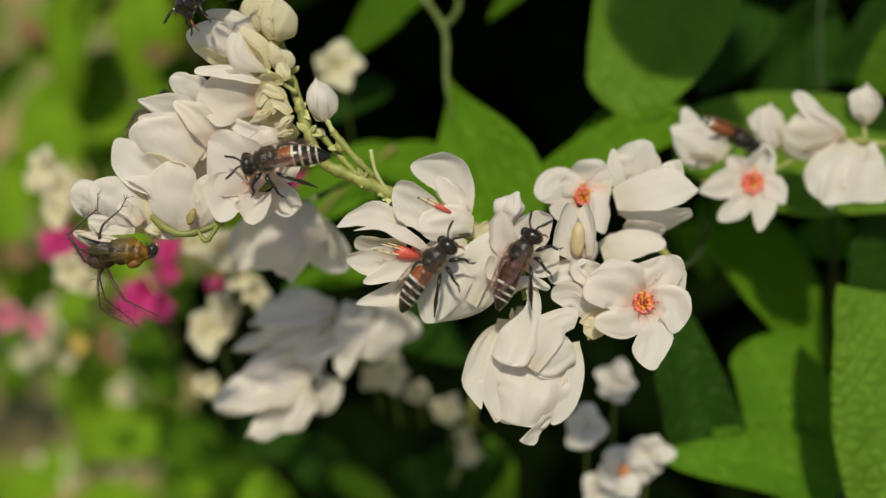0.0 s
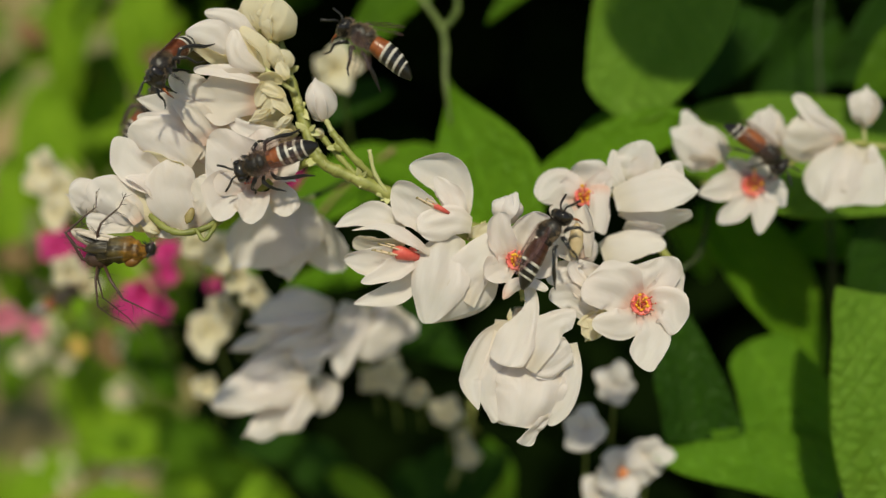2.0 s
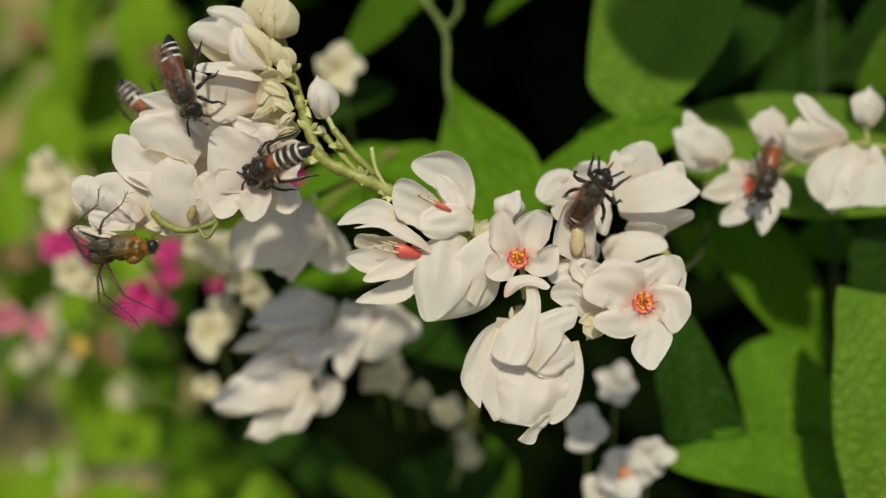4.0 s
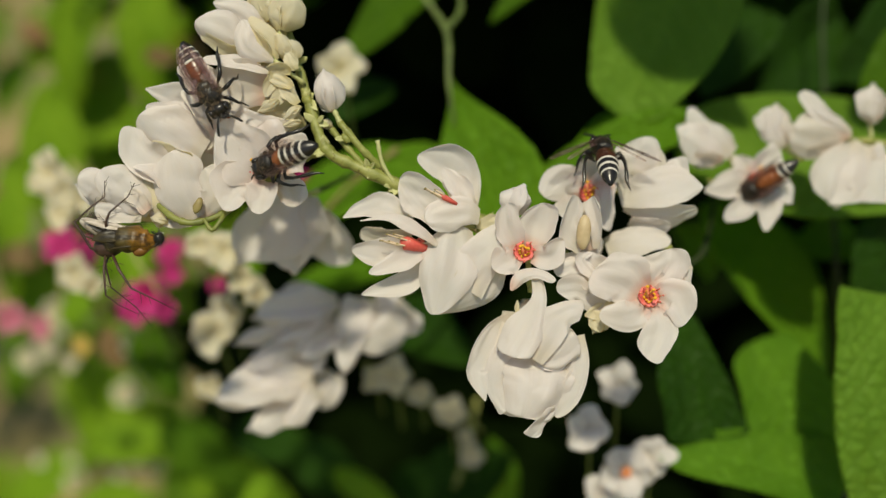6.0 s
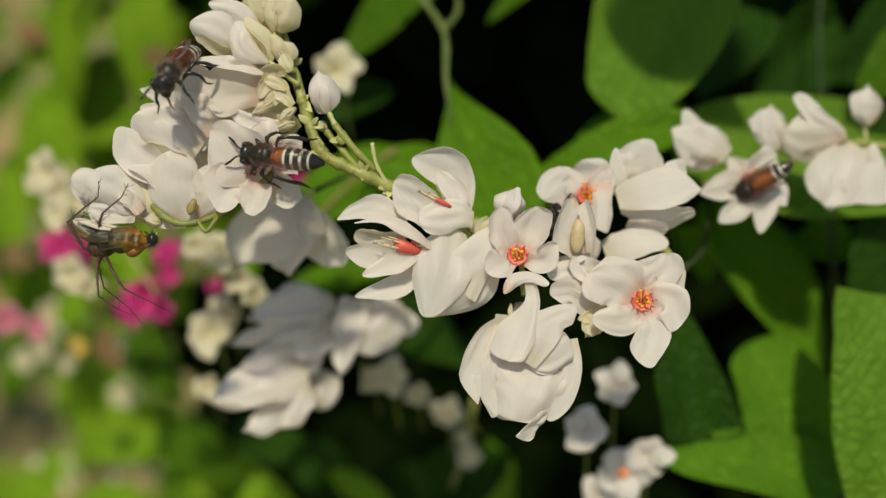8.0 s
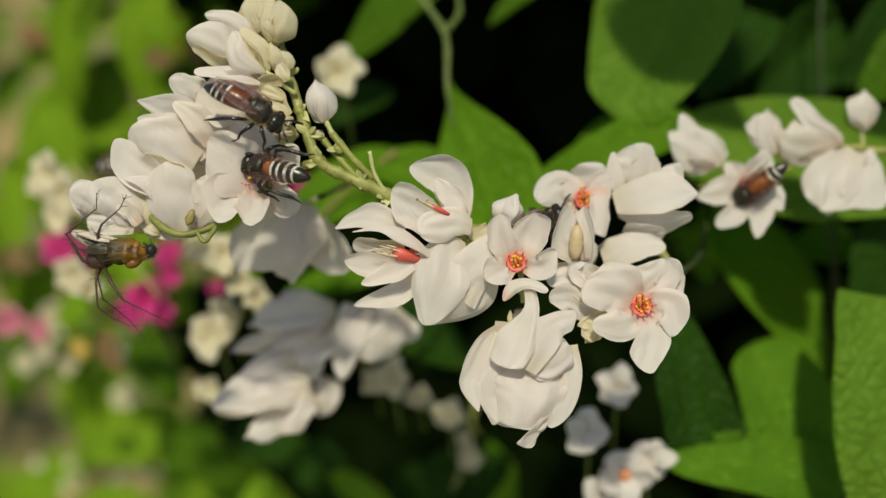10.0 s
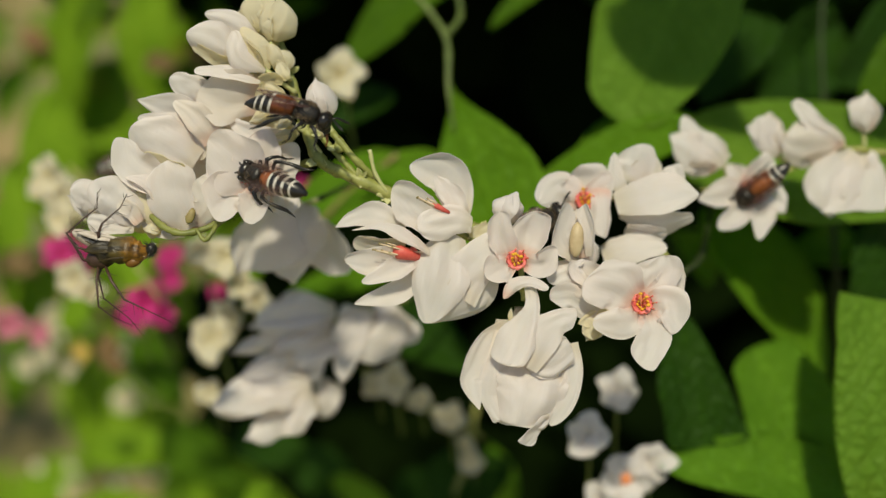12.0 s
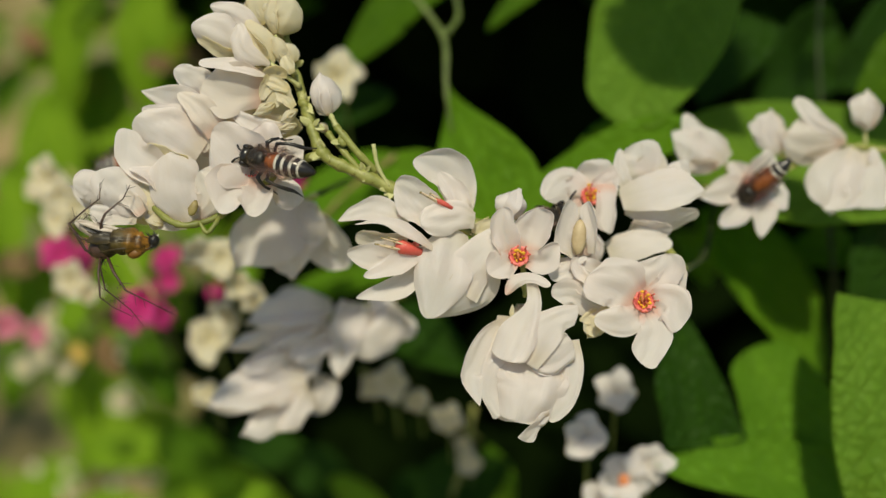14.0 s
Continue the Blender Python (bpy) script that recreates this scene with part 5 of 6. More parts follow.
def far_flower(x, w, size, n=5, material=None, label="small white flower on a thin stalk", name="distant_flower", spin=0):
    """A loose far blossom: open petals on a short stalk."""
    c = V((x[0], x[1], x[2]))
    ob = thing(name, x, label, "flower", "distant flowers")
    vs, fs = tube(smooth_line([c, c + Vector((0.1, -0.5, -0.4)) * size, c + Vector((0.2, -1.6, -1.2)) * size]), [0.035 * size] * 11, 5)
    part("stalk", vs, fs, VINE_STEM, ob)
    rng = random.Random(int(x[0] * 13 + x[1] * 7))
    for k in range(n):
        a = radians(spin) + 2 * math.pi * k / n + rng.uniform(-0.2, 0.2)
        t = c + Vector((math.cos(a), math.sin(a), rng.uniform(0.1, 0.6))) * size * 0.5 * rng.uniform(0.8, 1.15)
        vs, fs, uvs = blade(c, t, size * 0.48, 0.2, 0.12, rng.uniform(-25, 25), nu=7, nv=5, wild=1.0)
        part("petal", vs, fs, material or PETAL, ob, uvs=uvs)
    if material is PETAL and size > 7:
        part("disc", *ellipsoid(c + Vector((0, 0, 0.1)) * size, (0.1 * size, 0.1 * size, 0.06 * size), 10, 6, None, 0.06), FILAMENT, ob)
    return ob


for x, w in (((-7.97, -18.57, 125), 6.1), ((-3.96, -21.62, 127), 4.13), ((0.52, -24.65, 128), 5.21), ((-10.6, -19.4, 126), 3.93), ((22.12, -17.14, 108), 6.15), ((18.12, -22.36, 106), 6.47),
             ((23.15, -28.49, 108), 8.06), ((26.2, -26.05, 107), 5.81), ((20.59, -32, 110), 6.71), ((-15.14, 25.96, 120), 7.49), ((-34.67, -11.78, 125), 7.63), ((-33.33, -9.03, 128), 5.21), ((-36.5, -21.07, 130), 4.41),
             ((4.21, -32.87, 135), 4.21), ((3.3, -30.12, 135), 3.11), ((-30.34, 0.08, 115), 6.24), ((-28.09, -3.89, 117), 4.76), ((-26.33, -6.32, 118), 4.48), ((-33.85, 0.86, 115), 4.68),
             ((-94.17, -15.01, 203), 9.09), ((-97.88, -22.8, 205), 7.79), ((-105.25, -27.2, 210), 6.27), ((-82.27, -36.94, 217), 8.24), 
             ((-61.63, 12.43, 130), 6.17), ((-59.42, 9.79, 130), 5.82), ((-55.91, 7.9, 128), 5.21), ((-59.86, 5.82, 130), 5.29), ((-63.92, 10.83, 132), 4.48), ((-57.66, -3.44, 130), 6.35), ((-55.02, -5.2, 130), 4.41),
             ((-128.5, 71.06, 275), 9.33), ((-114.92, -59.38, 236), 4.16), ((-105.32, -59.38, 236), 3.84), ((-106.28, -65.78, 236), 4.16), ((-103.07, -63.54, 236), 3.52), ((-92.19, -64.18, 236), 4.16), ((-88.99, -61.94, 236), 3.52), ((-93.47, -69.62, 236), 3.2), ((-85.79, -59.38, 236), 2.88), ((-80.67, -61.94, 236), 3.52), ((-90.06, -26.99, 200), 4.07), ((-83.74, -24.14, 217), 5.89), ((-84.12, -61.43, 239), 7.13)):
    far_flower(x, 0, w, material=PETAL_CREAM if x[0] < 15 else PETAL, label="small creamy white flower on a thin stalk" if x[0] < 15 else "small white flower on a thin stalk")
for x, w in (((-68.06, 0.92, 150), 7.73), ((-64.5, -0.41, 150), 6.1), ((-50.23, -7.5, 140), 7.98), ((-52.79, -9.95, 141), 5.74), ((-47.24, -9.95, 141), 5.16), ((-47.6, 0.1, 145), 5.51), ((-47.6, -3.84, 145), 4.52),
             ((-85.72, -13.32, 165), 7.16), ((-77.48, -14.54, 160), 5.43), ((-25.84, 12.31, 150), 4.07), ((-39.73, -5.61, 145), 3.15), ((-91.1, 52.41, 230), 6.24)):
    far_flower(x, 0, w, material=PETAL_ROSE if x[0] < -75 else PETAL_PINK, label="pale rose blossom on a thin green stalk" if x[0] < -75 else "deep pink blossom on a thin green stalk")
far_flower((-65.31, -16.79, 150), 0, 4.48, material=PETAL_OLD, label="yellowed fading blossom on a thin stalk")
# seedy stalks of the blurred buds
for a, b, c in (((-12.4, -17.14, 127), (-5.56, -21.62, 128), (5.82, -28.12, 130)), ((-59.89, 14.52, 133), (-51.49, 3.61, 130), (-43.75, -6.86, 128)), ((-34.73, 3.28, 118), (-28.33, -3.12, 118), (-22.73, -9.52, 118)), ((5.17, -23.89, 136), (3.78, -32.19, 136), (1.48, -38.65, 136))):
    ob = thing("bud_stalk", a, "thin green flower stalk bearing small buds", "stalk")
    stem(ob, [a, b, c], [0.4, 0.4, 0.3])

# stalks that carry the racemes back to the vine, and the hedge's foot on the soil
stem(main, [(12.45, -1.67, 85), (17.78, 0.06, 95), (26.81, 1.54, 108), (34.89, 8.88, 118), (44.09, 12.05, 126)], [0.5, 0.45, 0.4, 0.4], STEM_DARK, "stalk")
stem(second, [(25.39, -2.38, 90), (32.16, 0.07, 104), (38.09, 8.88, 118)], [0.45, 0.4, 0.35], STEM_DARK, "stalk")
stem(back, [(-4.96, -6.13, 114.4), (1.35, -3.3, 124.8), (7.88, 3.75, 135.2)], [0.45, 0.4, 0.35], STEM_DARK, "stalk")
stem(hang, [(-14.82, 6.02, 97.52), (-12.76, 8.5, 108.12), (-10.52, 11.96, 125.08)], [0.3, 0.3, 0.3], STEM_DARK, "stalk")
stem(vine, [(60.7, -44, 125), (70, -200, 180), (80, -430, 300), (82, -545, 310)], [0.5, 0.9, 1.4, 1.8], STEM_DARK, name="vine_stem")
leaf_mass("hedge_foot", 420, ((-75, 360), (-540, -170), (230, 390)), (35, 60), "dark vine leaves at the foot of the hedge", 17, LEAF_SHADE, (0, 0.7, 0.6))
# ---- bees ----
def bee_mesh(name, piece, material, parent, at_point=(0, 0, 0), uvs=None):
    vs, fs = piece
    o = Vector(at_point)
    me = bpy.data.meshes.new(name)
    me.from_pydata([(p - o) * MM for p in vs], [], fs)
    me.materials.append(material)
    me.polygons.foreach_set("use_smooth", [True] * len(me.polygons))
    ob = new(name, me)
    ob.parent = parent
    ob.location = (o - BEE_ORIG.get(parent.name, Vector())) * MM
    BEE_ORIG[ob.name] = o
    return ob


BEE_ORIG = {}


def hairs(centre, radii, count, length, seed, lower=-0.4):
    rng = random.Random(seed)
    vs, fs = [], []
    while len(fs) < count:
        d = Vector((rng.gauss(0, 1), rng.gauss(0, 1), rng.gauss(0, 1))).normalized()
        if d.z < lower:
            continue
        p = Vector(centre) + Vector((d.x * radii[0], d.y * radii[1], d.z * radii[2]))
        q = p + (d + Vector((-0.5, 0, 0)) + Vector((rng.uniform(-0.4, 0.4), rng.uniform(-0.4, 0.4), rng.uniform(-0.4, 0.4)))) * length * rng.uniform(0.5, 1.1)
        s = d.cross(Vector((0.3, 0.5, 0.8))).normalized() * 0.035
        i = len(vs)
        vs += [p - s, p + s, q]
        fs.append((i, i + 1, i + 2))
    return vs, fs


def ring_body(stations, sides=20, squash=0.9):
    """A lofted body along -x from (x, radius, z) stations."""
    vs, fs = [], []
    for x, r, z in stations:
        for k in range(sides):
            a = 2 * math.pi * k / sides
            vs.append(Vector((x, r * math.cos(a), z + squash * r * math.sin(a))))
    for i in range(len(stations) - 1):
        for k in range(sides):
            a, b = i * sides + k, i * sides + (k + 1) % sides
            fs.append((a, b, b + sides, a + sides))
    fs.append(tuple(range(sides - 1, -1, -1)))
    fs.append(tuple(range(len(vs) - sides, len(vs))))
    return vs, fs


def abdomen_radius(x):
    t = (0.5 - x) / 4.72
    return 1.07 * max(0.02, math.sin(math.pi * min(1, 0.2 + 0.8 * t ** 1.05)) ** 0.5) if t > 0 else 0.45


def abdomen_z(x):
    return 0.05 - 0.05 * (x - 0.5) ** 2


def wing_piece(length, width, side):
    """A flat, slightly wavy wing that reaches back from its hinge."""
    vs, fs = [], []
    n, m = 12, 5
    for i in range(n + 1):
        t = i / n
        h = width * (math.sin(math.pi * (0.06 + 0.9 * t) ** 0.9) ** 0.6)
        for k in range(m + 1):
            r = k / m
            vs.append(Vector((-length * t, side * (0.12 * length * t * 0 + h * (r - 0.35)), 0.05 * math.sin(9 * r + 5 * t))))
    for i in range(n):
        for k in range(m):
            a = i * (m + 1) + k
            fs.append((a, a + 1, a + m + 2, a + m + 1))
    return vs, fs


def wing_veins(length, width, side):
    lines = [[(0, -0.1), (-0.35, -0.34), (-0.7, -0.33), (-0.95, -0.1)], [(0, 0), (-0.3, -0.05), (-0.6, 0.05), (-0.9, 0.15)], [(0, 0.05), (-0.3, 0.25), (-0.6, 0.45), (-0.75, 0.5)],
             [(-0.35, -0.3), (-0.4, 0.0), (-0.42, 0.3)], [(-0.6, -0.32), (-0.66, 0.05), (-0.6, 0.45)], [(-0.8, -0.28), (-0.78, 0.1)]]
    out = []
    for ln in lines:
        out.append(tube([Vector((x * length, side * y * width, 0.03)) for x, y in ln], 0.03, 4))
    return join(*out)


def build_bee():
    bee = new("honey_bee")
    bee.empty_display_size = 0.004
    tagged(bee, "", "bee", "bees")
    thorax = bee_mesh("thorax", join(ellipsoid((1.75, 0, 0.1), (1.25, 1.08, 1.05), 18, 12, None, 0.015), ellipsoid((0.75, 0, -0.15), (0.55, 0.8, 0.7), 12, 8), ellipsoid((1.1, 0, 0.75), (0.5, 0.75, 0.4), 12, 8)), FUZZ, bee)
    bee_mesh("thorax_hair", hairs((1.7, 0, 0.1), (1.23, 1.06, 1.03), 1000, 0.32, 3), HAIR, thorax)
    head = bee_mesh("head", join(ellipsoid((3.45, 0, -0.15), (0.72, 1.05, 0.98), 16, 10), ellipsoid((3.85, 0, -0.75), (0.4, 0.5, 0.55), 10, 7)), CHITIN, bee)
    bee_mesh("face_hair", hairs((3.45, 0, -0.1), (0.66, 0.98, 0.94), 260, 0.3, 8, -0.8), HAIR, head)
    for s in (1, -1):
        bee_mesh("eye", ellipsoid((3.5, 0.80 * s, 0.0), (0.5, 0.34, 0.74), 12, 8), EYE, head)
        bee_mesh("antenna", tube(smooth_line([Vector((3.95, 0.25 * s, 0.15)), Vector((4.4, 0.55 * s, 0.45)), Vector((4.9, 0.95 * s, 0.3)), Vector((5.6, 1.35 * s, 0.1))], 3), lerp_list([0.10, 0.10, 0.13, 0.11], 10), 6), CHITIN, head)
    bee_mesh("tongue", tube([Vector((4.0, 0, -1.2)), Vector((4.25, 0, -1.9)), Vector((4.2, 0, -2.5))], [0.14, 0.1, 0.05], 5), ORANGE, head)
    core = ring_body([(x, abdomen_radius(x) * 0.86, abdomen_z(x)) for x in (0.55, 0.3, -0.2, -0.9, -1.6, -2.3, -3.0, -3.6, -4.0, -4.15)], 16)
    abdomen = bee_mesh("abdomen", core, CHITIN, bee)
    cuts = (0.5, -0.15, -0.85, -1.6, -2.35, -3.05, -4.15)
    for i in range(6):
        x0, x1 = cuts[i], cuts[i + 1]
        st = []
        for j in range(7):
            x = x0 + (x1 - 0.12 - x0) * j / 6
            st.append((x, abdomen_radius(max(x, -4.14)) * (1.0 + 0.012 * j / 6) + 0.012, abdomen_z(x)))
        bee_mesh("abdomen_plate", ring_body(st), ORANGE if i < 2 else CHITIN, abdomen)
        if i >= 2:
            st = []
            w = 0.24 if i < 5 else 0.16
            for j in range(4):
                x = x0 - 0.02 - w * j / 3
                st.append((x, abdomen_radius(x) * 1.0 + 0.05, abdomen_z(x)))
            bee_mesh("hair_band", ring_body(st), BAND, abdomen)
    for s in (1, -1):
        hinge = (1.9, 0.85 * s, 0.95)
        fore = bee_mesh("forewing", wing_piece(5.4, 1.35, s), WING, bee)
        fore.location = Vector(hinge) * MM
        fore.rotation_mode = "QUATERNION"
        bee_mesh("wing_vein", wing_veins(5.4, 1.35, s), VEIN, fore)
        hind = bee_mesh("hindwing", wing_piece(3.9, 1.0, s), WING, bee)
        hind.rotation_mode = "QUATERNION"
        hind.location = Vector((1.2, 0.85 * s, 0.85)) * MM
        for k, (pts, rad) in enumerate((
                ([(2.4, 0.6, -0.9), (2.8, 1.4, -0.6), (3.5, 1.9, -1.3), (3.5, 2.1, -2.0), (4.0, 2.5, -2.5)], [0.12, 0.22, 0.25, 0.13, 0.17, 0.09, 0.08, 0.04]),
                ([(1.7, 0.8, -1.0), (1.8, 2.0, -0.4), (1.3, 2.9, -1.2), (1.2, 3.0, -2.1), (0.7, 3.4, -2.6)], [0.12, 0.22, 0.26, 0.13, 0.18, 0.1, 0.09, 0.04]),
                ([(1.0, 0.8, -1.0), (0.4, 2.1, -0.3), (-0.9, 2.5, -1.1), (-1.7, 2.5, -1.9), (-2.6, 2.9, -2.5)], [0.12, 0.2, 0.22, 0.13, 0.25, 0.21, 0.11, 0.05]))):
            line = smooth_line([Vector((p[0], (0.8 + (p[1] - 0.8) * 0.78) * s, p[2])) for p in pts], 2)
            leg = bee_mesh("leg", tube(line, [0.95 * q for q in lerp_list(rad, len(line))], 7), CHITIN, bee)
            hr = random.Random(60 + k)
            vs, fs = [], []
            for i in range(110):
                a = line[hr.randrange(2, len(line) - 1)]
                e = a + Vector((hr.gauss(0, 1), hr.gauss(0, 1), hr.gauss(0, 1))).normalized() * hr.uniform(0.16, 0.3)
                a = a + (line[-1] - line[0]) * hr.uniform(-0.06, 0.06)
                vs += [a + Vector((0.03, 0, 0)), a - Vector((0.03, 0.02, 0)), e]
                fs.append((3 * i, 3 * i + 1, 3 * i + 2))
            bee_mesh("leg_hair", (vs, fs), HAIR_DARK, leg)
    return bee


def wing_turn(side, out, lift, twist=0.0):
    """A wing's turn at its hinge: out is the angle from the body's axis, lift raises it."""
    return pose(0, 0, 0, 0, 0, -out * side) @ pose(0, 0, 0, twist * side, lift, 0)


bee_one = build_bee()
BEES = {"feeding": bee_one}
for key in ("flyer", "climber", "walker", "digger", "passing", "hidden"):
    BEES[key] = copy_thing(bee_one, Matrix())
for key, text in (("feeding", "striped honey bee feeding on an open white flower"), ("flyer", "striped honey bee taking off from a white petal"), ("climber", "dark honey bee clinging to cream petals"),
                  ("walker", "dark honey bee with folded wings among white petals"), ("digger", "orange-brown honey bee with its head in a flower"), ("passing", "honey bee flying past beside the hedge"),
                  ("hidden", "dark honey bee half hidden behind the flowers")):
    tagged(BEES[key], text)


def recolour(key, brown, bare, material):
    """Gives the first plates of a bee's abdomen another brown, and takes away its first pale bands."""
    belly = [ob for ob in BEES[key].children if ob.name.startswith("abdomen")][0]
    front = sorted(belly.children, key=lambda ob: -max(v.co.x for v in ob.data.vertices))
    for ob in [q for q in front if q.name.startswith("abdomen_plate")][:brown]:
        ob.material_slots[0].link = "OBJECT"
        ob.material_slots[0].material = material
    for ob in [q for q in front if q.name.startswith("hair_band")][:bare]:
        bpy.data.objects.remove(ob)


for key in ("climber", "walker"):
    for ob in BEES[key].children:
        if "wing" in ob.name:
            ob.material_slots[0].link = "OBJECT"
            ob.material_slots[0].material = WING_RED
recolour("digger", 4, 2, ORANGE)
for ob in BEES["digger"].children:
    if ob.name.startswith("leg"):
        ob.scale = (1, 0.62, 0.8)
recolour("climber", 3, 1, RUST)
recolour("walker", 3, 1, BROWN)


def wings(key):
    """The four wings of a bee, with their sides: +1 and -1, fore before hind."""
    out = []
    for ob in BEES[key].children:
        if ob.name.startswith("forewing") or ob.name.startswith("hindwing"):
            out.append((ob, 1 if ob.location.y > 0 else -1, ob.name.startswith("fore")))
    return out


def set_wings(key, out, lift):
    for ob, s, fore in wings(key):
        ob.matrix_basis = Matrix.Translation(ob.location) @ wing_turn(s, out if fore else out * 0.8, lift)


for key in BEES:
    set_wings(key, -7 if key in ("walker", "climber") else -3, -4)

# ---- spider and its prey ----
def bristles(points, count, length, seed):
    rng = random.Random(seed)
    pts = [V(p) for p in points]
    out = []
    for i in range(count):
        k = rng.randrange(len(pts) - 1)
        p = pts[k].lerp(pts[k + 1], rng.uniform(0.15, 0.95))
        d = (pts[k + 1] - pts[k]).normalized()
        q = d.cross(Vector((rng.uniform(-1, 1), rng.uniform(-1, 1), rng.uniform(-1, 1)))).normalized() + d * 0.6
        out.append((p, tube([p, p + q * length * rng.uniform(0.6, 1.2)], [0.035, 0.012], 4)))
    return out


spider = thing("lynx_spider", (-32.98, -0.49, 80.5), "spiny-legged brown lynx spider hanging below the flowers", "spider")
o = V((-33.76, 0.71, 80.8))
vs, fs = ellipsoid(o, (2.3, 0.75, 0.8), 14, 10, Matrix.Rotation(-0.42, 3, "Z"))
body = part("abdomen", vs, fs, SPIDER_PALE, spider, origin=o, label="pale abdomen with dark stripes")
for k in (-1, 0, 1):
    vs, fs = tube(smooth_line([o + Vector((-1.9, 0.80 + 0.15 * k, 0.25)), o + Vector((0, 0.15 + 0.4 * k, 0.86 - 0.12 * abs(k))), o + Vector((1.9, -0.75 + 0.3 * k, 0.4))], 5), lerp_list([0.05, 0.1, 0.05], 11), 5)
    part("stripe", vs, fs, UMBER, body, origin=o)
o = V((-32.74, -0.92, 80.2))
vs, fs = ellipsoid(o, (1.5, 1.05, 0.9), 14, 10, Matrix.Rotation(0.2, 3, "Z"))
part("cephalothorax", vs, fs, SPIDER_LEG, spider, origin=o)
for i, (pts, rad) in enumerate((
        ([(-32.88, -1.57, 80), (-34.14, -1.13, 79.4), (-35.58, 1.34, 79), (-34.23, 2.86, 79.6), (-33.15, 3.85, 80), (-33.4, 5.41, 80.6)], [0.24, 0.25, 0.2, 0.14, 0.1, 0.06]),
        ([(-32.99, 0.05, 80), (-32.58, 1.39, 79), (-32.25, 2.3, 79), (-31.45, 3.18, 79.4), (-30.93, 3.85, 80), (-30.43, 5.23, 80.4)], [0.22, 0.22, 0.18, 0.13, 0.1, 0.06]),
        ([(-32.99, -1.57, 80), (-32.82, -3.17, 79.2), (-32.52, -5.57, 79), (-31.45, -6.52, 79.4), (-29.73, -7.43, 80)], [0.22, 0.2, 0.14, 0.08, 0.04]),
        ([(-32.34, -1.68, 80), (-31.29, -3.16, 79), (-30.11, -4.88, 79), (-27.95, -5.98, 79.4), (-25.07, -7.54, 80)], [0.24, 0.24, 0.16, 0.09, 0.04]),
        ([(-33.45, -0.49, 80.6), (-35.12, 0.05, 80.4), (-36.41, 1.48, 80.6), (-35.38, 1.59, 81), (-34.72, 2.25, 81)], [0.2, 0.2, 0.16, 0.1, 0.06]),
        ([(-32.8, -1.48, 80.6), (-33.32, -2.79, 80.8), (-32.85, -4.89, 81), (-30.47, -6.9, 81.4), (-29.14, -8.84, 82)], [0.18, 0.16, 0.12, 0.08, 0.03]))):
    line = [V(p) for p in pts]
    leg = part("leg", *tube(line, [0.6 * q for q in rad], 6), SPIDER_LEG, spider, origin=V(pts[0]))
    for root, spine in bristles(pts, 12, 0.9, 40 + i):
        part("spine", *spine, SPIDER_LEG, leg, origin=root)
prey = thing("captured_fly", (-30.06, -0.49, 80), "amber-bodied insect with a dark head, held by the spider", "insect")
o = V((-30.49, -0.38, 80))
vs, fs = tube(smooth_line([V((-34.13, -1.25, 80.4)), V((-32.23, -0.6, 80)), V((-30.52, -0.16, 79.8)), V((-29.19, -0.38, 80)), V((-28.28, -0.33, 80.2))], 5), [r * (1 + 0.10 * math.sin(1.7 * q)) for q, r in enumerate(lerp_list([0.3, 1.05, 1.36, 1.15, 0.5], 21))], 18)
body = part("body", vs, fs, STREAKED, prey, origin=o)
vs, fs = ellipsoid(V((-29.48, -1.35, 79.6)), (0.75, 0.5, 0.5), 10, 7, Matrix.Rotation(0.3, 3, "Z"))
part("leg_stub", vs, fs, AMBER, prey, origin=o)
ho = V((-27.89, -0.11, 80))
vs, fs = ellipsoid(ho, (0.5, 0.62, 0.55), 14, 10, Matrix.Rotation(-0.2, 3, "Z"))
head = part("head", vs, fs, FUZZ, prey, origin=ho)
part("head_hair", *[(lambda q: ([p + ho for p in q[0]], q[1]))(hairs((0, 0, 0), (0.5, 0.62, 0.55), 150, 0.5, 5, -2))][0], CHITIN, head, origin=ho)
for k in range(3):
    a = -0.5 + 0.6 * k
    up = Vector((0.12, math.sin(a), math.cos(a)))
    line = smooth_line([V((-33.29, -1.03, 80.2)) + up * 0.7, V((-31.65, -0.49, 79.9)) + up * 1.2, V((-30.24, -0.27, 79.9)) + up * 1.3, V((-29.55, -0.33, 80.1)) + up * 1.1], 4)
    part("streak", *tube(line, lerp_list([0.04, 0.09, 0.04], len(line)), 6), UMBER, body, origin=o)
for a, b, w, m in (((-29.97, 0.59, 79.2), (-35.18, 1.57, 79.8), 0.7, SPIDER_PALE), ((-30.46, 0.05, 78.8), (-34.05, -0.27, 79.2), 1.2, STREAKED)):
    vs, fs, uvs = blade(V(a), V(b), w, -0.35, 0.05, 0, thick=0.03, peak=0.5, power=0.7, wild=1.0, fold=0.15)
    part("wing", vs, fs, m, prey, origin=V(a), uvs=uvs)


# ---- motion ----
def sway(ob, rows):
    """Rows of seconds, sideways and upward drift in millimetres, and turn in degrees, from where the thing was built."""
    o = ORIG[ob.name]
    walk(ob, [(t, PLAN @ Matrix.Translation((o + Vector((du, dv, 0))) * MM) @ pose(0, 0, 0, 0, 0, turn)) for t, du, dv, turn in rows])


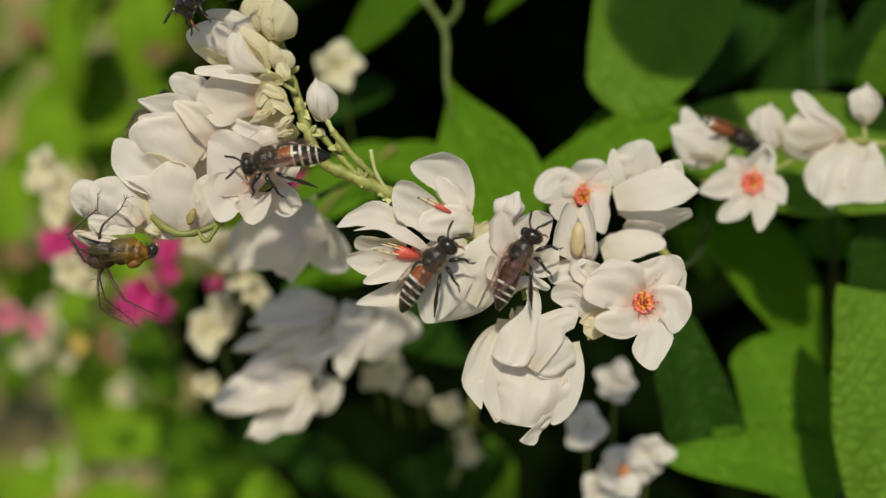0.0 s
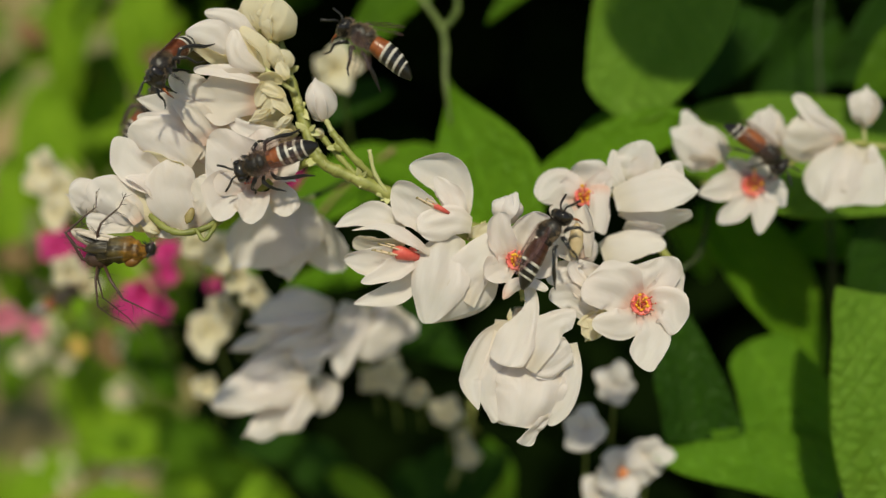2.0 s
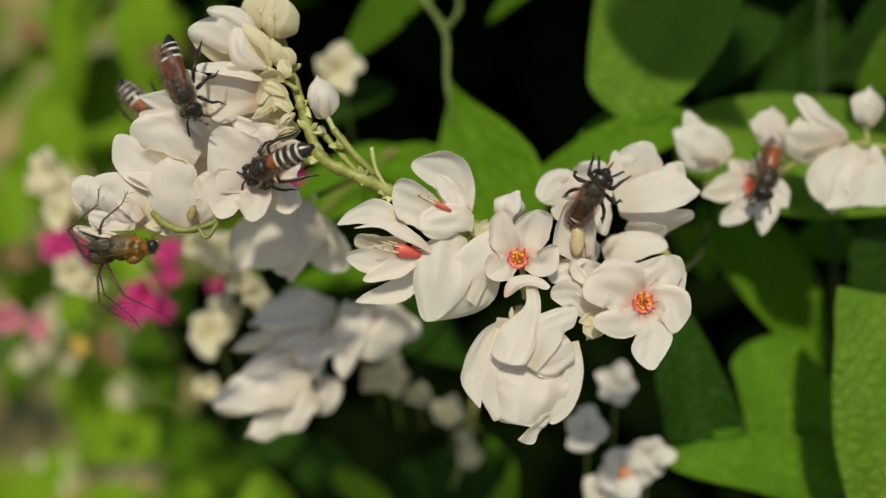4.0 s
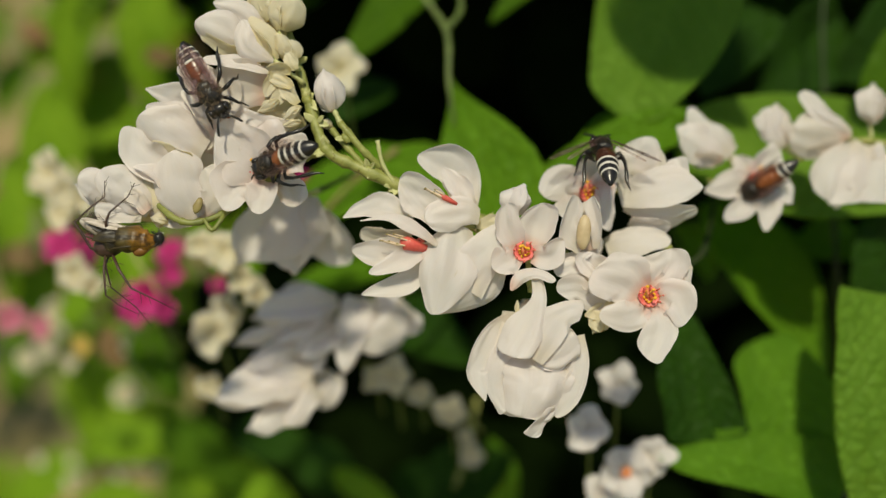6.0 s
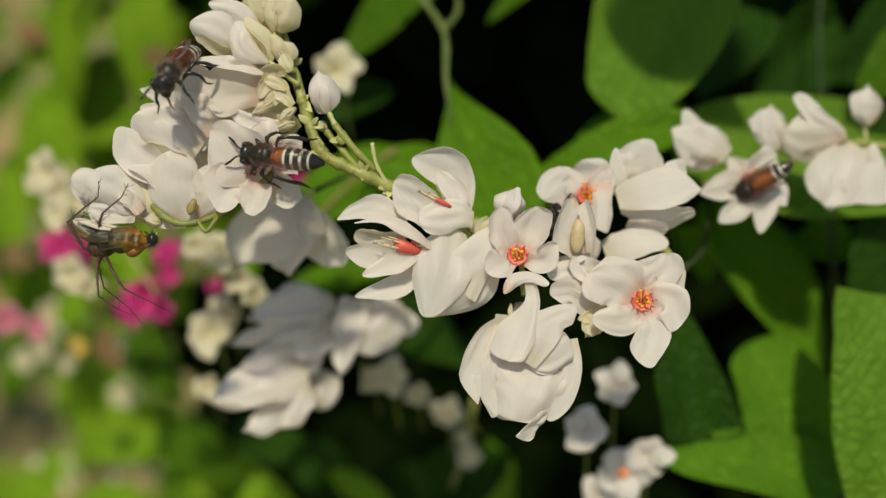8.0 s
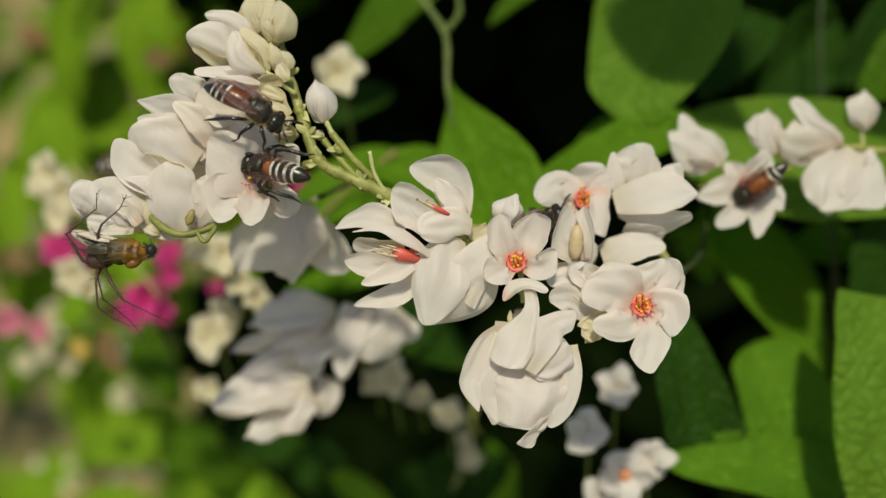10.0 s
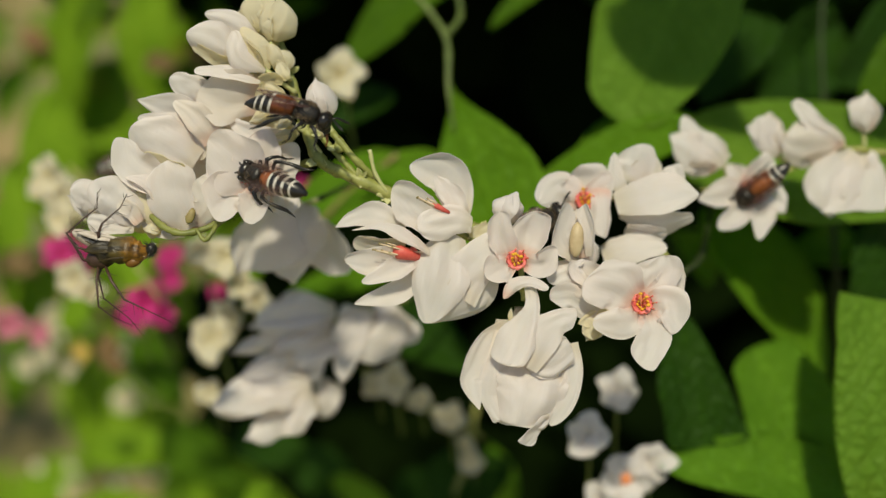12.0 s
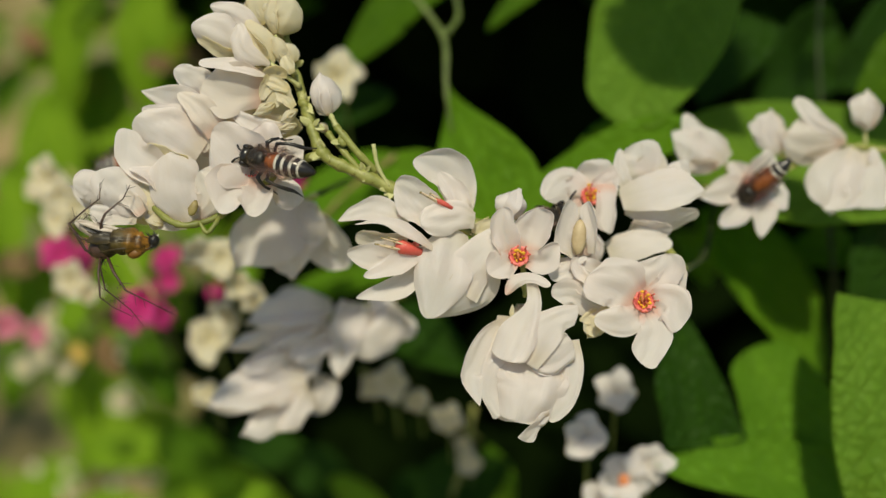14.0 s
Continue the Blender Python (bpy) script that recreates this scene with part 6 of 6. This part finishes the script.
def ride(ob, carrier, rows):
    """Moves a thing rigidly with the raceme that carries it."""
    o, c = ORIG[ob.name], ORIG[carrier.name]
    out = []
    for t, du, dv, turn in rows:
        m = Matrix.Translation((c + Vector((du, dv, 0))) * MM) @ pose(0, 0, 0, 0, 0, turn) @ Matrix.Translation((o - c) * MM)
        out.append((t, PLAN @ m))
    walk(ob, out)


def fly(key, rows):
    """Rows of seconds, place, heading, pitch (head towards the eye) and roll."""
    walk(BEES[key], [(t, PLAN @ Matrix.Translation(V((u, v, w)) * MM) @ pose(0, 0, 0, 0, 0, head) @ pose(0, 0, 0, 0, -pitch, 0) @ pose(0, 0, 0, roll, 0, 0)) for t, u, v, w, head, pitch, roll in rows])


def beat(key, spans, folded=(-3, -4)):
    """Folds the wings, and beats them within the given spans of seconds."""
    for ob, s, fore in wings(key):
        loc = Matrix.Translation(ob.location)
        k = 1.0 if fore else 0.85
        rows = [(0, loc @ wing_turn(s, folded[0] * k, folded[1]))] if not (spans and spans[0][0] <= 0) else []
        for t0, t1 in spans:
            if t0 > 0:
                rows.append((t0 - 0.1, loc @ wing_turn(s, folded[0] * k, folded[1])))
            n = int((t1 - t0) / 0.1)
            for i in range(n + 1):
                rows.append((t0 + i * 0.1, loc @ wing_turn(s, (80 if i % 2 else 62) * k, 14 if i % 2 else -12, 14 if i % 2 else -12)))
            if t1 < 13.9:
                rows.append((t0 + n * 0.1 + 0.12, loc @ wing_turn(s, folded[0] * k, folded[1])))
        if rows[-1][0] < 14:
            rows.append((14, rows[-1][1]))
        walk(ob, rows)


MAIN_SWAY = [
    (0, 0, 0, 0), (0.5, -0.18, 0.19, -0.1), (1, -0.29, 0.44, -0.12),
    (1.5, -0.32, 0.34, -0.26), (2, -0.1, 0.12, -0.32), (2.5, 0.02, -0.18, -0.38),
    (3, 0.02, -0.17, -0.32), (3.2, 0.01, -0.06, -0.34), (4.3, -0.11, 0.33, -0.45),
    (5.3, -0.11, 0.08, -0.58), (5.5, 0.01, 0.31, -0.6), (6, 0.3, 0.93, -0.58),
    (6.5, 0.28, 1.56, -0.5), (7, 0.22, 1.78, -0.75), (7.5, 0.09, 1.62, -0.85),
    (8, -0.09, 0.66, -0.98), (8.2, -0.17, 0.36, -0.9), (9.3, -0.28, 0.11, -0.5),
    (10.3, -0.28, 0.25, -0.25), (10.5, -0.26, 0.27, -0.22), (11, -0.19, 0.24, -0.2),
    (11.5, -0.23, 0.37, -0.08), (12, -0.34, 0.74, -0.15), (12.5, -0.29, 1.16, -0.4),
    (13, -0.27, 1.99, -0.42), (13.5, -0.09, 2.05, -0.55), (14, 0.06, 1.18, -0.9)]
SECOND_SWAY = [
    (0, 0, 0, 0), (0.5, -0.06, 0.24, 0), (1, -0.14, 0.33, 0),
    (1.5, -0.11, 0.3, 0), (2, 0.12, 0.12, 0), (2.5, 0.24, -0.09, 0),
    (3, 0.13, -0.07, 0), (4.3, 0.12, 0.06, 0), (5.5, 0.21, 0.18, 0),
    (6, 0.27, 0.48, 0), (6.5, 0.31, 0.78, 0), (7, 0.44, 0.93, 0),
    (7.5, 0.31, 0.93, 0), (8, 0.3, 0.33, 0), (9.2, 0.12, 0.12, 0),
    (10.5, -0.18, 0.12, 0), (11, -0.02, 0.06, 0), (11.5, -0.09, 0.15, 0),
    (12, -0.1, 0.36, 0), (12.5, -0.08, 0.6, 0), (13, 0.24, 1.25, 0),
    (13.5, 0.54, 1.37, 0), (14, 0.72, 0.9, 0)]
THIRD_SWAY = [
    (0, 0, 0, 0), (0.5, -0.21, 0.71, 0), (1, -0.15, 0.65, 0),
    (1.5, -0.07, 0.23, 0), (2, 0.13, -0.04, 0), (2.5, 0.29, -0.24, 0),
    (3, 0.26, -0.24, 0), (4.3, 0.21, -0.13, 0), (5.5, 0.21, -0.04, 0),
    (6, 0.41, 0.21, 0), (6.5, 0.38, 0.52, 0), (7, 0.4, 0.82, 0),
    (7.5, 0.3, 0.77, 0), (8, 0.15, 0.08, 0), (9.2, -0.21, -0.21, 0),
    (10.5, -0.4, -0.28, 0), (11, -0.22, -0.4, 0), (11.5, -0.29, -0.21, 0),
    (12, -0.27, -0.07, 0), (12.5, -0.25, 0.41, 0), (13, -0.02, 0.91, 0),
    (13.5, 0.08, 1.01, 0), (14, 0.21, 0.34, 0)]
BACK_SWAY = [
    (0, 0, 0, 0), (0.5, -0.05, 0.19, 0), (1, -0.1, 0.22, 0),
    (1.5, -0.26, 0.28, 0), (2, -0.12, 0.26, 0), (2.5, -0.05, 0.16, 0),
    (3, -0.08, 0.16, 0), (4.3, -0.07, 0.28, 0), (5.5, 0, 0.49, 0),
    (6, -0.05, 0.93, 0), (6.5, -0.15, 1.28, 0), (7, -0.19, 1.59, 0),
    (7.5, -0.28, 1.38, 0), (8, -0.18, 0.92, 0), (9.2, -0.22, 0.43, 0),
    (10.5, -0.22, 0.3, 0), (11, -0.15, 0.19, 0), (11.5, -0.11, 0.28, 0),
    (12, -0.26, 0.6, 0), (12.5, -0.44, 0.99, 0), (13, -0.68, 1.75, 0),
    (13.5, -0.64, 1.8, 0), (14, -0.44, 1.25, 0)]
HANG_SWAY = [
    (0, 0, 0, 0), (1, -0.31, 0.43, 0), (2, -0.12, 0.37, 0),
    (3, 0.06, 0.25, 0), (4.3, -0.12, 0.37, 0), (5.5, -0.19, 0.62, 0),
    (6, 0.06, 1.05, 0), (6.5, 0.31, 1.6, 0), (7, 0.19, 1.97, 0),
    (7.5, -0.06, 1.73, 0), (8, -0.25, 1.05, 0), (9.2, -0.06, 0.49, 0),
    (10.5, 0, 0.31, 0), (11, 0.06, 0.25, 0), (11.5, 0, 0.19, 0),
    (12, -0.06, 0.68, 0), (12.5, -0.12, 1.11, 0), (13, -0.19, 2.04, 0),
    (13.5, -0.06, 2.1, 0), (14, 0.12, 1.36, 0)]


FEEDING = [
    (0, -15.11, 8.68, 79, -169.5, 0, 30),
    (0.5, -15.27, 8.63, 79, -165.1, 0, 25),
    (1, -16.14, 9.04, 79, -159.3, -5, 15),
    (1.5, -16.57, 8.95, 79, -176.4, -10, 5),
    (2, -16, 8.77, 79, -160.7, -12, 5),
    (2.5, -16.14, 8.19, 79, -158, -22, 5),
    (3, -16.23, 8.41, 79, -162.4, -28, 5),
    (3.2, -16.2, 8.36, 79, -159, -28, 5),
    (4.3, -16.01, 8.37, 79, -161.1, -36, 0),
    (5.3, -16.07, 8.55, 79, -164.6, -42, 0),
    (5.5, -15.88, 8.44, 79, -166.9, -42, 0),
    (6, -15.63, 8.73, 79, -164.3, -42, 0),
    (6.5, -15.39, 9.79, 79, -166, -42, 0),
    (7, -15.68, 10.5, 79, -164.5, -38, 0),
    (7.5, -15.26, 9.98, 79, -170.1, -5, 0),
    (8, -15.57, 8.96, 79, 171.8, -18, 0),
    (8.2, -15.73, 8.44, 79, 168.4, -24, 0),
    (9.3, -16.25, 8.13, 79, 165.9, -34, 0),
    (10.3, -16.54, 7.91, 79, 164.1, -40, 0),
    (10.5, -16.69, 7.72, 79, 163.9, -40, 0),
    (11, -16.73, 6.94, 79, 162.1, -40, 0),
    (11.5, -16.47, 6.63, 79, 155.7, -38, 0),
    (12, -16.72, 7.33, 79, 158.7, -36, 0),
    (12.5, -16.6, 8.96, 79, 163.8, -33, 0),
    (13, -16.45, 9.73, 79, 163.1, -32, 0),
    (13.5, -16.01, 10.06, 79, 162.2, -30, 0),
    (14, -16.08, 9.08, 79, 164.7, -30, 0),
]
FLYER = [
    (0, -1.82, -2.3, 79, 50, 0, -40),
    (0.1, -1.18, -1.07, 79, 48.2, 0, -40),
    (0.2, -1.18, 0, 79, 47.7, 0, -40),
    (0.3, -0.75, 0.85, 78.5, 47.8, 0, -40),
    (0.4, -0.11, 1.97, 78.5, 49.2, 0, -40),
    (0.5, 1.16, 3.17, 78, 48.9, 0, -40),
    (0.6, 2.12, 4.49, 78, 46.2, 0, -25),
    (0.7, 3.35, 6.12, 78, 46.2, -32.3, -25),
    (0.8, 4.95, 7.8, 78, 63.8, -35.1, -8),
    (0.9, 6.43, 9.44, 78, 80.9, -45.1, 0),
    (1, 7.45, 10.01, 78, 101.1, -49.7, 0),
    (1.2, 8.67, 10.84, 78, 111.1, -54, 0),
    (1.4, 7.25, 12.52, 78, 145.5, -43.5, 20),
    (1.5, 4.24, 13.33, 78, 143.3, 0, 40),
    (1.6, 2.13, 13.73, 78, 143.3, 0, 45),
    (1.8, -2.46, 17.01, 78, 145.8, 0, 45),
    (2, -6.13, 19.3, 78.5, 148.1, 0, 45),
    (2.5, -13.33, 22.18, 79, 153.8, 0, 50),
    (3, -18.27, 23.63, 79, 172.8, 0, 55),
    (3.2, -21.61, 22.07, 79, 171.9, 0, 55),
    (3.6, -21.88, 21.42, 79, 176.2, 0, 55),
    (3.9, -24.76, 26.35, 77, 164.1, 0, 55),
    (4.3, -33.58, 34.3, 75, 155.2, 0, 55),
    (5, -57.08, 46.99, 75, 162.9, 0, 55),
    (14, -57, 47.63, 75, 162.9, 0, 55),
]
CLIMBER = [
    (0, -22.79, 25.42, 80, -120.6, 30, 60),
    (0.5, -25.02, 23.43, 80, -105, 35, 60),
    (1, -25.27, 20.51, 80, -105.4, 40, 60),
    (1.5, -25.76, 19.2, 80, -108.7, 42, 60),
    (2, -26.06, 18.74, 80, -106.6, 42, 60),
    (2.5, -25.38, 18.89, 80, -105.5, 38, 60),
    (3, -25.66, 18.12, 80, -87.2, 12, 60),
    (3.2, -25.79, 17.52, 80, -78.9, 8, 60),
    (4.3, -25.2, 16.3, 79, -63.4, 0, 20),
    (5.3, -24.59, 15.09, 79, -48.3, 0, 10),
    (5.5, -23.92, 15.67, 79, -53, 0, 10),
    (6, -23.21, 16.34, 79, -59, 0, 5),
    (6.5, -22.73, 16.65, 79, -73.5, 5, 0),
    (7, -23.55, 17.25, 79, -90, 15, 30),
    (7.5, -24.69, 18.23, 79, -102.7, 25, 30),
    (8, -25.21, 17.8, 79, -102.4, 45, 30),
    (8.2, -25, 16.96, 79, -93.2, 45, 30),
    (8.7, -23.41, 17.35, 76, -68.2, 0, 0),
    (9.3, -21.66, 15.55, 77, -33.7, 0, 20),
    (10.3, -17.52, 14.19, 78.5, -36.6, 0, -55),
    (10.5, -16.83, 14.37, 78.5, -40.4, 0, -58),
    (11, -15.5, 12.78, 78.5, -30.2, 0, -62),
    (11.5, -14.91, 12.41, 78.5, -22.1, 0, -66),
    (12, -14.6, 14.06, 78.5, -20.2, 0, -66),
    (12.1, -13.74, 14.58, 78.5, -21, 0, -66),
    (12.2, -12.51, 14.15, 78, -18.4, 0, -67),
    (12.3, -9.57, 14.68, 78, -9.3, 0, -65),
    (12.4, -7.8, 14.67, 78, -0.7, 0, -68),
    (12.5, -4.41, 14.46, 77.5, 11.5, 0, -68),
    (12.6, -0.26, 15.34, 77.5, 32, 0, -62),
    (12.7, 3.21, 16.9, 77, 33.7, 0, -60),
    (12.8, 5.98, 19.28, 77, 33.3, 0, -60),
    (13, 12.74, 24.42, 77, 31.9, 0, -55),
    (13.2, 17.67, 33.13, 76, 38.7, 0, -50),
    (13.6, 33.33, 51.87, 74, 38.7, 0, -50),
    (14, 53.52, 71.08, 74, 38.7, 0, -50),
]
WALKER = [
    (0, 6.66, -1.76, 78.6, 60.6, 0, -42),
    (0.5, 6.34, -1.28, 78.6, 64.5, 0, -42),
    (1, 6.76, -0.31, 78.6, 63.4, 0, -42),
    (1.5, 6.99, -0.32, 78.6, 61.4, 0, -42),
    (2, 9.26, 0.41, 78.6, 55.1, 0, -62),
    (2.5, 9.93, 1.59, 78.6, 57.6, 0, -62),
    (3, 11.99, 2.51, 78.6, 52.6, 0, -62),
    (3.2, 12.81, 3, 79, 51.8, 0, -55),
    (4.3, 13.72, 4.9, 81, 66.8, 60.5, 0),
    (5.3, 13.91, 6.28, 83, 84.3, 82.4, 0),
    (5.5, 13.46, 6.71, 83.5, 90, 80, 0),
    (5.8, 15.28, 8.48, 84, 93.4, 70.4, 0),
    (5.9, 15.71, 9, 84, 90, 2, 0),
    (6, 16.11, 9.51, 84, 88.5, -60.3, 0),
    (6.3, 17.54, 11.1, 84, 101.7, -55.9, 0),
    (6.5, 17.25, 12.18, 84, 109.3, -55.4, 0),
    (6.6, 16.62, 12.3, 84.2, 103.4, 2, 0),
    (6.7, 15.87, 12.37, 84.5, 91.1, 69.5, 0),
    (7, 12.94, 11.53, 85, 83.7, 75.8, 0),
    (7.2, 11.64, 9.8, 85.5, 20.9, 60.2, -30),
    (7.4, 9.99, 6.07, 86, 21.3, 58, -30),
    (7.5, 10.23, 5.03, 86, 18.4, 58.6, -30),
    (8, 8.98, 2.39, 86.5, 27, 0, -25),
    (10.3, 8.79, 2.54, 86.5, 27.5, 0, -25),
    (11, 8.89, 2.59, 86.5, 28.4, 0, -25),
    (12, 8.8, 2.95, 86.5, 29.4, 0, -25),
    (13, 9.15, 3.88, 86.5, 29.4, 0, -25),
    (13.5, 9.22, 3.89, 86.5, 29.4, 0, -25),
    (14, 9.56, 3.22, 86.5, 28, 0, -25),
]
DIGGER = [
    (0, 33.52, 13.74, 97.87, -29.7, 0, -70),
    (0.5, 33.97, 14.38, 97.65, -23.1, 0, -70),
    (1, 34.79, 13.96, 97, -9.1, 0, -60),
    (1.5, 35.7, 12.63, 95.48, -18.8, 0, -45),
    (2, 35.7, 11.88, 93.85, -42.6, 0, -30),
    (2.5, 36.93, 10.49, 93.85, -65.8, 52.7, -20),
    (3, 37.24, 10.12, 93.85, -98.7, 50, 0),
    (3.2, 37.09, 10.12, 93.85, -103.4, 49.2, 0),
    (4.3, 36.42, 9.18, 93.85, -113.6, 0, 0),
    (5.3, 35.47, 8.39, 94.72, -125.8, -45, 10),
    (5.5, 35.56, 8.25, 94.72, -124.7, -45, 10),
    (6, 36.03, 7.71, 94.72, -140.7, -45, 10),
    (6.5, 36.44, 8.31, 94.72, -147.1, -45, 10),
    (7, 36.16, 8.67, 94.72, -138.4, -45, 10),
    (7.5, 36.21, 8.3, 94.72, -144.8, -45, 10),
    (8, 35.74, 7.69, 94.72, -142.7, -45, 10),
    (10.3, 35.28, 7.46, 94.72, -135.8, -45, 10),
    (11, 35.64, 7.43, 94.72, -136.5, -45, 10),
    (12, 35.39, 7.76, 94.72, -135.8, -45, 10),
    (12.5, 35.01, 8.46, 94.72, -131.7, -45, 10),
    (13, 35.32, 8.91, 94.72, -134.2, -45, 10),
    (14, 35.93, 8.25, 94.72, -133.5, -45, 10),
]
PASSING = [
    (0, -38.73, -41.53, 118, 0, 0, 20),
    (0.4, -41.77, -26.57, 118, 13.1, 0, 20),
    (0.8, -44.96, -21.36, 116, 20.6, 0, 20),
    (1, -48.68, -18.94, 115, 25.8, 0, 20),
    (1.2, -50.03, -15.08, 114, 25, 0, 20),
    (1.4, -49.09, -10.39, 114, 28.1, 0, 20),
    (1.6, -51.74, -6.8, 116, 34.2, 0, 20),
    (1.8, -54.4, -7.52, 120, 36, 0, 20),
    (2.5, -67.12, -7.21, 125, 18.4, 0, 20),
    (3.2, -79.04, -5.51, 125, 18.4, 0, 20),
    (4.6, -67.14, 7.74, 92, 15.9, 0, -60),
    (5.1, -51.15, 6.2, 89, 16.7, 0, -60),
    (5.3, -47.86, 5.35, 88, 17, 0, -60),
    (5.5, -49.02, 4.68, 88, 17.9, 0, -60),
    (5.7, -49.64, -3.31, 90, 10.5, 0, -40),
    (6, -60.72, -7.86, 92, 8.7, 0, -30),
    (6.4, -74.24, -5.03, 112, 18.4, 0, 20),
    (14, -74.1, -4.07, 112, 18.4, 0, 20),
]
HIDDEN = [
    (0, -32.51, 13.91, 92, 49.2, 0, 0),
    (1, -32.77, 14.3, 92, 49.4, 0, 0),
    (1.5, -33.18, 14.66, 92, 51, 0, 0),
    (3.2, -32.66, 14.79, 92, 67.9, 0, 0),
    (4.5, -32.64, 15.82, 90, -107.4, 0, 0),
    (5.3, -35.88, 11.09, 90, -116.6, 0, 20),
    (5.5, -42.02, 4.71, 92, -152.2, 0, 30),
    (5.7, -40.84, 2.06, 96, -161.1, 0, 0),
    (6.1, -37.75, 5.25, 98, -143.1, 0, 0),
    (6.5, -33.16, 11.91, 94, 27.9, 0, 0),
    (7, -33.57, 13.58, 94, 20.2, 0, 0),
    (7.5, -34.92, 13.34, 94, 16.9, 0, 0),
    (8.2, -33, 11.51, 94, 15.5, 0, 0),
    (10.3, -37.6, 10.94, 98, 14, 0, 0),
    (14, -37.46, 11.39, 98, 14, 0, 0),
]


def motions():
    sway(main, MAIN_SWAY)
    sway(second, SECOND_SWAY)
    sway(third, THIRD_SWAY)
    sway(back, BACK_SWAY)
    sway(hang, HANG_SWAY)
    ride(spider, main, MAIN_SWAY)
    ride(prey, main, MAIN_SWAY)
    fly("feeding", FEEDING)
    fly("flyer", FLYER)
    fly("climber", CLIMBER)
    fly("walker", WALKER)
    fly("digger", DIGGER)
    fly("passing", PASSING)
    fly("hidden", HIDDEN)
    beat("flyer", [(0.6, 2.9), (3.7, 5.0)])
    beat("climber", [(8.1, 9.4), (12.2, 14.0)], (-7, -4))
    beat("walker", [(5.2, 7.5)], (-7, -4))
    beat("passing", [(0, 14.0)])
    beat("hidden", [(5.0, 6.2)])


motions()
